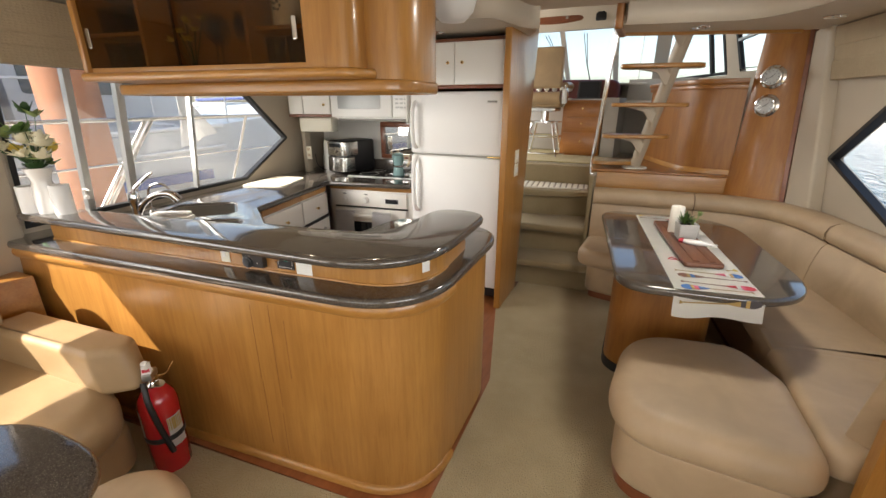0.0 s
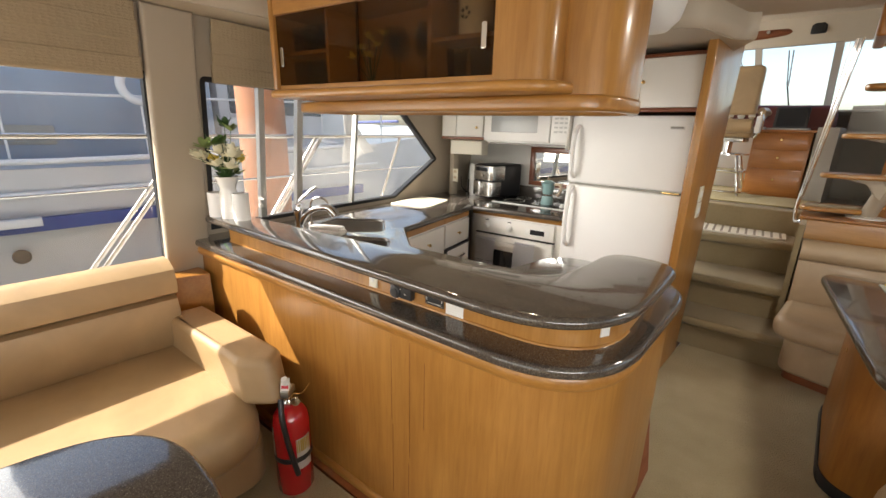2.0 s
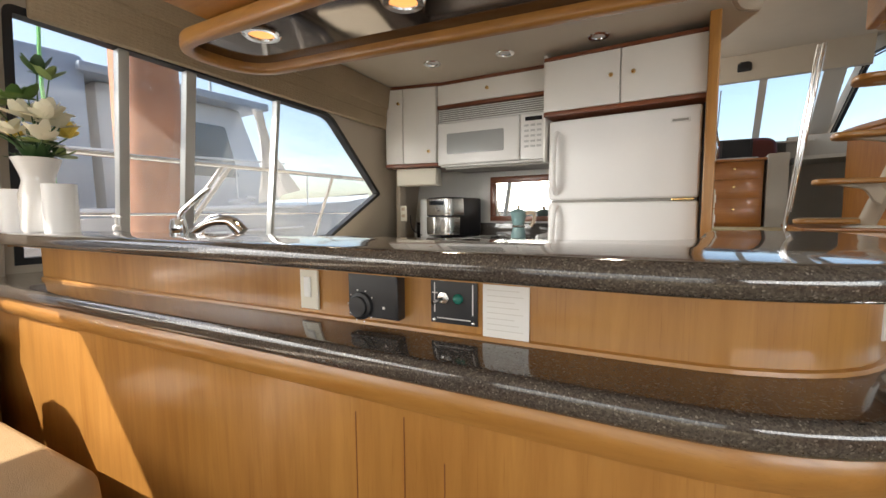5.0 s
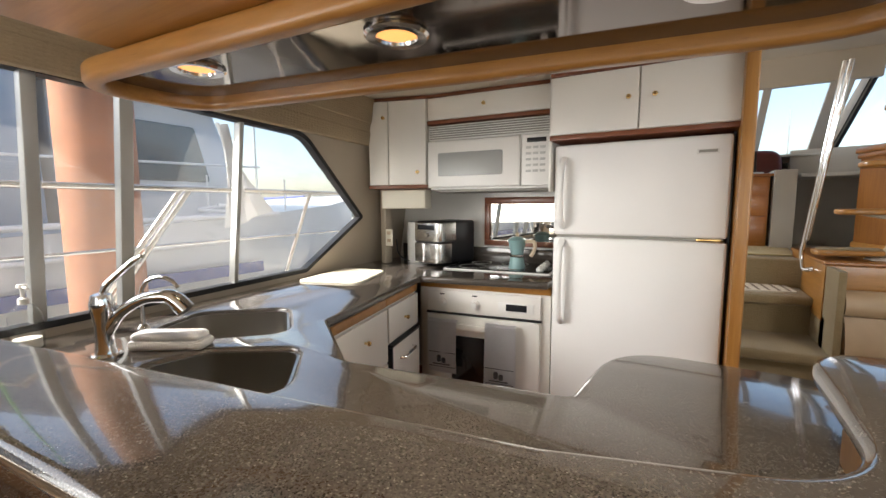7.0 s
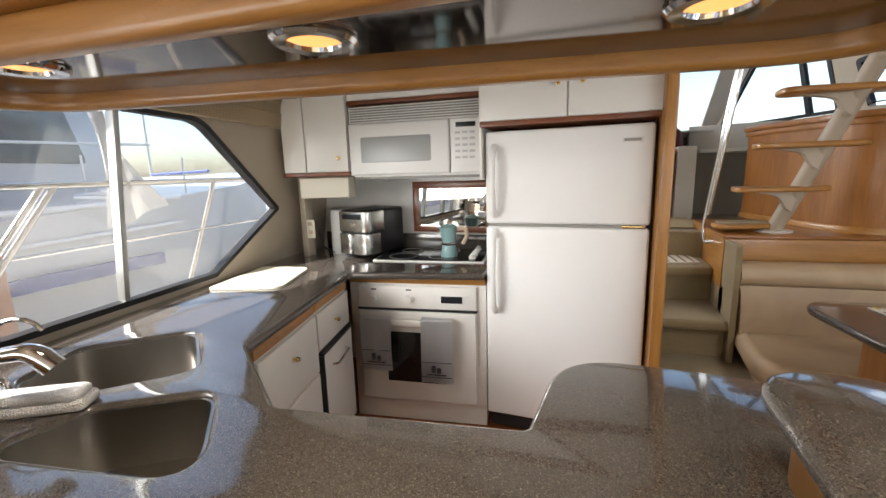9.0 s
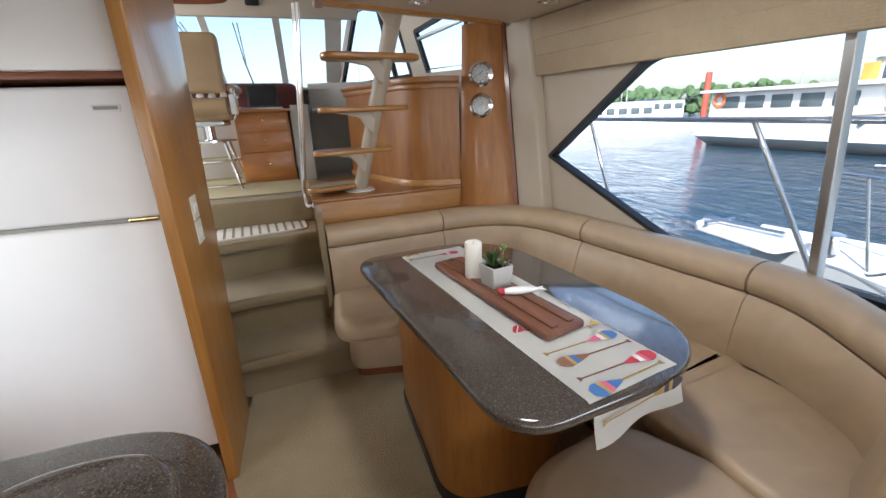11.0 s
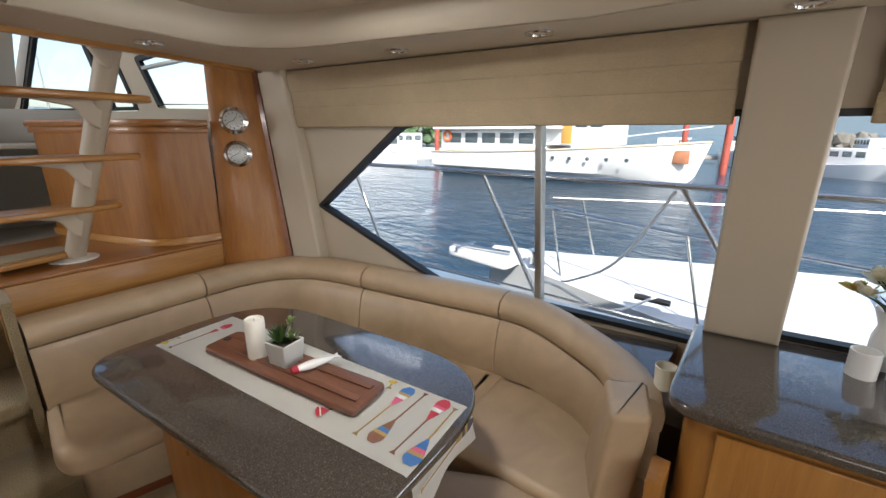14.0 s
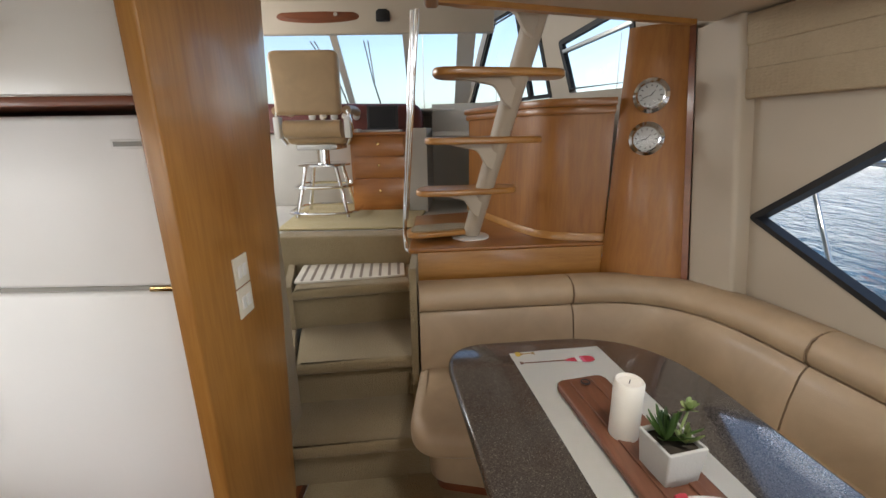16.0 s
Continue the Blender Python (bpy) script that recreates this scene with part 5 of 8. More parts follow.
# ---- flowers ----
def petal_mesh(length, width, curl, rng):
    bm = bmesh.new()
    rows = 5
    grid = []
    for i in range(rows):
        t = i / (rows - 1)
        wd = width * math.sin(math.pi * (0.12 + 0.80 * t)) ** 0.8
        z = curl * t * t
        grid.append([bm.verts.new((length * t, s * wd / 2, z + 0.15 * abs(s) * wd)) for s in (-1, 0, 1)])
    for a, b in zip(grid, grid[1:]):
        for k in range(2):
            bm.faces.new((a[k], a[k + 1], b[k + 1], b[k]))
    return bm


def sprig(at, rng, size, count, length, width, pitch):
    """Petals or leaves set round a point, as one mesh."""
    pieces = []
    for k in range(count):
        bm = petal_mesh(length * rng.uniform(0.75, 1.1), width, length * rng.uniform(-0.1, 0.35), rng)
        a = 2 * math.pi * (k + rng.uniform(-0.3, 0.3)) / count
        bm.transform(Matrix.Translation(at) @ Euler((rng.uniform(-0.3, 0.3), -rng.uniform(*pitch), a)).to_matrix().to_4x4())
        pieces.append(bm)
    return joined(*pieces)


def bouquet(x, y, z, seed, tall, flowers, leaves, label):
    rng = random.Random(seed)
    b = thing("flower_vase", (x, y, z), label, "vase")
    part("vase", lathe([(0.0, 0.0), (0.040, 0.0), (0.043, 0.006), (0.043, 0.10), (0.034, 0.135), (0.036, 0.15), (0.052, 0.195), (0.050, 0.196), (0.030, 0.15), (0.0, 0.14)], x, y, z, 28), PORCELAIN, b)
    top = Vector((x, y, z + 0.17))
    for k in range(flowers):
        a, r, h = rng.uniform(0, 6.28), rng.uniform(0.02, 0.105), rng.uniform(0.05, 0.15)
        head = top + Vector((r * math.cos(a), r * math.sin(a), h))
        st = part("stem", tube(bend([top - Vector((0, 0, 0.03)), top + Vector((r * 0.35 * math.cos(a), r * 0.35 * math.sin(a), h * 0.6)), head], 0.03), 0.0022, 5), LEAF_D, b)
        part("bloom", sprig(head, rng, 0.03, 10, 0.050, 0.030, (0.1, 1.0)), PETAL if k % 9 else PETAL_Y, st, "cream flower head")
    for k in range(leaves):
        a, r, h = rng.uniform(0, 6.28), rng.uniform(0.01, 0.11), rng.uniform(0.02, tall)
        head = top + Vector((r * math.cos(a) * (0.4 + h / tall * 0.6), r * math.sin(a) * (0.4 + h / tall * 0.6), h))
        st = part("stem", tube([top - Vector((0, 0, 0.03)), (top + head) / 2 + Vector((0.01, 0, 0.02)), head], 0.0016, 5), LEAF_D, b)
        part("leaf_spray", sprig(head, rng, 0.03, 6, 0.055, 0.032, (-0.2, 0.9)), (LEAF, LEAF_P, LEAF_P, LEAF_D)[k % 4], st, "green leaves")
    part("foliage_base", sprig(top + Vector((0, 0, 0.01)), rng, 0.03, 16, 0.075, 0.02, (0.2, 0.9)), LEAF_D, b, "dark leaves at the vase's rim")
    return b


bouquet(-1.475, 1.125, ZU, 3, 0.25, 17, 9, "white vase of cream and yellow artificial flowers on the bar")
for x, y, r, h in ((-1.555, 1.10, 0.042, 0.115), (-1.395, 1.145, 0.036, 0.125)):
    g = thing("candle_holder", (x, y, ZU), "white milky glass candle holder beside the flower vase", "candle holder", "bar candle holders")
    part("cup", lathe([(0.0, 0.0), (r, 0.0), (r, h), (r - 0.004, h), (r - 0.005, 0.02), (0.0, 0.02)], x, y, ZU, 24), FROSTED, g)
    part("wax", lathe([(r - 0.006, 0.02), (r - 0.006, h - 0.03), (0.0, h - 0.028)], x, y, ZU, 20), CANDLE, g)
rng = random.Random(9)
cab_flowers = thing("cabinet_flowers", (-0.66, 1.32, 1.557), "yellow artificial flowers standing in the hanging cabinet", "flowers")
for k in range(6):
    h = Vector((-0.70 + 0.028 * k, 1.30 + 0.012 * (k % 3), 1.64 + 0.03 * (k % 3)))
    st = part("stem", tube([(-0.63, 1.325, 1.558), h], 0.002, 5), LEAF_D, cab_flowers)
    part("bloom", sprig(h, rng, 0.03, 8, 0.028, 0.016, (0.0, 0.9)), PETAL_Y, st)


# ---- port sofa ----
def seam(path, radius, parent):
    return part("seam", slant(tube(path, radius, 6)), PIPING, parent, "stitched seam")


def port_sofa():
    s = thing("port_sofa", (-1.35, 0.0, 0.0), "tan leather sofa with a rounded armrest under the port windows", "sofa")
    y0, y1 = -1.9, 0.985
    part("seat_base", slab(rounded([(-1.60, y0), (-0.86, y0, 0.05), (-0.80, 0.93, 0.12), (-1.62, 0.93)]), 0.06, 0.24, 0.02), TAN_WARM, s)
    part("plinth", slab([(-1.55, y0 + 0.05), (-0.95, y0 + 0.05), (-0.92, 0.88), (-1.55, 0.88)], 0.0, 0.06), BLACK, s)
    for a, b in ((y0, -0.53), (-0.52, 0.92)):
        part("seat_cushion", slab(rounded([(-1.60, a, 0.03), (-0.78, a, 0.08), (-0.71, b, 0.22), (-1.66, b, 0.03)], 8), 0.22, 0.43, 0.085, steps=7), TAN_WARM, s)
    prof_low = [(0.0, 0.40), (0.10, 0.40), (0.14, 0.46), (0.15, 0.60), (0.135, 0.655), (0.11, 0.665), (-0.02, 0.665)]
    prof_top = [(-0.02, 0.668), (0.11, 0.668), (0.155, 0.69), (0.165, 0.74), (0.15, 0.795), (0.10, 0.825), (0.03, 0.83), (-0.03, 0.80), (-0.04, 0.72)]
    for a, b in (((-1.60, 0.845), (-1.55, -0.50)), ((-1.55, -0.51), (-1.50, y0))):
        mid = [tuple(Vector(b).lerp(Vector(a), t)) for t in (0, 0.02, 0.5, 0.98, 1)]
        part("back_cushion", sweep(mid, prof_low), TAN_WARM, s)
        part("back_roll", sweep(mid, prof_top), TAN_WARM, s, "padded roll along the top of the back")
    side = slab(rounded([(-1.52, 0.80, 0.02), (-0.895, 0.862, 0.03), (-0.80, 0.955, 0.07), (-0.87, 1.03, 0.07), (-1.52, 0.965, 0.02)], 8), 0.40, 0.575, 0.028, steps=5)
    side = warp(side, lambda a, b, c: (a + 0.30 * max(0.0, 0.575 - c) * (a > -1.1), b, c))
    part("armrest", side, TAN_WARM, s, "box armrest with a rounded front")
    return s


port_sofa()
solid("sofa_shelf", slab([(-1.86, 0.86), (-1.62, 0.86), (-1.58, 1.03), (-1.86, 1.02)], 0.0, 0.70, 0.004), WOOD_X, "honey-coloured end panel between sofa and bar", "panel", kind="structure")


def extinguisher():
    x, y = -0.775, 1.0
    e = thing("fire_extinguisher", (x, y, 0.0), "red fire extinguisher with a black hose standing on the carpet", "fire extinguisher")
    body = part("cylinder", lathe([(0.0, 0.0), (0.066, 0.0), (0.07, 0.008), (0.07, 0.31), (0.062, 0.345), (0.042, 0.372), (0.022, 0.385), (0.0, 0.385)], x, y, 0.0, 32), RED, e)
    part("collar", lathe([(0.024, 0.383), (0.026, 0.395), (0.018, 0.405), (0.018, 0.43), (0.0, 0.43)], x, y, 0.0, 18), CHROME, e)
    part("valve", box(x - 0.018, y - 0.035, 0.425, x + 0.018, y + 0.025, 0.455, 0.005), ALU, e)
    part("lever", tube(bend([(x, y, 0.45), (x - 0.002, y - 0.008, 0.475), (x - 0.004, y - 0.018, 0.50)], 0.03), [0.014] * 8 + [0.012], 10), PLASTIC_W, e, "white squeeze lever")
    part("tag", moved(box(-0.016, -0.002, 0, 0.016, 0.002, 0.05, 0.001), pose(x, y - 0.028, 0.452, -30, 0, 10)), PLASTIC_W, e, "white tag with red marks")
    part("tag_mark", moved(box(-0.013, -0.0035, 0.01, 0.013, 0.0026, 0.022, 0), pose(x, y - 0.028, 0.452, -30, 0, 10)), INK_RED, e)
    part("gauge", moved(lathe([(0.016, 0), (0.016, 0.01), (0.0, 0.012)], 0, 0, 0, 18), pose(x + 0.035, y - 0.02, 0.41, 90, 0, 25)), CHROME, e)
    part("pull_wire", tube(bend([(x + 0.02, y - 0.02, 0.44), (x + 0.07, y - 0.03, 0.45), (x + 0.10, y - 0.03, 0.50)], 0.03), 0.0015, 5), BRASS, e)
    part("hose", tube(bend([(x - 0.01, y - 0.045, 0.43), (x + 0.005, y - 0.078, 0.36), (x + 0.025, y - 0.075, 0.22), (x + 0.045, y - 0.066, 0.11)], 0.06), 0.0105, 10), BLACK, e)
    part("strap", lathe([(0.0712, 0.155), (0.0725, 0.157), (0.0725, 0.177), (0.0712, 0.179)], x, y, 0.0, 32), BLACK, e)

    def band(name, a0, a1, z0, z1, mat, label):
        bm = bmesh.new()
        n = 8
        rows = [[bm.verts.new((x + 0.0708 * math.cos(a0 + (a1 - a0) * k / n), y + 0.0708 * math.sin(a0 + (a1 - a0) * k / n), z)) for k in range(n + 1)] for z in (z0, z1)]
        for k in range(n):
            bm.faces.new((rows[0][k], rows[0][k + 1], rows[1][k + 1], rows[1][k]))
        bmesh.ops.solidify(bm, geom=list(bm.faces), thickness=-0.0008)
        return part(name, bm, mat, body, label)
    band("label", -0.95, -0.05, 0.12, 0.26, PAPER, "white instruction label")
    band("label_band", -0.93, -0.08, 0.20, 0.255, INK_YEL, "yellow label panel")
    band("label", -2.9, -2.3, 0.17, 0.30, PAPER, "white instruction label")
    e.matrix_world = Matrix.Translation((x, y, 0.0)) @ Matrix.Rotation(radians(38), 4, "Z")
    return e


extinguisher()

# low stone table and armchair in the saloon's after part
ct = thing("cocktail_table", (-0.45, 0.1, 0.0), "rounded dark flecked stone table on a wooden base", "table")
part("tabletop", slab(rounded([(-0.72, -0.75, 0.2), (-0.05, -0.75, 0.2), (-0.035, 0.58, 0.20), (-0.56, 0.57, 0.30)], 12), 0.665, 0.70, 0.014), STONE, ct)
part("base", slab(rounded([(-0.55, -0.5, 0.1), (-0.2, -0.5, 0.1), (-0.2, 0.2, 0.1), (-0.55, 0.2, 0.1)]), 0.0, 0.665, 0.01), WOOD_V, ct)
st = thing("round_stool", (-0.26, 0.60, 0.0), "tan leather stool with a domed seat", "stool")
part("seat", lathe([(0.0, 0.47), (0.05, 0.468), (0.11, 0.45), (0.15, 0.415), (0.16, 0.38), (0.155, 0.33), (0.0, 0.33)], -0.26, 0.60, 0.0, 32), TAN, st)
part("base", lathe([(0.145, 0.33), (0.14, 0.05), (0.13, 0.0), (0.0, 0.0)], -0.26, 0.60, 0.0, 32), TAN, st)


# ---- dinette ----
def arc_path(points, radius=0.5, steps=12):
    return [(p.x, p.y) for p in bend([(a, b, 0) for a, b in points], radius, steps)]


def span(path, a, b, n=24):
    """The stretch of a path between two shares of its length."""
    pts = [Vector(p) for p in path]
    acc = [0.0]
    for p, q in zip(pts, pts[1:]):
        acc.append(acc[-1] + (q - p).length)

    def at(s):
        s = min(max(s, 0.0), acc[-1])
        for k in range(len(pts) - 1):
            if s <= acc[k + 1] + 1e-9:
                return pts[k].lerp(pts[k + 1], (s - acc[k]) / max(1e-9, acc[k + 1] - acc[k]))
        return pts[-1]
    return [tuple(at(acc[-1] * (a + (b - a) * k / n))) for k in range(n + 1)]


back_path = arc_path([(0.53, 3.815), (1.82, 3.92), (2.14, 2.30), (2.0, 1.82), (1.65, 1.66)], 0.50, 14)
low_prof = [(0.085, 0.38), (-0.115, 0.38), (-0.125, 0.42), (-0.11, 0.52), (-0.085, 0.60), (-0.06, 0.628), (0.085, 0.63)]
roll_prof = [(-0.09, 0.632), (-0.095, 0.69), (-0.082, 0.728), (-0.045, 0.748), (0.005, 0.752), (0.045, 0.742), (0.072, 0.718), (0.082, 0.685), (0.076, 0.652), (0.055, 0.632)]


def slant(bm):
    """Lean the free end of the back, so that it runs inboard towards the seat."""
    def narrow(a, b, c):
        k = 0.42 * min(1.0, max(0.0, (1.87 - a) / 0.2)) * (b < 2.0)
        s = (a - 1.65) * 0.416 - (b - 1.66) * 0.909
        return a - 0.416 * s * k, b + 0.909 * s * k, c
    warp(bm, narrow)

    def lift(a, b, c):
        run = min(1.0, max(0.0, (b - 1.72) / 0.65))
        return a, b, c + (-0.03 + 0.075 * run * run * (3 - 2 * run)) * min(1.0, max(0.0, (c - 0.42) / 0.2))
    warp(bm, lift)
    return warp(bm, lambda a, b, c: (a - 0.38 * max(0.0, 0.74 - c) * min(1.0, max(0.0, (1.80 - a) / 0.15)) * (b < 2.0), b, c))


def flip(profile):
    return [(-o, h) for o, h in profile]


def dinette():
    d = thing("dinette_sofa", (1.6, 2.9, 0.0), "U-shaped tan leather dinette sofa round the table", "sofa")
    cuts = (0.0, 0.198, 0.495, 0.728, 0.965)
    for a, b in zip(cuts, cuts[1:]):
        sp = span(back_path, a + 0.001, b - 0.001, 26)
        part("back_cushion", slant(sweep(sp, flip(low_prof))), TAN, d)
        part("back_roll", slant(sweep(sp, roll_prof)), TAN, d, "padded roll along the back")
    for s in cuts[1:-1]:
        p = Vector(span(back_path, s, s, 1)[0])
        q = Vector(span(back_path, s + 0.004, s + 0.004, 1)[0])
        t = (q - p).normalized()
        nrm = Vector((t.y, -t.x))
        seam([(p.x + nrm.x * o, p.y + nrm.y * o, h) for o, h in ((0.115, 0.44), (0.10, 0.52), (0.077, 0.60), (0.055, 0.629), (0.083, 0.65), (0.088, 0.69), (0.07, 0.728), (0.03, 0.747))], 0.0035, d)
    # seat: forward run, side run
    fwd = rounded([(0.54, 3.80, 0.04), (0.50, 3.26, 0.14), (0.86, 3.24, 0.10), (1.40, 3.30), (1.72, 3.84, 0.2)], 10)
    part("seat_cushion", slab(fwd, 0.30, 0.425, 0.05, steps=6), TAN, d)
    sid = rounded([(1.41, 3.28), (1.49, 2.30, 0.07), (2.00, 2.40, 0.02), (1.98, 3.0), (1.74, 3.80, 0.2)], 10)
    part("seat_cushion", slab(sid, 0.30, 0.42, 0.045, steps=6), TAN, d)
    aft = rounded([(1.47, 2.33, 0.07), (1.50, 1.66, 0.08), (1.88, 1.66, 0.2), (2.04, 2.0, 0.2), (2.00, 2.385, 0.03)], 10)
    part("seat_cushion", slab(aft, 0.302, 0.426, 0.045, steps=6), TAN, d)
    part("seat_join", slab([(1.475, 2.50), (1.495, 2.12), (2.06, 2.12), (2.06, 2.56)], 0.29, 0.4165, 0.012), TAN, d)
    end_low = rounded([(1.545, 1.775, 0.025), (1.655, 1.680, 0.04), (1.86, 1.765, 0.02), (1.74, 1.875, 0.02)])
    end_high = rounded([(1.590, 1.745, 0.025), (1.662, 1.645, 0.04), (1.86, 1.715, 0.02), (1.79, 1.835, 0.02)])
    part("end_panel", softened(upright(end_low, end_high, 0.33, 0.734), 0.022), TAN, d, "flat leather end of the curved back", smooth=60)
    body = rounded([(0.60, 3.80), (0.57, 3.42, 0.10), (0.86, 3.36, 0.08), (1.42, 3.40), (1.56, 2.32), (1.60, 1.72, 0.08), (2.0, 1.72, 0.1), (2.05, 2.4), (1.72, 3.84)], 8)
    part("seat_base", slab(body, 0.05, 0.31, 0.03, steps=4), TAN, d)
    part("plinth", slab(inset(body, 0.03), 0.0, 0.05), TEAK_X, d, "dark wooden plinth")
    return d


dinette()
solid("back_support", slab([(0.50, 3.90), (1.72, 4.0), (1.90, 3.70), (1.95, 3.80), (1.72, 4.06), (0.50, 3.98)], 0.0, 0.62), WOOD_X, "wooden support behind the dinette seat", "panel", kind="structure")
ledge_path = span(back_path, 0.40, 0.97, 30)
solid("window_ledge", slab(ledge_path + [(star(y, 0.7), y) for _, y in reversed(ledge_path)], 0.60, 0.70), STONE, "dark stone ledge behind the dinette back", "ledge", kind="structure")


def ottoman():
    o = thing("ottoman", (1.22, 1.93, 0.0), "tan leather ottoman with rounded corners at the table", "ottoman")
    top = rounded([(0.84, 1.57, 0.24), (1.52, 1.54, 0.14), (1.50, 2.06, 0.12), (1.36, 2.30, 0.16), (0.90, 2.22, 0.28)], 12)
    part("cushion", slab(top, 0.27, 0.42, 0.07, steps=7), TAN, o)
    low = inset(top, 0.04)
    part("base", slab(low, 0.05, 0.29, 0.03, steps=4), TAN, o)
    part("plinth", slab(inset(top, 0.055), 0.0, 0.05), TEAK_X, o, "dark wooden plinth")
    ring = inset(top, 0.012)
    part("piping", tube([(p[0], p[1], 0.318) for k, p in enumerate(ring)], 0.004, 6, closed=True), PIPING, o, "stitched seam round the cushion")
    return o


ottoman()
TT = 0.72
table_outline = rounded([(0.635, 3.37, 0.16), (1.42, 3.44, 0.42), (1.60, 2.10, 0.42), (0.83, 2.02, 0.16)], 14)


def dinette_table():
    t = thing("dinette_table", (1.1, 2.75, 0.0), "dark flecked stone dinette table on a cherry pedestal", "table")
    part("tabletop", slab(table_outline, TT - 0.038, TT, 0.015), STONE, t)
    ped = rounded([(0.80, 3.20, 0.08), (0.80, 2.46, 0.16), (1.28, 2.42, 0.12), (1.28, 3.20, 0.08)], 10)
    part("pedestal", slab(ped, 0.05, TT - 0.038, 0.002), CHERRY_V, t)
    part("plinth", slab(inset(ped, -0.006), 0.0, 0.055, 0.003), BLACK, t, "dark kick strip")
    part("catch", moved(lathe([(0.009, 0), (0.009, 0.004), (0.0, 0.005)], 0, 0, 0, 12), pose(0.80, 2.86, 0.50, 0, -90, 0)), BRASS, t, "small brass catch")
    return t


dinette_table()


# ---- things on the table ----
RUN_A, RUN_B = Vector((0.868, 3.295)), Vector((1.192, 3.337))
RUN_C, RUN_D = Vector((1.362, 2.118)), Vector((1.043, 2.068))


def run_at(u, v):
    """A point of the runner: u across, v along from its far end."""
    return RUN_A.lerp(RUN_B, u).lerp(RUN_D.lerp(RUN_C, u), v)


def runner():
    r = thing("table_runner", (1.1, 2.7, TT), "white linen runner printed with coloured paddles, hanging over the table edge", "table runner")
    bm = bmesh.new()
    cols = 12
    rows = [(v / 22, 0.0, 0) for v in range(23)]
    grid = []
    for v, _, _ in rows:
        line = []
        for k in range(cols + 1):
            p = run_at(k / cols, v)
            line.append(bm.verts.new((p.x, p.y, TT + 0.0025 + 0.0012 * math.sin(7 * v + 5 * k / cols))))
        grid.append(line)
    away = (RUN_D - RUN_A).normalized()
    for j, (out_, drop) in enumerate(((0.014, 0.004), (0.022, 0.018), (0.024, 0.05), (0.026, 0.075), (0.03, 0.10), (0.034, 0.125))):
        line = []
        for k in range(cols + 1):
            p = run_at(k / cols, 1.0) + away * (out_ + 0.010 * (j / 5) * math.sin(6 * k / cols + 1))
            line.append(bm.verts.new((p.x, p.y, TT + 0.002 - drop * (0.90 - 0.10 * k / cols) - 0.004 * (j / 5) * math.sin(9 * k / cols))))
        grid.append(line)
    for a, b in zip(grid, grid[1:]):
        for k in range(cols):
            bm.faces.new((a[k], a[k + 1], b[k + 1], b[k]))
    bmesh.ops.solidify(bm, geom=list(bm.faces), thickness=0.0016)
    part("cloth", bm, LINEN, r)

    def paddle(tip, end, wide, colours, m=None):
        """A printed paddle from blade tip to grip: tapered blade in bands, neck, shaft and grip."""
        tip, end = Vector(tip), Vector(end)
        L, u = (end - tip).length, (end - tip).normalized()
        if m is None:
            m = Matrix.Translation((tip.x, tip.y, TT + 0.0042)) @ Matrix.Rotation(math.atan2(u.y, u.x), 4, "Z")
        bl = 0.40 * L

        def half(x):
            q = x / bl
            return wide / 2 * (math.sin(math.pi * min(0.5, 0.14 + q * 1.4)) if q < 0.26 else 1.0 - 0.86 * ((q - 0.26) / 0.74) ** 1.3)
        cuts = (0.0, 0.34, 0.46, 0.62, 1.0)
        for n, (a, b) in enumerate(zip(cuts, cuts[1:])):
            xs = [bl * (a + (b - a) * k / 6) for k in range(7)]
            ring = [(x, -half(x)) for x in xs] + [(x, half(x)) for x in reversed(xs)]
            part("printed_blade", moved(slab(ring, 0, 0.0008), m), colours[n], r)
        part("printed_shaft", moved(slab([(bl, -0.0028), (L - 0.012, -0.0022), (L - 0.012, 0.0022), (bl, 0.0028)], 0, 0.0008), m), colours[4], r)
        part("printed_grip", moved(slab([(L - 0.012, -0.003), (L, -0.010), (L, 0.010), (L - 0.012, 0.003)], 0, 0.0008), m), colours[4], r)

    paddle((1.148, 3.250), (0.895, 3.228), 0.040, (INK_RED, INK_PINK, PAPER, INK_RED, INK_BROWN))
    paddle((0.888, 3.285), (0.955, 3.292), 0.030, (INK_YEL, INK_YEL, INK_YEL, INK_TAN, INK_TAN))
    paddle((1.040, 2.445), (1.120, 2.395), 0.050, (INK_RED, PAPER, INK_RED, INK_RED, INK_BROWN))
    paddle((1.310, 2.385), (1.268, 2.365), 0.034, (INK_YEL, INK_YEL, INK_YEL, INK_YEL, INK_TAN))
    paddle((1.320, 2.306), (1.056, 2.277), 0.050, (INK_BLUE, INK_TAN, PAPER, INK_PINK, INK_TAN))
    paddle((1.066, 2.222), (1.328, 2.250), 0.050, (INK_BROWN, INK_TAN, INK_BLUE, INK_BROWN, INK_BROWN))
    paddle((1.344, 2.174), (1.074, 2.144), 0.048, (INK_RED, INK_PINK, PAPER, INK_RED, INK_BROWN))
    paddle((1.072, 2.086), (1.330, 2.130), 0.054, (INK_BLUE, INK_TAN, INK_PINK, INK_BLUE, INK_TAN))
    q = run_at(0.95, 1.0) + away * 0.038
    across = (run_at(0.0, 1.0) - run_at(1.0, 1.0)).normalized()
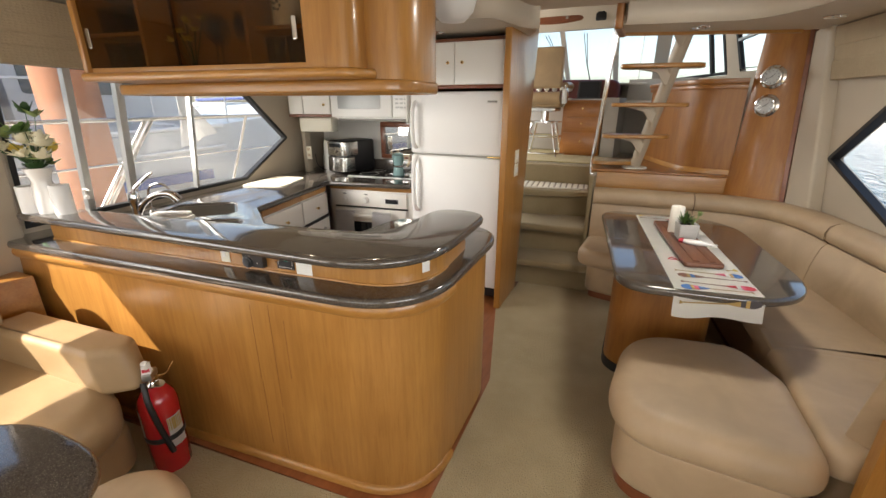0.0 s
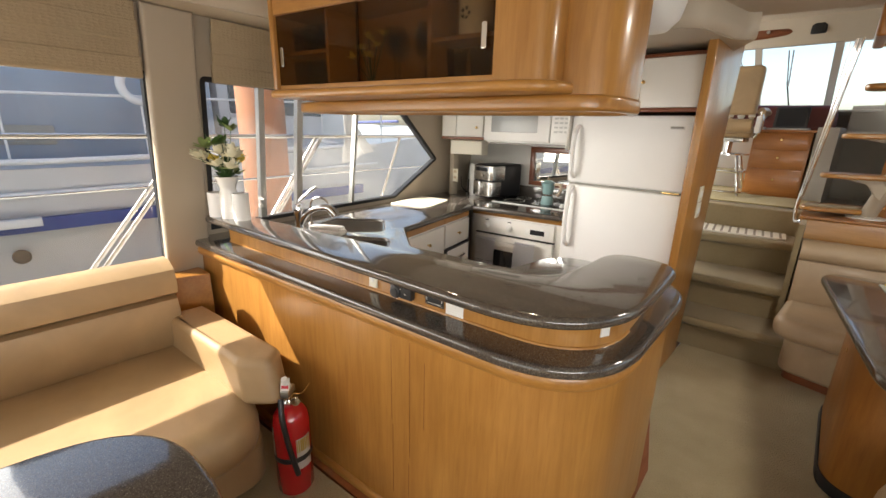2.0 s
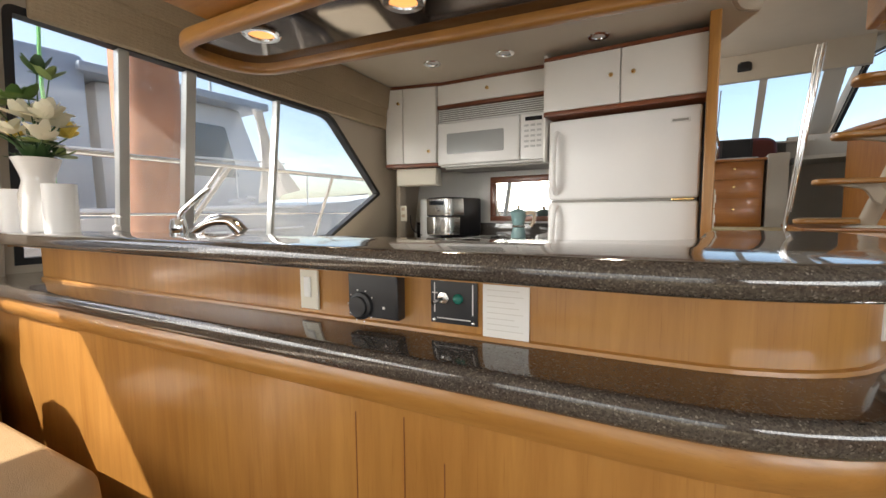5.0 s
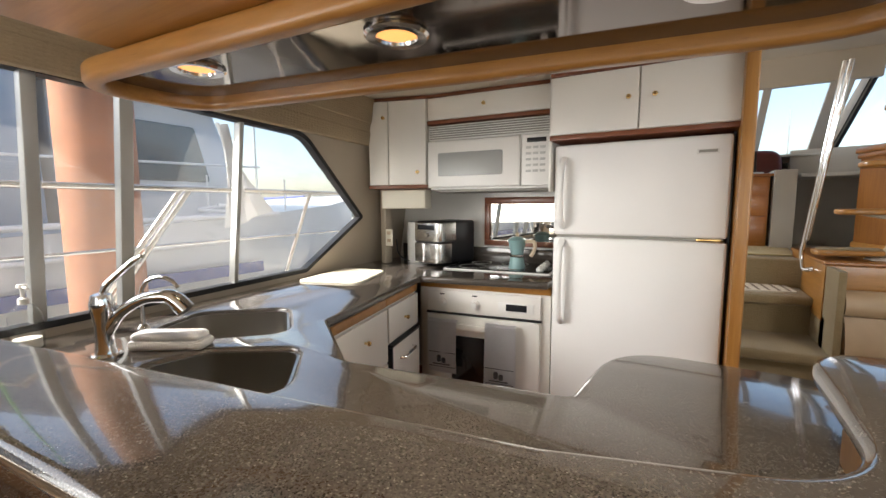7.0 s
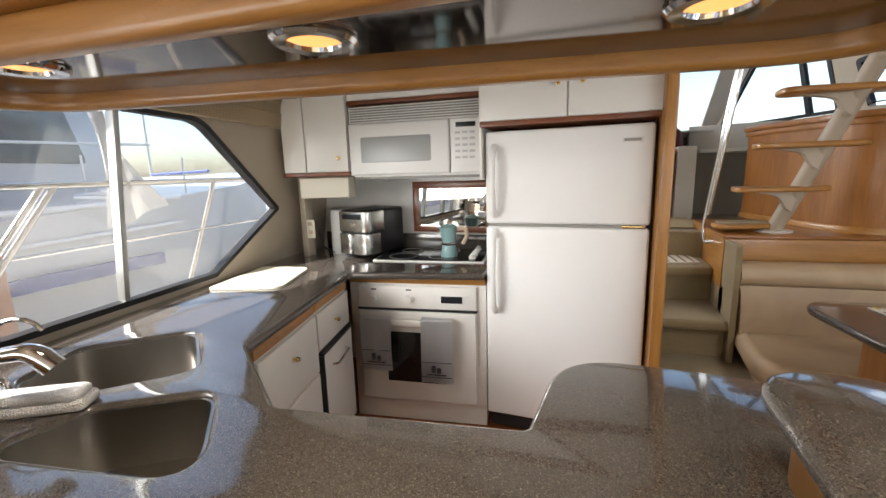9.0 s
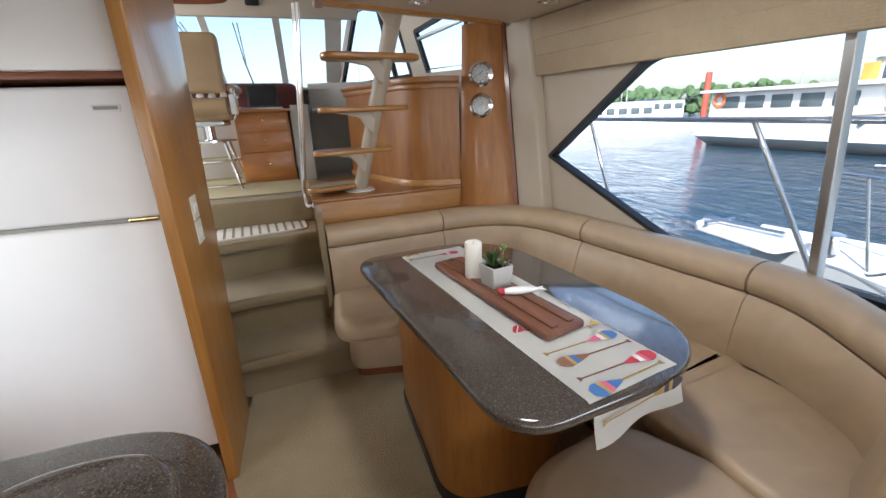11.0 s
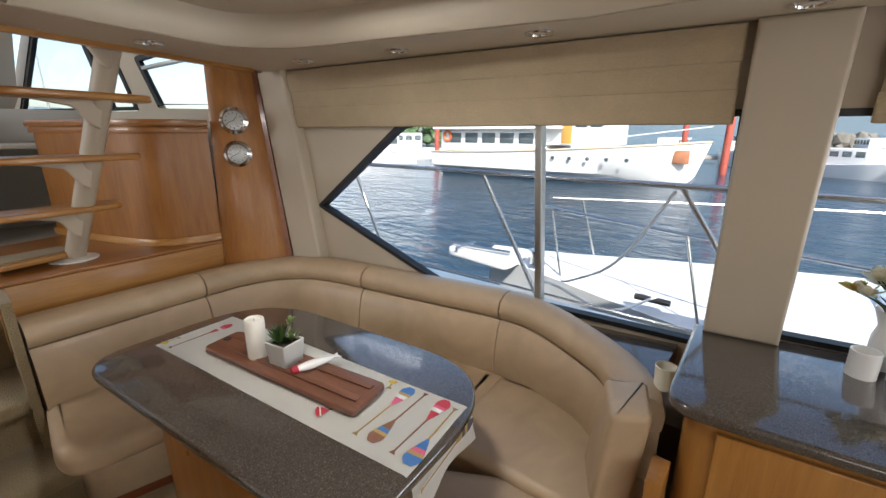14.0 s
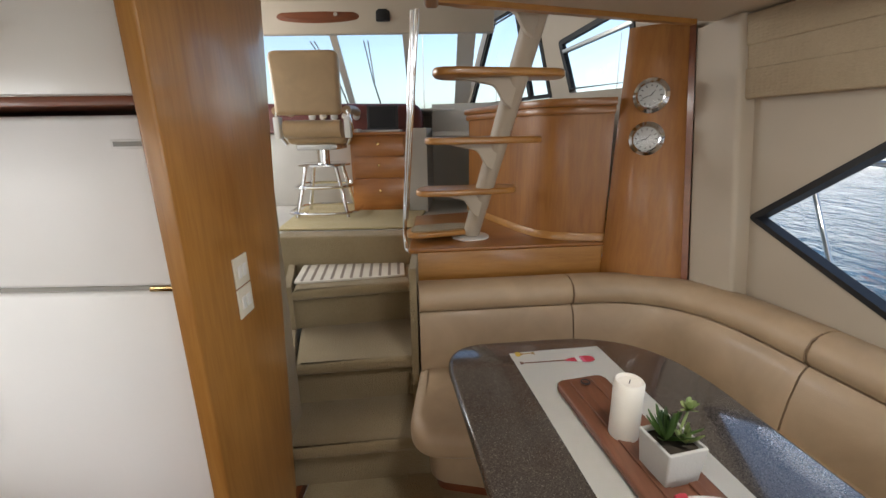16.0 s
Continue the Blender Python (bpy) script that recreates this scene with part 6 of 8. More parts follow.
    paddle((0, 0), (0.285, 0), 0.036, (INK_DARK, INK_TAN, INK_DARK, INK_TAN, INK_TAN), Matrix.Translation((q.x, q.y, TT - 0.022)) @ Matrix.Rotation(math.atan2(across.y, across.x), 4, "Z") @ Matrix.Rotation(radians(88), 4, "X") @ Matrix.Rotation(radians(-5), 4, "Z"))
    return r


runner()


def board():
    a, b, c, d = Vector((0.970, 3.09)), Vector((1.125, 3.124)), Vector((1.262, 2.37)), Vector((1.095, 2.33))

    def on(u, v):
        return a.lerp(b, u).lerp(d.lerp(c, u), v)

    z = TT + 0.005
    ring = rounded([(a.x, a.y, 0.03), (b.x, b.y, 0.03), (c.x, c.y, 0.02), (d.x, d.y, 0.02)], 6)
    o = thing("serving_board", (a.x, a.y, z), "long walnut serving board with a raised stripe and metal ring", "serving board")
    part("plank", slab(ring, z, z + 0.022, 0.006), WALNUT, o)
    for u0, u1 in ((0.24, 0.40), (0.66, 0.80)):
        p, q = on(u0, 0.03), on(u1, 0.03)
        p2, q2 = on(u0, 0.97), on(u1, 0.97)
        part("inlay", slab([(p.x, p.y), (q.x, q.y), (q2.x, q2.y), (p2.x, p2.y)], z + 0.022, z + 0.0275, 0.0025), WALNUT, o)
    h = on(0.5, 0.05)
    part("ring_pull", tube([(h.x + 0.012 * math.cos(k * 0.5236), h.y + 0.012 * math.sin(k * 0.5236), z + 0.03) for k in range(12)], 0.0022, 6, closed=True), BLACK, o)
    return z + 0.022


BT = board()


def succulent():
    p = Vector((1.12, 2.74))
    m = pose(p.x, p.y, BT, 0, 0, 12)
    o = thing("potted_succulent", (p.x, p.y, BT), "green succulent in a square grey concrete pot", "plant pot")
    bm = slab(rounded([(-0.048, -0.048, 0.006), (0.048, -0.048, 0.006), (0.048, 0.048, 0.006), (-0.048, 0.048, 0.006)]), 0.0, 0.088, 0.003, (rounded([(-0.04, -0.04), (0.04, -0.04), (0.04, 0.04), (-0.04, 0.04)]),))
    part("pot", warp(moved(bm, Matrix.Identity(4)), lambda a, b, c: m @ Vector((a * (0.86 + 1.6 * c), b * (0.86 + 1.6 * c), c))), CONCRETE, o)
    part("soil", moved(box(-0.041, -0.041, 0.06, 0.041, 0.041, 0.078, 0.002), m), SOIL, o)
    rng = random.Random(5)
    for q, n, ln, mat in (((-0.012, 0.005), 16, 0.075, LEAF), ((0.022, -0.012), 10, 0.05, LEAF_P), ((0.0, 0.02), 12, 0.06, LEAF_D)):
        for k in range(n):
            bm = petal_mesh(ln * rng.uniform(0.7, 1.1), 0.012, ln * 0.15, rng)
            bmesh.ops.solidify(bm, geom=list(bm.faces), thickness=0.002)
            bm.transform(m @ Matrix.Translation((*q, 0.078)) @ Euler((0, -rng.uniform(0.35, 1.35), k * 2.4)).to_matrix().to_4x4())
            part("leaf", bm, mat, o)
    st = part("stem", tube([m @ Vector((0.035, 0.02, 0.075)), m @ Vector((0.06, 0.03, 0.12))], 0.003, 6), LEAF_P, o)
    part("rosette", sprig(m @ Vector((0.062, 0.031, 0.122)), rng, 0.02, 10, 0.028, 0.014, (0.1, 1.0)), LEAF_P, st)
    return o


succulent()
p = Vector((1.075, 2.86))
cd = thing("pillar_candle", (p.x, p.y, BT), "tall white pillar candle on the serving board", "candle")
part("candle", lathe([(0.0, 0.0), (0.034, 0.0), (0.035, 0.004), (0.035, 0.145), (0.031, 0.15), (0.026, 0.143), (0.0, 0.14)], p.x, p.y, BT, 24), CANDLE, cd)
part("wick", tube([(p.x, p.y, BT + 0.139), (p.x + 0.002, p.y, BT + 0.15)], 0.001, 5), INK_DARK, cd)


def fish():
    p = Vector((1.155, 2.635))
    m = pose(p.x, p.y, BT + 0.015, 0, 0, -12)
    o = thing("ceramic_fish", (p.x, p.y, BT), "painted ceramic fish with a red head on the serving board", "ornament")
    n = 12
    prof = [(0.002, 0.0)] + [(0.019 * math.sin(math.pi * (0.08 + 0.84 * k / n)) ** 0.8, 0.15 * k / n) for k in range(n + 1)] + [(0.0, 0.152)]
    body = lathe(prof, 0, 0, 0, 16)
    part("body", warp(body, lambda a, b, c: m @ Vector((c - 0.07, a * 1.1, b * 0.75))), PORCELAIN, o)
    part("head", warp(lathe([(0.0, -0.002), (0.011, 0.002), (0.0165, 0.014), (0.0175, 0.022), (0.0, 0.023)], 0, 0, 0, 16), lambda a, b, c: m @ Vector((c - 0.072, a * 1.12, b * 0.77))), INK_RED, o)
    part("tail", moved(slab([(0.07, -0.004), (0.105, -0.018), (0.098, 0.0), (0.105, 0.018), (0.07, 0.004)], -0.003, 0.003, 0.001), m), PORCELAIN, o)


fish()


# ---- starboard sideboard ----
def sideboard():
    s = thing("sideboard", (2.0, 0.3, 0.0), "cherry sideboard with a rounded corner and flecked stone top", "sideboard")
    top = rounded([(star(1.66, 0.8, 0.0), 1.66), (1.64, 1.63, 0.11), (1.90, -0.6), (star(-0.6, 0.8), -0.6)], 10)
    part("stone_top", slab(top, 0.775, 0.812, 0.013), STONE, s, "dark flecked stone top")
    body = rounded([(star(1.60, 0.4), 1.60), (1.675, 1.585, 0.10), (1.93, -0.6), (star(-0.6, 0.4), -0.6)], 10)
    part("carcass", slab(body, 0.0, 0.775), WOOD_V, s)
    m, L = face_frame((1.684, 1.50), (1.924, -0.55))
    for k in range(5):
        u0, u1 = 0.41 * k, 0.41 * (k + 1)
        d = part("door", plate_on(m, u0 + 0.004, 0.06, u1 - 0.004, 0.755, 0.001, 0.016, 0.005), WOOD_V, s)
        knob(m @ Vector((u1 - 0.05, 0.712, 0.016)), m.to_3x3() @ Vector((0, 0, 1)), d, BRASS, 0.009)
    return s


sideboard()
solid("sideboard_end", slab([(1.57, 1.585), (1.69, 1.59), (1.69, 1.64), (1.57, 1.63)], 0.0, 0.595, 0.004), WOOD_V, "wooden filler panel behind the dinette end", "panel", kind="structure")
bouquet(2.295, 1.135, 0.812, 8, 0.19, 18, 5, "white vase of cream artificial flowers on the sideboard")
for x, y, r, h in ((2.185, 1.19, 0.038, 0.085), (2.205, 1.095, 0.038, 0.10), (2.30, 1.02, 0.036, 0.09)):
    g = thing("sideboard_candle", (x, y, 0.812), "white candle in a milky glass beside the vase", "candle", "sideboard candles")
    part("cup", lathe([(0.0, 0.0), (r, 0.0), (r, h), (r - 0.004, h), (r - 0.005, 0.02), (0.0, 0.02)], x, y, 0.812, 24), FROSTED, g)
    part("wax", lathe([(r - 0.006, 0.02), (r - 0.006, h - 0.025), (0.0, h - 0.023)], x, y, 0.812, 20), CANDLE, g)
mg = thing("ledge_cup", (1.91, 1.675, 0.70), "cream cup standing on the window ledge", "cup")
part("cup", lathe([(0.0, 0.0), (0.032, 0.0), (0.036, 0.08), (0.033, 0.082), (0.028, 0.01), (0.0, 0.008)], 1.91, 1.675, 0.70, 20), CREAM, mg)


# ---- gauges ----
def gauge(z, label):
    a, b = Vector((1.445, 4.01)), Vector((1.86, 3.775))
    m, L = face_frame(a, b)
    c = m @ Vector((0.155, z, 0.0))
    g = thing("brass_gauge", c, label, "gauge", "bulkhead gauges")
    rot = Matrix.Translation(c) @ m.to_3x3().to_4x4()
    part("case", moved(lathe([(0.072, 0.0), (0.074, 0.006), (0.060, 0.012), (0.056, 0.035), (0.058, 0.042), (0.052, 0.044), (0.050, 0.036)], 0, 0, 0, 36), rot), CHROME, g)
    part("face", moved(lathe([(0.0505, 0.030), (0.0, 0.030)], 0, 0, 0, 30), rot), KEYGREY, g, "silver-grey dial face")
    for k in range(12):
        q = rot @ Matrix.Rotation(k * math.pi / 6, 4, "Z")
        part("hour_mark", moved(box(0.036, -0.0018, 0.0302, 0.045, 0.0018, 0.0312, 0), q), INK_DARK, g)
    for ang, ln in ((50, 0.026), (200, 0.036)):
        part("pointer", moved(box(-0.006, -0.0014, 0.0312, ln, 0.0014, 0.0322, 0), rot @ Matrix.Rotation(radians(ang), 4, "Z")), INK_DARK, g)
    gl = part("crystal", moved(lathe([(0.051, 0.040), (0.0, 0.043)], 0, 0, 0, 30), rot), CLEAR, g)
    gl.visible_shadow = False


gauge(1.608, "round chrome barometer on the cherry panel")
gauge(1.425, "round chrome clock on the cherry panel")


# ---- flybridge stairs ----
def flybridge_stairs():
    s = thing("flybridge_stairs", (0.84, 4.18, 0.925), "cream pole stair with five cantilevered wooden treads", "stairs")
    foot, head = Vector((0.803, 4.175, 0.925)), Vector((1.035, 3.63, 2.02))
    part("pole", tube([foot, head], 0.043, 20), VINYL, s, "cream painted pole")
    part("base_plate", lathe([(0.10, 0.0), (0.10, 0.006), (0.06, 0.014), (0.0, 0.014)], foot.x, foot.y, 0.925, 28), PLASTIC_W, s)
    for k, (z, x0, x1) in enumerate(((0.975, 0.46, 0.80), (1.205, 0.52, 1.02), (1.445, 0.57, 1.11), (1.705, 0.61, 1.16), (1.945, 0.66, 1.20))):
        t = (z - foot.z) / (head.z - foot.z)
        c = foot.lerp(head, t)
        ring = rounded([(x0, c.y - 0.12, 0.11), (x1, c.y - 0.02, 0.10), (x1 + 0.01, c.y + 0.16, 0.10), (x0 + 0.02, c.y + 0.10, 0.10)], 8)
        tr_ = part("tread", slab(ring, z - 0.03, z, 0.010), WOOD_X, s, "rounded wooden tread")
        if k == 0:
            part("tread_pad", slab(inset(ring, 0.02), z, z + 0.006, 0.002), CARPET_D, tr_)
            continue
        prof = rounded([(x0 + 0.10, z - 0.03), (c.x, z - 0.03), (c.x - 0.03, z - 0.15), (c.x - 0.06, z - 0.13, 0.05), (c.x - 0.10, z - 0.06, 0.05)], 6)
        part("bracket", warp(slab(prof, -0.022, 0.022, 0.006), lambda a, b, c_, y=c.y: (a, y + c_ + 0.01, b)), VINYL, s, "cream moulded bracket")
    return s


flybridge_stairs()
hr = thing("stair_handrail", (0.47, 4.0, 0.9), "bent stainless handrail beside the steps", "handrail")
part("rail", tube(bend([(0.535, 4.11, 2.0), (0.445, 4.25, 0.92), (0.455, 4.23, 0.835), (0.50, 4.20, 0.85)], 0.05), 0.0125, 12), CHROME, hr)
part("inner_rail", tube([(0.462, 4.218, 1.02), (0.556, 4.09, 2.0)], 0.011, 12), CHROME, hr)
for z in (0.98,):
    part("rail_foot", lathe([(0.022, 0), (0.022, 0.005), (0.014, 0.008), (0, 0.008)], 0.495, 4.20, 0.842, 16), CHROME, hr)


# ---- helm deck ----
def door_mat():
    m_ = thing("striped_mat", (0.12, 4.4, 0.69), "white cotton mat with grey-brown stripes on the top step", "mat")
    a, b, c, d = Vector((-0.15, 4.12)), Vector((0.44, 4.22)), Vector((0.42, 4.445)), Vector((-0.19, 4.435))
    part("cloth", slab(rounded([(*a, 0.02), (*b, 0.02), (*c, 0.02), (*d, 0.02)]), 0.69, 0.702, 0.003), LINEN_STRIPE, m_)
    for k in range(11):
        t = (k + 0.6) / 11.4
        p, q = a.lerp(b, t), d.lerp(c, t)
        w = (b - a).normalized() * 0.016
        part("stripe", slab([p + w * 0 + (q - p) * 0.04, p + w + (q - p) * 0.04, q + w - (q - p) * 0.04, q - (q - p) * 0.04], 0.702, 0.7032), GREYCLOTH, m_)


door_mat()


def helm_chair():
    x, y = -0.20, 4.98
    c = thing("helm_chair", (x, y, HELM), "tan leather helm chair on a chrome stool frame", "chair")
    part("backrest", warp(slab(rounded([(-0.225, 1.59, 0.03), (0.205, 1.59, 0.03), (0.21, 1.985, 0.05), (-0.24, 1.985, 0.05)], 6), 0.0, 0.09, 0.03, steps=4), lambda a, b, q: (x + a, y + 0.0 - q, b)), TAN_WARM, c)
    part("seat", box(x - 0.20, y, 1.40, x + 0.20, y + 0.42, 1.50, 0.035, 4), TAN_WARM, c)
    part("seat_bolster", tube([(x - 0.19, y - 0.02, 1.50), (x + 0.19, y - 0.02, 1.50)], 0.06, 16), TAN_WARM, c, "rolled bolster below the back")
    for sx in (-0.235, 0.235):
        part("armrest", tube(bend([(x + sx, y - 0.03, 1.62), (x + sx * 1.04, y + 0.18, 1.63), (x + sx * 1.04, y + 0.30, 1.62)], 0.05), 0.03, 12), TAN_WARM, c)
        part("arm_bracket", tube(bend([(x + sx, y - 0.02, 1.62), (x + sx * 1.12, y, 1.50), (x + sx * 0.9, y + 0.05, 1.40)], 0.05), 0.014, 10), CHROME, c)
        part("hinge_cover", box(x + sx - 0.02, y - 0.06, 1.44, x + sx + 0.02, y + 0.02, 1.58, 0.008), PLASTIC_W, c)
    part("slide", box(x - 0.14, y + 0.02, 1.36, x + 0.14, y + 0.36, 1.40, 0.006), STEEL, c)
    part("column", tube([(x, y + 0.18, 1.26), (x, y + 0.18, 1.38)], 0.045, 16), CHROME, c)
    part("footplate", lathe([(0.19, 0.0), (0.19, 0.012), (0.17, 0.018), (0.0, 0.018)], x, y + 0.18, 1.245, 28), CHROME, c)
    for k in range(4):
        a = radians(45 + 90 * k)
        top = Vector((x + 0.15 * math.cos(a), y + 0.18 + 0.15 * math.sin(a), 1.25))
        foot = Vector((x + 0.26 * math.cos(a), y + 0.18 + 0.24 * math.sin(a), HELM + 0.012))
        part("leg", tube([top, foot], 0.014, 10), CHROME, c)
    for z, r in ((1.10, 0.20), (0.92, 0.25)):
        ring_ = [(x + r * 1.0 * math.copysign(abs(math.cos(a)) ** 0.6, math.cos(a)), y + 0.18 + r * 0.95 * math.copysign(abs(math.sin(a)) ** 0.6, math.sin(a)), z) for a in [2 * math.pi * k / 28 for k in range(28)]]
        part("foot_ring", tube(ring_, 0.011, 8, closed=True), CHROME, c)


helm_chair()


def helm_console():
    c = thing("drawer_chest", (0.2, 5.4, HELM), "cherry helm drawer unit with three drawers", "drawer unit")
    part("carcass", box(-0.02, 5.26, HELM, 0.40, 5.75, 1.455, 0.003), DRAWERWOOD, c)
    part("top", box(-0.05, 5.23, 1.455, 0.42, 5.75, 1.475, 0.005), DRAWERWOOD, c)
    z = 1.445
    for h in (0.15, 0.165, 0.225):
        d = part("drawer", box(0.0, 5.245, z - h + 0.006, 0.385, 5.262, z, 0.003), DRAWERWOOD, c)
        knob((0.195, 5.245, z - h / 2 + 0.02), (0, -1, 0), d, BRASS, 0.013)
        z -= h
    k = thing("helm_dash", (0.0, 5.6, 1.47), "oxblood padded dash with small instruments", "dashboard")
    part("hump", warp(slab(rounded([(-0.95, 1.475), (0.52, 1.475), (0.52, 1.70, 0.12), (-0.95, 1.72, 0.12)], 10), 0.0, 0.35, 0.04, steps=4), lambda a, b, q: (a, 5.56 + q + 0.4 * (b - 1.47), b)), OXBLOOD, k)
    for j in range(5):
        part("instrument", moved(lathe([(0.03, 0), (0.03, 0.012), (0.024, 0.014), (0, 0.012)], 0, 0, 0, 18), pose(-0.38 + 0.09 * j, 5.61, 1.60, 72, 0, 0)), CHROME if j % 2 else ALU, k)
    part("lower_panel", box(-0.95, 5.62, HELM, -0.06, 5.75, 1.455, 0.004), HELMGREY, k)
    l = thing("laptop", (0.2, 5.42, 1.475), "grey laptop computer open on the helm drawers", "laptop")
    part("keyboard_base", box(0.05, 5.30, 1.475, 0.36, 5.50, 1.492, 0.004), ALU, l)
    lid = part("lid", moved(box(-0.125, -0.008, 0, 0.125, 0.008, 0.195, 0.004), pose(0.205, 5.50, 1.49, -12, 0, 0)), BLACK, l)
    part("screen", moved(box(-0.105, -0.0095, 0.02, 0.105, -0.0075, 0.18, 0), pose(0.205, 5.50, 1.49, -12, 0, 0)), SCREEN, lid)
    n = thing("helm_notebook", (0.0, 5.4, 1.475), "white papers lying on the helm drawers", "papers")
    part("sheets", box(-0.04, 5.28, 1.475, 0.04, 5.45, 1.50, 0.002), PAPER, n)
    s = solid("console_side", slab([(0.42, 5.20), (0.56, 5.20), (0.60, 5.75), (0.42, 5.75)], HELM, 1.50, 0.006), HELMGREY, "grey panel beside the helm drawers", "panel", kind="structure")
    solid("helm_shelf", slab([(0.60, 5.30), (1.6, 5.0), (1.6, 5.8), (0.60, 5.8)], 1.44, 1.47, 0.004), PALEPANEL, "pale grey shelf beside the helm", "shelf", kind="structure")
    solid("helm_lining", slab([(0.60, 5.80), (1.75, 5.50), (1.78, 5.54), (0.60, 5.86)], HELM, 1.70), HELMGREY, "grey lining below the helm windows", "wall", kind="structure")


helm_console()


def raked(x0, x1, y0, z0, y1, z1, thick, soft=0.004):
    """A plate between two heights that leans from y0 to y1."""
    return warp(slab([(x0, 0.0), (x1, 0.0), (x1, 1.0), (x0, 1.0)], 0, thick, 0.0), lambda a, b, c: (a, y0 + (y1 - y0) * b + c, z0 + (z1 - z0) * b))


solid("dash_ledge", slab([(-2.1, 5.75), (1.3, 5.75), (1.1, 6.75), (-2.0, 6.75)], 1.645, 1.665, 0.004), PALEPANEL, "pale moulded ledge under the windscreen", "ledge", kind="structure")
solid("wall_helm_lower", box(-2.1, 6.55, HELM - 0.1, 1.6, 6.62, 1.65, 0), HELMGREY, "grey lower front of the helm deck", "wall", kind="structure")
ws = thing("windscreen", (0.0, 6.4, 1.67), "raked windscreen with cream mullions", "windscreen", kind="structure")
W0, W1 = (6.55, 1.665), (5.75, 2.26)
edges = (-1.8, -1.10, -0.20, 0.40, 0.90)
for a, b in zip(edges, edges[1:]):
    g = part("pane", raked(a, b, W0[0] + 0.03, W0[1], W1[0] + 0.03, W1[1], 0.004), GLASS, ws)
    g.visible_shadow = False
for x, w in ((-1.10, 0.05), (-0.20, 0.055), (0.40, 0.06), (0.90, 0.15)):
    part("mullion", raked(x - w / 2, x + w / 2, W0[0], W0[1], W1[0], W1[1], 0.05), HEADLINER, ws, "cream windscreen mullion")
part("black_sill", raked(-1.9, 1.05, W0[0] - 0.01, W0[1] + 0.002, W0[0] - 0.03, W0[1] + 0.022, 0.03), RUBBER, ws)
for x in (-0.28, 0.05):
    w_ = thing("wiper", (x, 6.2, 2.2), "dark windscreen wiper hanging outside the glass", "wiper", "windscreen wipers")
    for dx in (-0.015, 0.02):
        part("arm", tube([(x + dx - 0.12 * (x < 0), 5.88, 2.22), (x + dx * 0.3, 6.28, 1.93)], 0.006, 6), STEEL, w_)
    part("blade", tube([(x - 0.01, 6.25, 1.97), (x + 0.03, 6.50, 1.74)], 0.008, 6), BLACK, w_)
solid("helm_header", warp(slab(rounded([(-2.1, 2.22), (1.1, 2.22), (1.1, 2.46), (-2.1, 2.46)]), 0, 0.06, 0.01), lambda a, b, c: (a, 5.62 + c - 0.25 * (b - 2.2), b)), HEADLINER, "cream header over the windscreen", "header", kind="structure")
ov = thing("overhead_console", (-0.22, 5.58, 2.36), "dark red-brown wooden oval fitting on the header", "console")
part("oval", moved(warp(lathe([(0.0, 0.03), (0.8, 0.025), (1.0, 0.0), (0.0, 0.0)], 0, 0, 0, 36), lambda a, b, c: (a * 0.36, -c, b * 0.055)), pose(-0.26, 5.60, 2.345, -14, 0, 0)), TEAK_X, ov)
part("lamp", moved(lathe([(0.018, 0), (0.016, 0.01), (0, 0.012)], 0, 0, 0, 14), pose(-0.12, 5.57, 2.345, 76, 0, 0)), CHROME, ov)
sp_ = thing("header_speaker", (0.24, 5.58, 2.34), "small square black speaker on the header", "speaker")
part("box", moved(box(-0.055, -0.03, -0.055, 0.055, 0.0, 0.055, 0.012), pose(0.24, 5.60, 2.345, -14, 0, 0)), BLACK, sp_)
part("grille", moved(box(-0.035, -0.034, -0.035, 0.035, -0.03, 0.035, 0.004), pose(0.24, 5.60, 2.345, -14, 0, 0)), RUBBER, sp_)
solid("ceiling_helm", slab([(-2.1, 3.3), (-0.02, 3.3), (-0.02, 3.03), (0.66, 3.12), (0.66, 3.3), (1.9, 3.3), (1.7, 5.75), (-2.1, 5.75)], 2.44, 2.48, 0.0, (rounded([(0.62, 3.62, 0.08), (1.45, 3.82, 0.08), (1.40, 4.45, 0.08), (0.62, 4.45, 0.08)]),)), HEADLINER, "cream headliner over the helm deck with the open stair hatch", "ceiling", kind="structure")
for path_ in ([(-2.1, 3.32), (0.0, 3.33), (0.0, 3.34), (-2.1, 3.33)], [(0.64, 3.46), (1.63, 3.78), (1.9, 3.79), (1.9, 3.80), (1.62, 3.79), (0.64, 3.47)]):
    solid("stair_well_wall", slab(path_, CEIL + 0.052, 2.46), HEADLINER, "cream drop wall above the saloon's forward edge", "wall", kind="structure")
# sides of the helm deck with their windows
helm_p = [(3.28, HELM - 0.2), (6.9, HELM - 0.2), (6.9, 1.72), (5.75, 2.46), (3.28, 2.46)]
hw_p = rounded([(4.1, 1.72, 0.03), (6.2, 1.72, 0.03), (5.55, 2.2, 0.05), (4.1, 2.25, 0.03)])
solid("wall_helm_port", warp(slab(helm_p, 0, 0.05, 0.0, (hw_p,)), lambda a, b, c: (-2.05 + 0.05 * (a - 4) - c, a, b)), HEADLINER, "cream port side of the helm deck", "wall", kind="structure")


def hx(y, z):
    """x of the helm deck's starboard side."""
    return 1.86 - 0.42 * (y - 4.1) * (y > 4.1) * 0.9 - 0.18 * (z - 1.65)


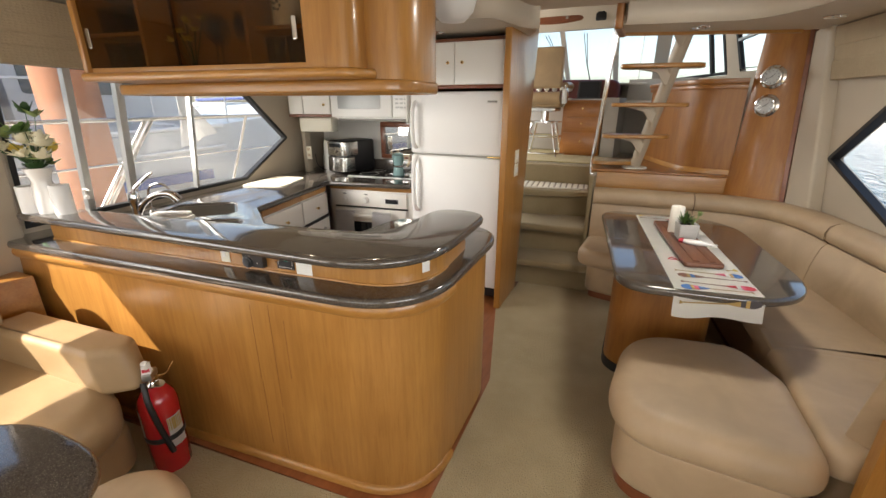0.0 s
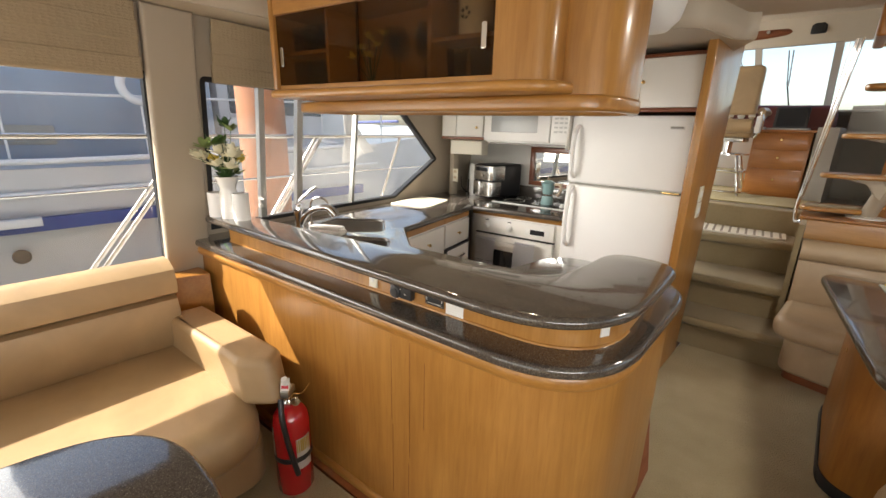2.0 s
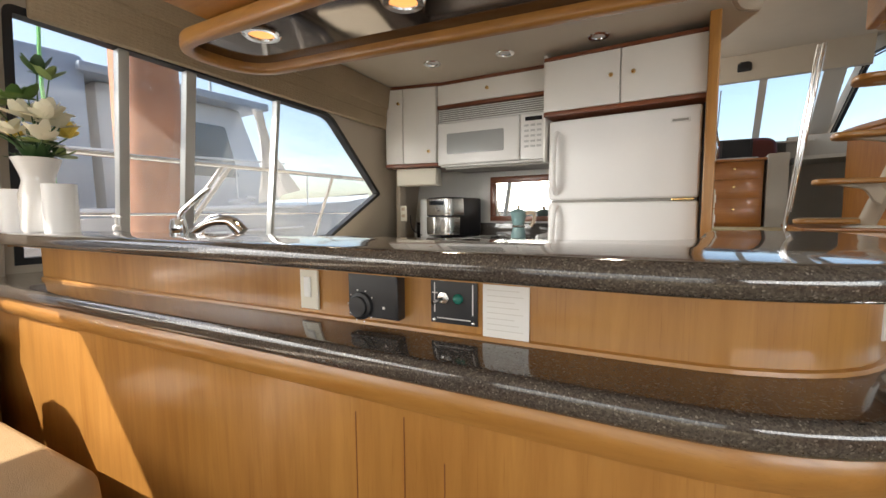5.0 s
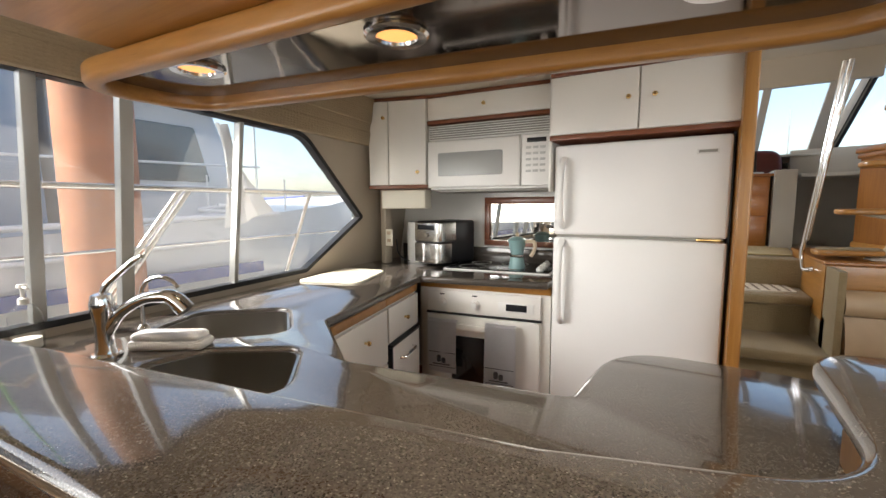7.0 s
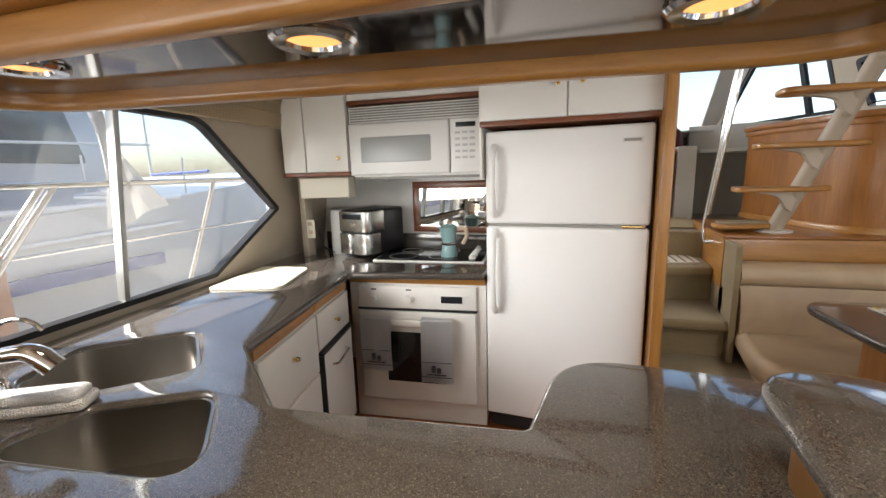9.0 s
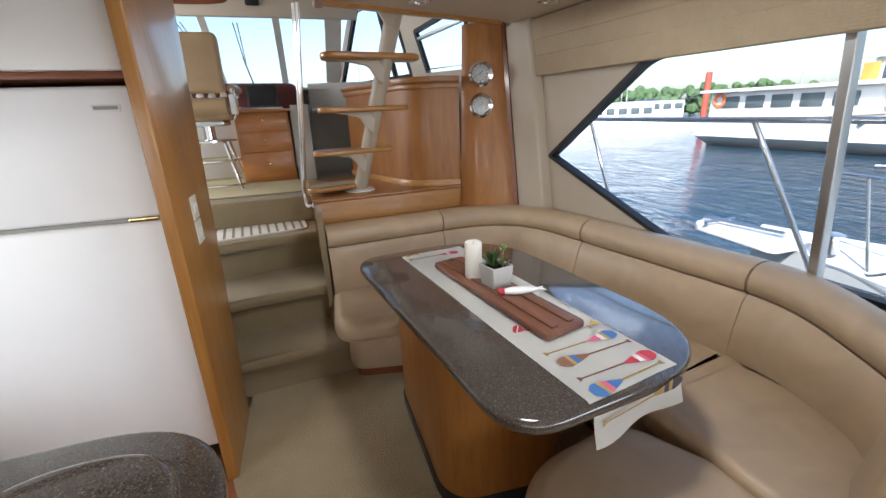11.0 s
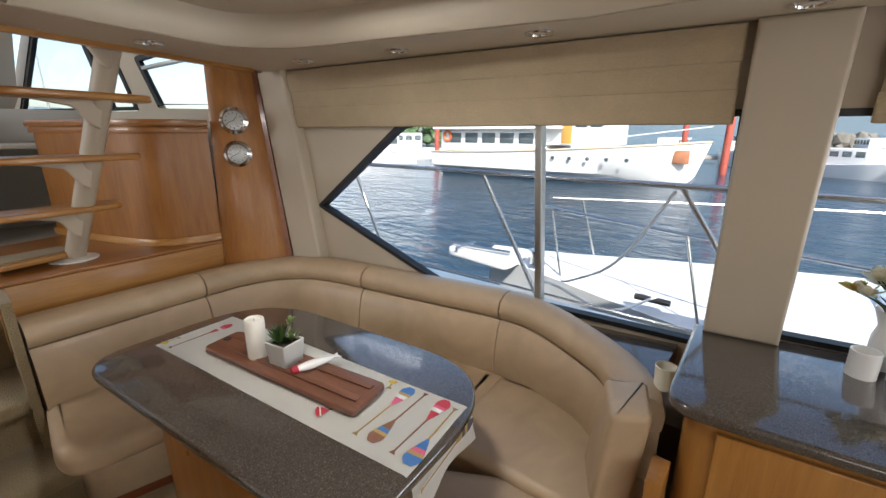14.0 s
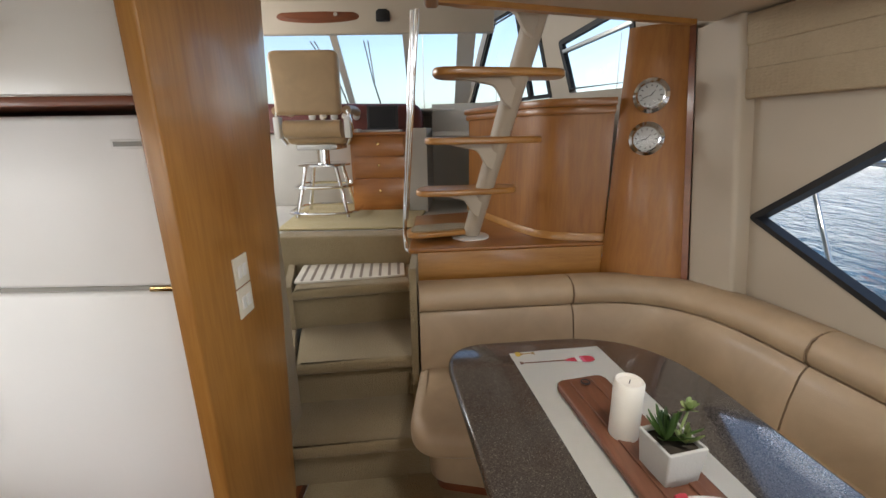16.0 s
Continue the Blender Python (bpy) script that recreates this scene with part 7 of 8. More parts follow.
hs_a = rounded([(4.40, 1.69, 0.02), (4.94, 1.705, 0.02), (5.0, 2.03, 0.03), (4.40, 2.12, 0.03)])
hs_b = rounded([(5.13, 1.69, 0.02), (6.42, 1.69, 0.02), (5.78, 2.33, 0.05), (5.20, 2.36, 0.03)])
solid("wall_helm_starboard", warp(slab([(3.70, HELM - 0.2), (6.6, HELM - 0.2), (6.6, 1.66), (5.75, 2.46), (3.70, 2.46)], 0, 0.04, 0.0, (hs_a, hs_b)), lambda a, b, c: (hx(a, b) + c, a, b)), HEADLINER, "cream starboard side of the helm deck", "wall", kind="structure")
for nm, rg in (("window_5", hs_a), ("window_6", hs_b)):
    w_ = thing(nm, (hx(rg[0][0], rg[0][1]), rg[0][0], rg[0][1]), "helm side window with a black frame", "window", kind="structure")
    part("window_frame", warp(slab(rg, -0.008, 0.02, 0.0, (inset(rg, 0.03),)), lambda a, b, c: (hx(a, b) + c, a, b)), RUBBER, w_, "black window frame")
    g = part("pane", warp(slab(inset(rg, 0.012), 0.006, 0.009), lambda a, b, c: (hx(a, b) + c, a, b)), GLASS, w_)
    g.visible_shadow = False
    bar = [(5.36, 1.70), (5.40, 1.70), (5.43, 2.33), (5.39, 2.33)] if nm == "window_6" else [(4.41, 2.0), (4.96, 1.95), (4.96, 1.972), (4.41, 2.022)]
    part("mullion", warp(slab(bar, -0.012, 0.016, 0.002), lambda a, b, c: (hx(a, b) + c, a, b)), RUBBER if nm == "window_6" else ALU, w_, "slim window bar")


# ---- blinds ----
def roman_blind(name, put, y0, y1, z0, z1, inward, folds=4):
    b = thing(name, put(slab([(y0, z1), (y0 + 0.01, z1), (y0, z1 + 0.01)], 0, 0.01)).verts[:][0].co, "raised beige roman blind in soft folds", "blind", "window blinds")
    h = (z1 - z0) / folds
    for k in range(folds):
        za, zb = z0 + k * h, z0 + (k + 1) * h
        wob = 0.004 * (k % 2)
        bm = slab(rounded([(y0 + wob, za - 0.014, 0.008), (y1 - wob, za - 0.014, 0.008), (y1 - wob, zb), (y0 + wob, zb)], 4), -inward - 0.030 + 0.006 * (k % 2), -inward - 0.006 * k, 0.007)
        part("fold", put(bm), BLIND, b)
    return b


roman_blind("roman_blind", on_port, -1.95, 0.885, 1.60, CEIL - 0.005, 0.02)
roman_blind("roman_blind", on_port, 1.17, 3.10, 1.61, CEIL - 0.005, 0.012, 4)
roman_blind("roman_blind", on_star, 1.640, 3.715, 1.585, CEIL - 0.005, 0.012, 3)
roman_blind("roman_blind", on_star, -1.95, 1.315, 1.585, CEIL - 0.005, 0.012, 4)
dm = thing("ceiling_dome", (-0.06, 2.32, 1.9), "white domed fitting hanging at the galley ceiling's edge", "lamp")
part("dome", lathe([(0.0, -0.085), (0.06, -0.075), (0.10, -0.035), (0.115, 0.02), (0.115, 0.09), (0.0, 0.09)], -0.075, 2.32, CEIL + 0.02, 28), PLASTIC_W, dm)
hl = thing("hatch_ring", (1.1, 2.55, CEIL + 0.11), "round white ceiling light in the coffer, with a glow added", "ceiling light")
part("ring", lathe([(0.14, 0.0), (0.145, -0.012), (0.19, -0.014), (0.20, 0.0)], 1.12, 2.45, CEIL + 0.11, 40), PLASTIC_W, hl)
part("diffuser", lathe([(0.0, -0.006), (0.14, -0.004), (0.14, 0.0)], 1.12, 2.45, CEIL + 0.11, 32), DOME_GLOW, hl)
# fill lamp added under the fitting to light table and seats
dome_data = bpy.data.lights.new("coffer_light", "AREA")
dome_data.shape, dome_data.size, dome_data.energy, dome_data.color = "DISK", 0.26, 5.0, (1.0, 0.97, 0.92)
new("coffer_light", dome_data).matrix_world = look((1.12, 2.45, CEIL + 0.09), (1.12, 2.4501, 0.0))
sw = thing("wall_switches", (0.15, 2.93, 1.1), "two stacked cream switch plates on the wooden partition", "switch")
m_sw, _ = face_frame((0.046, 3.13), (0.046, 3.23))
for z in (1.042, 0.948):
    p_ = part("plate", plate_on(m_sw, 0.0, z, 0.085, z + 0.088, 0.001, 0.007, 0.002), CREAM, sw)
    for u in (0.016, 0.045):
        part("rocker", plate_on(m_sw, u, z + 0.026, u + 0.020, z + 0.062, 0.007, 0.011, 0.001), PLASTIC_W, p_)


# ---- own side decks and rails ----
def deck_rail(name, put, y0, y1, top, mid, posts, label):
    r = thing(name, put(y0, top - 0.8), label, "rail")
    ys = [y0 + (y1 - y0) * k / 16 for k in range(17)]
    part("top_rail", tube([put(y, top) for y in ys], 0.016, 10), STEEL, r)
    part("middle_rail", tube([put(y, mid) for y in ys], 0.008, 8), STEEL, r)
    for ya, yb in posts:
        part("stanchion", tube([put(ya, 0.50), put(yb, top)], 0.014, 10), STEEL, r)
    return r


deck_rail("port_rail", lambda y, z: (-2.50 - 0.05 * (y - 1.5), y, z), -2.5, 5.0, 1.33, 1.03, ((0.62, 1.28), (1.62, 2.24), (2.80, 3.18), (3.9, 4.2), (-0.8, -0.2), (0.68, 1.34), (1.67, 2.29)), "white-lit stainless rail along the port side deck")
deck_rail("starboard_rail", lambda y, z: (2.80 - 0.02 * (y - 2.0), y, z), -2.5, 6.0, 1.29, 0.55, ((2.60, 3.06), (1.35, 1.875), (4.0, 4.4), (0.1, 0.6), (-1.2, -0.7)), "stainless rail along the starboard side deck")
solid("side_deck_port", slab([(-2.62, -3.0), (-1.85, -3.0), (-2.05, 3.0), (-2.15, 4.2), (-2.2, 7.0), (-2.7, 7.0)], 0.40, 0.50, 0.02), GELCOAT, "white moulded port side deck", "deck", kind="structure")
solid("side_deck_starboard", slab([(2.35, -3.0), (2.90, -3.0), (2.86, 3.0), (2.70, 7.0), (1.75, 7.0), (2.05, 3.6)], 0.40, 0.50, 0.02), GELCOAT, "white moulded starboard side deck", "deck", kind="structure")
solid("hull_own", slab([(-2.6, -3.0), (2.88, -3.0), (2.7, 7.0), (-2.7, 7.0)], -1.2, -0.06), GELCOAT, "white hull below the cabin", "hull", kind="structure")
# port edge forward of y 1.0 is widened, unseen, to block sun on the oven
solid("roof", slab([(-2.0, -2.7), (2.6, -2.7), (2.1, 3.02), (-2.42, 3.02), (-2.42, 1.0), (-2.1, 0.8)], 2.06, 2.12), GELCOAT, "white cabin roof, its unseen port edge widened to shade the oven", "roof", kind="structure")
solid("helm_roof", slab([(-2.42, 2.98), (2.1, 2.98), (1.6, 5.8), (-2.2, 5.8)], 2.49, 2.54), GELCOAT, "white helm roof", "roof", kind="structure")
cloth = thing("hanging_canvas", (-2.6, 2.6, 1.4), "white canvas sheet hanging from the rail", "canvas")
bm = bmesh.new()
rows = []
for i in range(9):
    t = i / 8
    rows.append([bm.verts.new((-2.56 + 0.03 * math.sin(9 * s + 5 * t), 2.50 + 0.16 * t + (s - 0.5) * (0.07 + 0.24 * t ** 2), 1.72 - 0.62 * t + 0.10 * s * t)) for s in [k / 8 for k in range(9)]])
for a, b in zip(rows, rows[1:]):
    for k in range(8):
        bm.faces.new((a[k], a[k + 1], b[k + 1], b[k]))
bmesh.ops.solidify(bm, geom=list(bm.faces), thickness=0.004)
part("sheet", bm, CLOTH_W, cloth)
gl = thing("green_line", (-2.7, 1.55, 0.5), "bright green mooring line hanging outside the window", "rope")
part("line", tube([(-2.9, 1.52 + 0.01 * math.sin(k), 2.6 - 0.18 * k) for k in range(22)], 0.009, 6), ROPE_G, gl)

# ---- water ----
solid("water", slab([(-2500, -2500), (2500, -2500), (2500, 2500), (-2500, 2500)], -1.3, -1.05), SEA, "blue rippled harbour water", "water", kind="structure")


def pile(x, y, r, top, mat, label, name="piling"):
    p = thing(name, (x, y, -1.2), label, "piling", "pilings")
    part("shaft", lathe([(r, 0.0), (r, top + 1.2 - 0.05), (r * 0.9, top + 1.2), (0.0, top + 1.22)], x, y, -1.2, 24), mat, p)
    return p


pile(-3.45, 2.22, 0.21, 3.6, RUST, "rusty brown steel mooring pile beside the boat")


# ---- neighbour on the port side ----
def loft(rows):
    """A skin over rows of points, with closed ends."""
    bm = bmesh.new()
    g = [[bm.verts.new(p) for p in r] for r in rows]
    for a, b in zip(g, g[1:]):
        for k in range(len(a) - 1):
            bm.faces.new((a[k], a[k + 1], b[k + 1], b[k]))
    for r in (g[0], g[-1]):
        if len({tuple(v.co) for v in r}) > 2:
            bm.faces.new(r)
    bmesh.ops.recalc_face_normals(bm, faces=bm.faces)
    return bm


def cabin(parent, x0, x1, y0, y1, z0, z1, mat, slope=0.0):
    return part("deckhouse", warp(box(0, 0, 0, 1, 1, 1, 0.03, 2), lambda a, b, c: (x0 + (x1 - x0) * a + (0.10 * c if a > 0.5 else 0) * -1, y0 + (y1 - y0) * b - slope * c * (b > 0.5), z0 + (z1 - z0) * c)), mat, parent)


def port_neighbour():
    n = thing("grey_motor_vessel", (-6.2, 1.0, -1.05), "grey steel motor vessel moored close alongside to port", "boat")
    rows = []
    for k in range(13):
        y = -9 + 18 * k / 12
        w = 2.6 * (1 - max(0.0, (y - 4.5) / 4.5) ** 2)
        sh = 0.95 + 0.05 * max(0.0, y - 1) ** 1.5 * 0.5
        cx = -7.6
        rows.append([(cx - w, y, sh), (cx - w * 0.9, y, -0.2), (cx, y, -1.6), (cx + w * 0.93, y, -0.2), (cx + w, y, sh), (cx, y, sh + 0.03)])
    part("hull", loft([r + r[:1] for r in rows]), HULLGREY, n, smooth=50)
    for z, r, mat in ((1.02, 0.03, GELCOAT), (0.72, 0.022, GELCOAT)):
        part("rubbing_strake", tube([(-7.6 + 2.6 * (1 - max(0.0, (y - 4.5) / 4.5) ** 2) + 0.01, y, z + 0.03 * max(0.0, y - 1)) for y in [-8 + 0.8 * k for k in range(17)]], r, 8), mat, n)
    part("blue_stripe", loft([[(-4.975, -8, 0.30), (-4.975, -8, 0.43), (-5.05, -8, 0.43), (-5.05, -8, 0.30)], [(-4.975, 4.5, 0.38), (-4.975, 4.5, 0.51), (-5.05, 4.5, 0.51), (-5.05, 4.5, 0.38)]]), STRIPE, n, "blue painted band")
    cabin(n, -9.5, -5.75, -7.5, -0.1, 0.95, 2.3, GELCOAT)
    for y in (-2.6, -1.9, -1.2):
        part("cabin_window", box(-5.86, y - 0.25, 1.45, -5.80, y + 0.25, 2.0, 0.03), SHADEGLASS, n)
    cabin(n, -9.4, -5.6, 0.0, 2.6, 0.95, 2.75, HULLBLUE)
    part("vent_grille", box(-5.64, 0.45, 1.15, -5.60, 0.95, 1.35, 0.01), GREYWALL, n)
    ph = cabin(n, -9.2, -5.75, 2.7, 5.0, 0.95, 2.55, HULLGREY, 0.55)
    part("pilothouse_roof", box(-9.4, 2.5, 2.55, -5.6, 4.75, 2.66, 0.03), HULLBLUE, n)
    for y0, y1, sl in ((2.85, 3.2, 0.0), (3.4, 4.15, 0.18)):
        w = part("pilothouse_window", warp(slab(rounded([(y0, 1.55, 0.05), (y1 + sl, 1.55, 0.05), (y1, 2.25, 0.05), (y0, 2.25, 0.05)]), 0, 0.03, 0.008), lambda a, b, c: (-5.80 + 0.0 + c, a, b)), SHADEGLASS, n)
    part("rail", tube([(-5.3, -8 + 0.75 * k, 1.62 + 0.02 * max(0, k - 10)) for k in range(18)], 0.014, 8), GELCOAT, n)
    for k in range(12):
        y = -7.5 + 1.15 * k
        part("stanchion", tube([(-5.3, y, 1.0), (-5.3, y, 1.62)], 0.011, 8), GELCOAT, n)
    part("port_hole", moved(lathe([(0.07, 0), (0.07, 0.02), (0.05, 0.03), (0, 0.02)], 0, 0, 0, 20), pose(-5.04, 0.45, 0.12, 0, 90, 0)), BLACK, n)
    part("fender_fitting", box(-5.02, 0.1, 0.42, -4.90, 0.65, 0.50, 0.01), GELCOAT, n)
    ringp = [(-5.25, 1.70 + 0.175 * math.cos(a), 1.80 + 0.175 * math.sin(a)) for a in [2 * math.pi * k / 24 for k in range(24)]]
    lr = thing("life_ring", (-5.25, 1.55, 1.5), "white life ring hung on the neighbouring vessel", "life ring")
    part("ring", tube(ringp, 0.045, 10, closed=True), GELCOAT, lr)
    part("mast", tube([(-7.0, 3.4, 2.6), (-7.0, 3.3, 6.5)], 0.04, 8), GELCOAT, n)
    part("anchor_rope", tube([(-5.2 + 0.10 * math.cos(k * 0.8), 4.0 + 0.18 * math.sin(k * 0.8), 1.25 - 0.01 * k) for k in range(24)], 0.02, 6), CLOTH_W, n)


port_neighbour()


def simple_boat(x, y, length, heading, mat, house, label, name="moored_boat", mast=0.0):
    """A small moored boat: flared hull, deckhouse with windows, rails."""
    b = thing(name, (x, y, -1.05), label, "boat", "moored boats")
    m = pose(x, y, -1.05, 0, 0, heading)
    w = length * 0.15
    rows = []
    for k in range(11):
        t = k / 10
        bw = w * (1 - max(0, (t - 0.45) / 0.55) ** 2.2) + 0.02
        sh = length * (0.085 + 0.06 * t * t)
        yy = (t - 0.5) * length
        rows.append([m @ Vector(p) for p in ((-bw, yy, sh), (-bw * 0.85, yy, 0.0), (0, yy, -0.4), (bw * 0.85, yy, 0.0), (bw, yy, sh), (0, yy, sh + 0.04), (-bw, yy, sh))])
    part("hull", loft(rows), mat, b, smooth=50)
    zz = length * 0.095
    for y0, y1, hh, ww in house:
        part("deckhouse", moved(box(-w * ww, y0 * length, zz, w * ww, y1 * length, zz + hh * length, 0.06, 2), m), GELCOAT, b)
        nwin = max(2, int((y1 - y0) * 12))
        for k in range(nwin):
            u0 = (y0 + (y1 - y0) * (k + 0.15) / nwin) * length
            u1 = (y0 + (y1 - y0) * (k + 0.85) / nwin) * length
            for s in (-1, 1):
                part("cabin_window", moved(box(s * w * ww - 0.02, u0, zz + hh * length * 0.5, s * w * ww + 0.02, u1, zz + hh * length * 0.85, 0.01), m), SHADEGLASS, b)
    if mast:
        part("mast", tube([m @ Vector((0, 0.05 * length, zz)), m @ Vector((0, 0.05 * length, mast))], [0.09, 0.05], 8), ALU, b)
        part("boom", tube([m @ Vector((0, 0.05 * length, zz + 1.6)), m @ Vector((0, -0.35 * length, zz + 1.7))], 0.09, 8), STRIPE, b)
    return b


# ---- starboard outlook ----
def big_yacht():
    x0 = 22.0
    b = thing("classic_motor_yacht", (x0 + 2, 12.5, -1.05), "large white classic motor yacht moored across the water", "boat")
    rows = []
    for k in range(17):
        t = k / 16
        y = 20.6 - 15.3 * t
        bw = 2.3 * (1 - max(0, (t - 0.5) / 0.5) ** 2.4) + 0.03
        sh = 0.35 + 0.78 * t ** 1.6
        rows.append([(x0 + 2.3 - bw, y - 0.5 * t, sh), (x0 + 2.3 - bw * 0.93, y, -0.5), (x0 + 2.3, y + 0.9 * t, -1.6), (x0 + 2.3 + bw * 0.93, y, -0.5), (x0 + 2.3 + bw, y - 0.5 * t, sh), (x0 + 2.3, y - 0.5 * t, sh + 0.05), (x0 + 2.3 - bw, y - 0.5 * t, sh)])
    part("hull", loft(rows), GELCOAT, b, smooth=50)
    part("bulwark_cap", tube([(x0 + 2.3 - (2.3 * (1 - max(0, (t - 0.5) / 0.5) ** 2.4) + 0.03), 20.6 - 15.3 * t - 0.5 * t, 0.37 + 0.78 * t ** 1.6) for t in [k / 16 for k in range(17)]], 0.05, 8), BEIGE_H, b)
    for nm, q, mat in (("main_deckhouse", (x0 + 0.55, 12.6, 0.45, x0 + 4.2, 20.2, 1.75), GELCOAT), ("boat_deck", (x0 + 0.1, 11.6, 1.75, x0 + 4.6, 20.6, 1.92), GELCOAT), ("pilothouse", (x0 + 0.7, 9.2, 0.9, x0 + 4.0, 13.2, 2.75), GELCOAT), ("pilothouse_roof", (x0 + 0.5, 8.9, 2.75, x0 + 4.2, 13.6, 2.90), GELCOAT), ("flybridge", (x0 + 0.9, 10.2, 2.90, x0 + 3.8, 13.0, 3.5), GELCOAT)):
        part(nm, box(*q, 0.06), mat, b)
    for y in (13.3, 14.6, 15.9, 17.2, 18.5):
        part("cabin_window", box(x0 + 0.50, y, 0.95, x0 + 0.58, y + 0.95, 1.55, 0.03), SHADEGLASS, b)
    for y, mat in ((9.5, SHADEGLASS), (10.3, SHADEGLASS), (12.2, SHADEGLASS)):
        part("pilothouse_window", box(x0 + 0.65, y, 1.85, x0 + 0.73, y + 0.62, 2.5, 0.03), mat, b)
    for y in (11.1, 12.95):
        part("wooden_door", box(x0 + 0.62, y, 1.0, x0 + 0.72, y + 0.55, 2.6, 0.02), CABINYEL, b, "varnished yellow cabin door")
    part("anchor_plate", box(x0 + 1.50, 5.55, 0.1, x0 + 1.70, 6.25, 0.75, 0.05), RUST, b, "rusty anchor plate")
    for k in range(6):
        part("port_hole", moved(lathe([(0.1, 0), (0.1, 0.05), (0, 0.05)], 0, 0, 0, 14), pose(x0 + 0.02 + 0.09 * max(0, 3 - k) ** 1.5 * 0.5, 8.0 + 0.95 * k, 0.25, 0, -90, 0)), SHADEGLASS, b)
    part("life_ring", tube([(x0 + 0.5, 19.6 + 0.3 * math.cos(a), 1.35 + 0.3 * math.sin(a)) for a in [2 * math.pi * k / 18 for k in range(18)]], 0.08, 8, closed=True), plain("orange_ring", (0.55, 0.14, 0.04), 0.6), b)
    part("mast", tube([(x0 + 2.3, 11.0, 3.5), (x0 + 2.3, 11.3, 6.5)], 0.06, 8), GELCOAT, b)
    part("deck_rail", tube([(x0 + 0.6 + 0.12 * k, 8.6 - 0.55 * k, 1.35 + 0.07 * k) for k in range(8)], 0.025, 6), GELCOAT, b)
    return b


big_yacht()


def near_bow():
    b = thing("white_motorboat", (4.4, 1.0, -1.05), "white motorboat bow moored alongside to starboard", "boat")
    rows = []
    for k in range(15):
        t = k / 14
        y = -7.0 + 11.0 * t
        cx = 4.75 - 0.55 * max(0, t - 0.3) ** 1.5
        bw = 1.75 * (1 - max(0, (t - 0.35) / 0.65) ** 1.9) + 0.10
        rows.append([(cx - bw, y, 0.22), (cx - bw * 0.75, y, -0.7), (cx, y, -1.5), (cx + bw * 0.75, y, -0.7), (cx + bw, y, 0.22), (cx + bw * 0.5, y, 0.27), (cx, y, 0.29), (cx - bw * 0.5, y, 0.27), (cx - bw, y, 0.22)])
    part("hull", loft(rows), GELCOAT, b, smooth=50)
    part("pulpit_platform", slab(rounded([(3.85, 3.5, 0.1), (4.35, 3.5, 0.1), (4.20, 4.35, 0.15), (3.95, 4.35, 0.15)]), 0.22, 0.30, 0.02), GELCOAT, b)
    part("anchor", joined(tube([(4.05, 4.3, 0.33), (4.10, 3.6, 0.34)], 0.022, 8), tube([(3.90, 4.15, 0.33), (4.25, 4.15, 0.33)], 0.02, 8)), STEEL, b)
    part("windlass", lathe([(0.07, 0), (0.06, 0.10), (0.08, 0.14), (0.0, 0.15)], 4.12, 3.3, 0.28, 16), STEEL, b)

    def edge(t, side):
        y = -7.0 + 11.0 * t
        cx = 4.75 - 0.55 * max(0, t - 0.3) ** 1.5
        bw = 1.75 * (1 - max(0, (t - 0.35) / 0.65) ** 1.9) + 0.10
        return cx + side * (bw - 0.1), y
    for side in (-1, 1):
        part("bow_rail", tube([(*edge(0.45 + 0.5 * k / 12, side), 0.86) for k in range(13)], 0.013, 8), STEEL, b)
        for k in range(5):
            t = 0.47 + 0.11 * k
            part("rail_post", tube([(*edge(t, side), 0.22), (*edge(t + 0.015, side), 0.86)], 0.011, 8), STEEL, b)
    part("deck_hatch", slab(rounded([(4.6, 0.2, 0.05), (5.2, 0.2, 0.05), (5.2, 0.8, 0.05), (4.6, 0.8, 0.05)]), 0.285, 0.33, 0.01), plain("blue_hatch_glass", (0.30, 0.37, 0.46), 0.15), b, "tinted deck hatch")
    part("cleat", tube([(3.72, 2.0, 0.33), (3.72, 2.25, 0.33)], 0.025, 8), BLACK, b)
    part("mooring_line", tube(bend([(3.72, 2.1, 0.36), (3.3, 2.3, 0.30), (3.0, 2.6, 0.55), (2.80, 2.62, 0.62)], 0.2), 0.010, 6), CLOTH_W, b)
    part("dock_line", tube(bend([(2.80, 1.9, 1.26), (3.0, 2.2, 0.75), (3.4, 2.7, 0.42), (3.8, 2.9, 0.30)], 0.3), 0.009, 6), CLOTH_W, b)
    return b


near_bow()
rng = random.Random(21)
simple_boat(30, 34, 12, 70, GELCOAT, ((-0.3, 0.2, 0.12, 0.7),), "white fishing boat moored beyond the water")
simple_boat(24, 31, 10, 60, GELCOAT, ((-0.35, 0.1, 0.14, 0.7),), "white fishing boat with a low house")
for k, (x, y, ln, hd, mast) in enumerate(((38, 44, 10, 20, 13), (48, 30, 9, 80, 0), (52, 22, 11, 75, 12), (50, 12, 10, 85, 0), (46, 6, 9, 95, 11), (55, 2, 10, 100, 0), (58, 38, 12, 60, 14), (30, 46, 9, 30, 12), (44, 52, 11, 10, 15), (60, -4, 10, 100, 0), (20, 48, 9, 40, 12), (8, 52, 9, 60, 11), (0, 48, 10, 100, 12), (36, -1, 8, 140, 0))):
    simple_boat(x, y, ln, hd, GELCOAT, ((-0.3, 0.15, 0.12, 0.65),), "white moored sailing boat with a tall mast" if mast else "white moored cabin cruiser", mast=mast)
for x, y in ((33, 5.2), (40, 9), (36, 1.5), (42, 20), (30, 27), (48, 3)):
    pile(x, y, 0.22, 3.4, REDPILE, "tall red steel mooring pile in the marina")
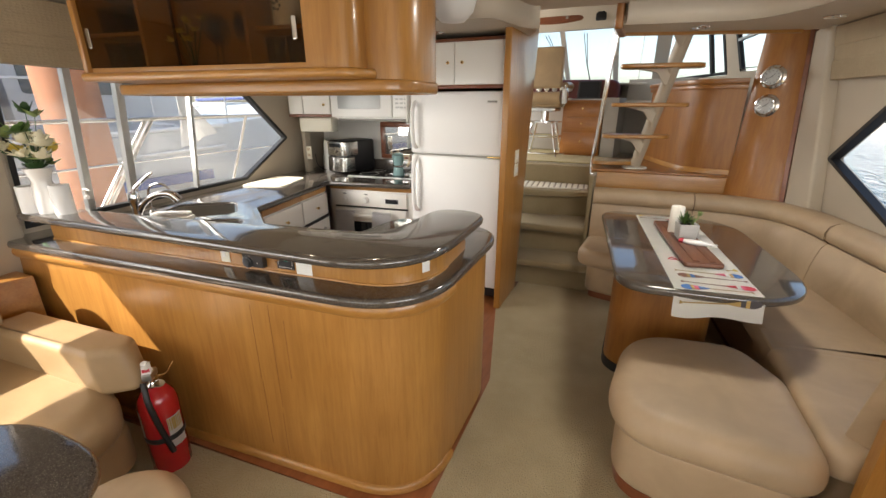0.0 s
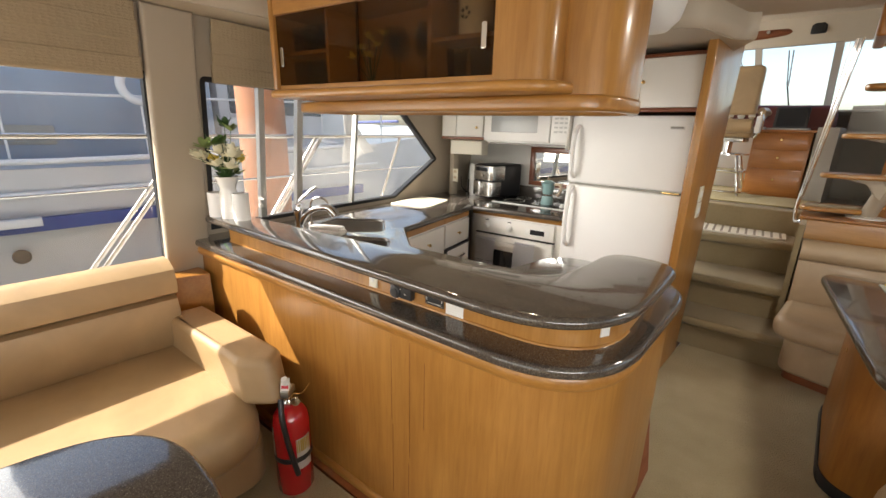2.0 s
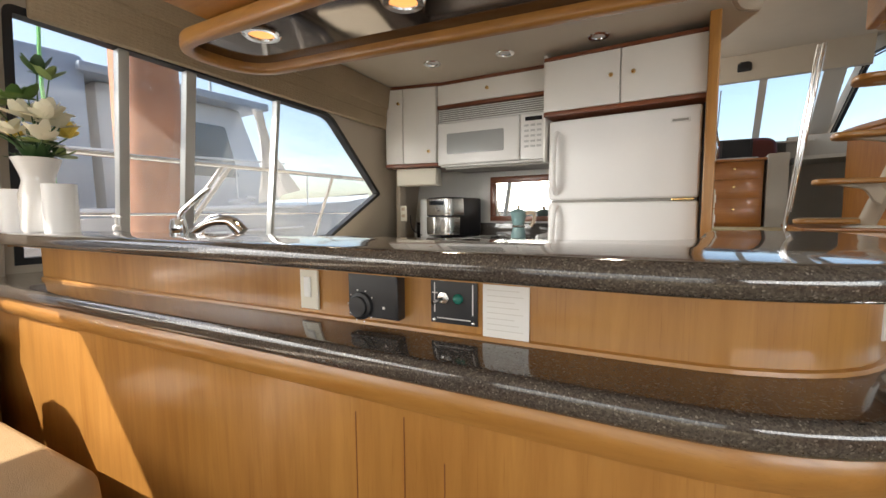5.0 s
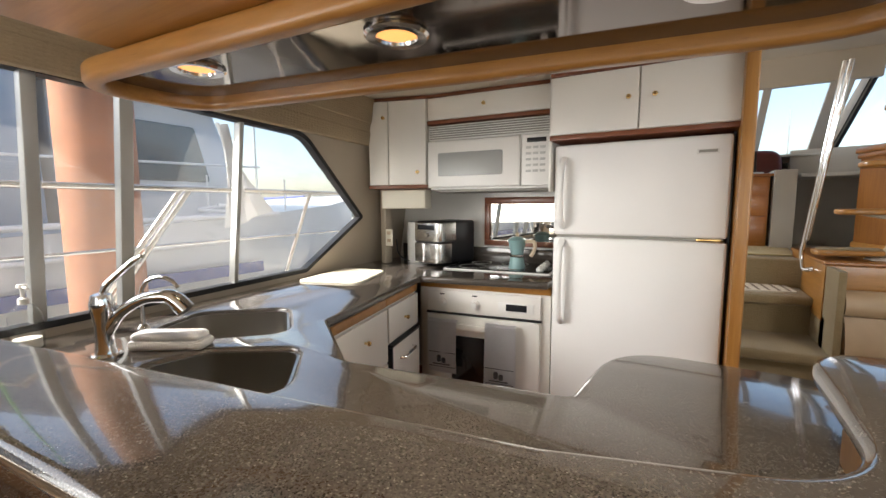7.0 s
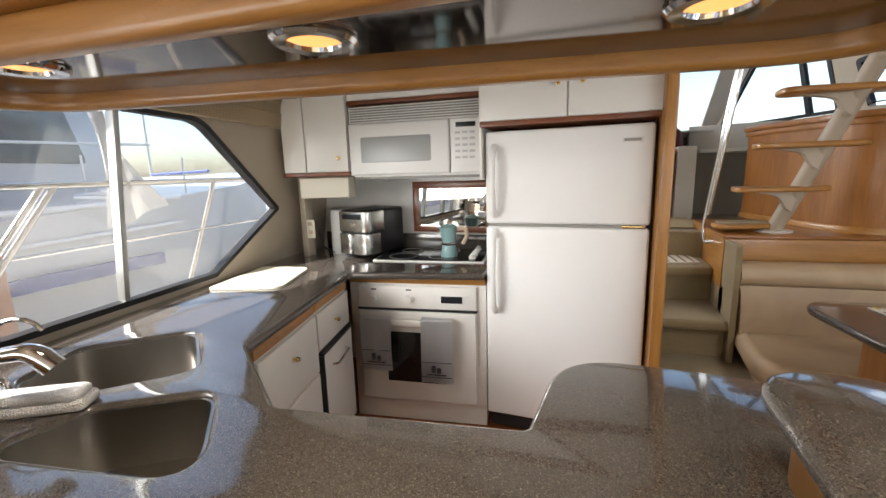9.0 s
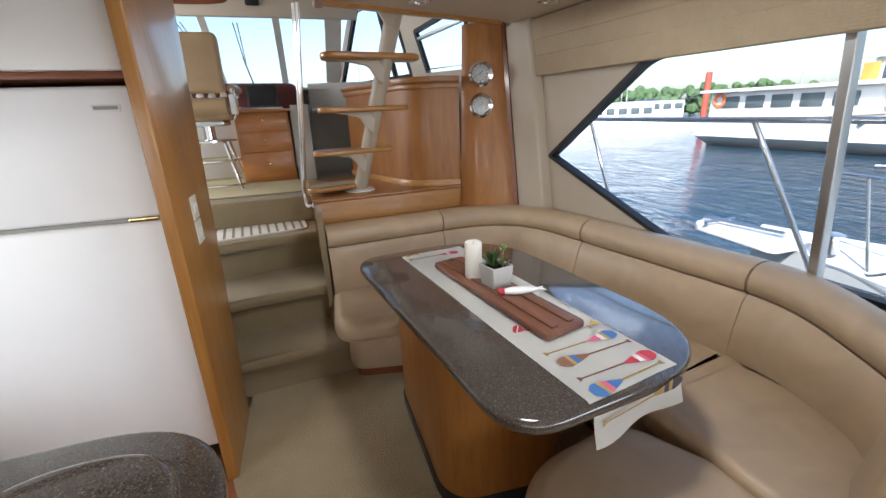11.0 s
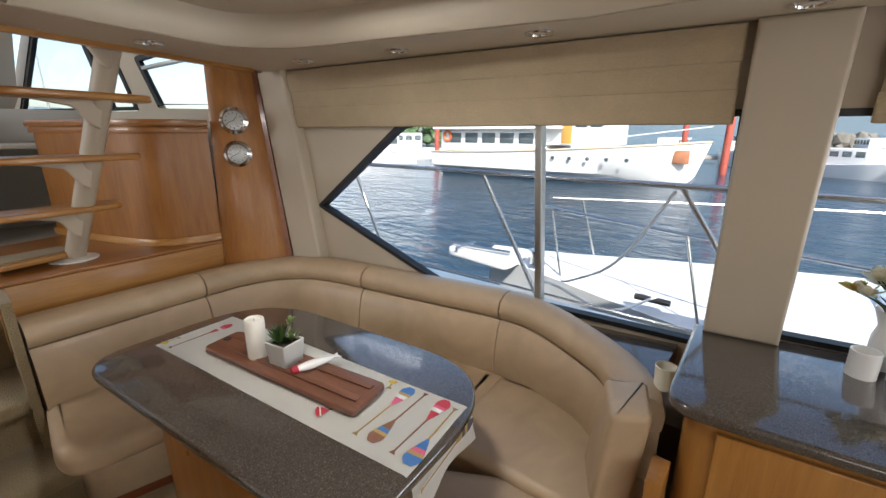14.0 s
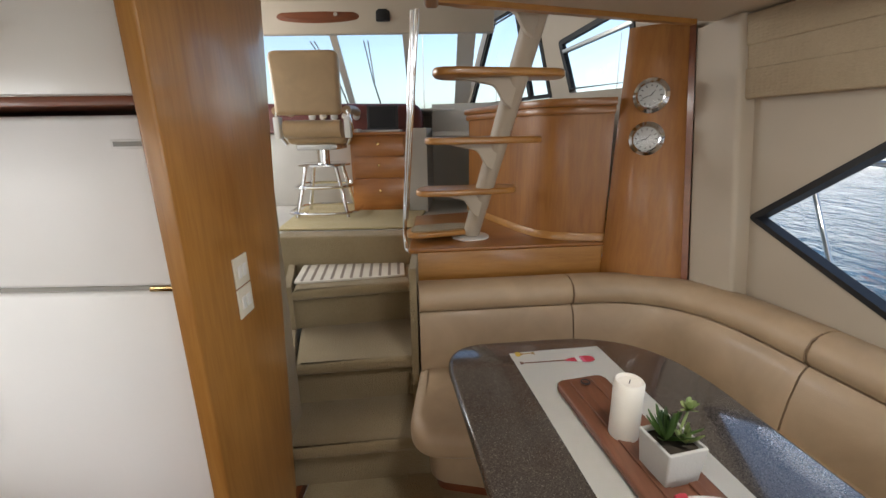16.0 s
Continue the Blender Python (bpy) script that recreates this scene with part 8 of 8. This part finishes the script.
for k, (x, y, ln, hd, mast) in enumerate(((-14, 17, 11, 100, 12), (-20, 12, 10, 80, 13), (-12, 24, 10, 60, 12), (-26, 20, 12, 90, 14), (-18, 30, 10, 100, 11))):
    simple_boat(x, y, ln, hd, HULLBLUE if k % 2 == 0 else GELCOAT, ((-0.3, 0.15, 0.12, 0.65),), "slate-blue moored sailing boat" if k % 2 == 0 else "white moored sailing boat with a tall mast", mast=mast)
dk = thing("floating_dock", (-12, 14, -0.9), "weathered floating dock with low posts", "dock")
part("deck", box(-40, 13.4, -0.75, -8, 15.0, -0.45, 0.03), DOCKWOOD, dk)
for k in range(9):
    part("post", tube([(-9 - 3.4 * k, 13.5, -1.2), (-9 - 3.4 * k, 13.5, 0.6)], 0.12, 10), DOCKWOOD, dk)
dk = thing("marina_dock", (40, 30, -0.9), "long weathered marina dock across the water", "dock")
part("deck", moved(box(-30, -1, 0.3, 40, 1, 0.6, 0.03), pose(46, 18, -1.05, 0, 0, 92)), DOCKWOOD, dk)

# far shore: breakwater, trees and haze-tinted hills
rng = random.Random(4)
bm = bmesh.new()
for k in range(340):
    t = rng.random()
    c = Vector((66 + 10 * t, -60 + 70 * t, -1.0)) + Vector((rng.uniform(-3, 3), rng.uniform(-3, 3), rng.uniform(0, 1.9)))
    g = bmesh.ops.create_icosphere(bm, subdivisions=1, radius=rng.uniform(0.5, 1.2), matrix=Matrix.Translation(c) @ Euler((rng.random() * 3, rng.random() * 3, 0)).to_matrix().to_4x4() @ Matrix.Diagonal((1.3, 1, 0.7, 1)))
solid("breakwater", bm, ROCK, "grey rock breakwater along the harbour", "breakwater", kind="stuff", smooth=0)
bm = bmesh.new()
for k in range(420):
    t = rng.random()
    c = Vector((40 + 50 * t, 90 - 30 * t, -0.5)) + Vector((rng.uniform(-4, 4), rng.uniform(-4, 4), rng.uniform(0, 4.5)))
    bmesh.ops.create_icosphere(bm, subdivisions=1, radius=rng.uniform(0.5, 1.3), matrix=Matrix.Translation(c) @ Euler((rng.random() * 3, rng.random() * 3, 0)).to_matrix().to_4x4())
solid("shore_trees", bm, FOLIAGE, "distant green trees along the shore", "trees", kind="stuff", smooth=0)


def ridge(name, x0, y0, x1, y1, high, seed, mat, label):
    r = random.Random(seed)
    n = 40
    pts = [Vector((x0, y0)).lerp(Vector((x1, y1)), k / n) for k in range(n + 1)]
    hs = [high * (0.45 + 0.35 * math.sin(k * 0.21 + seed) + 0.15 * math.sin(k * 0.63) + 0.08 * r.random()) * min(1, k / 4, (n - k) / 4) for k in range(n + 1)]
    d = Vector((y1 - y0, x0 - x1)).normalized() * 60
    solid(name, loft([[(p.x - d.x, p.y - d.y, -1.2), (p.x, p.y, max(0.1, h)), (p.x + d.x, p.y + d.y, -1.2)] for p, h in zip(pts, hs)]), mat, label, "hills", kind="structure")


ridge("backdrop", 900, -900, 1100, 500, 46, 2, HILL, "low wooded hills beyond the harbour, tinted blue for haze")
ridge("backdrop", 500, 900, -700, 900, 40, 5, HILL, "low wooded hills ahead, tinted blue for haze")
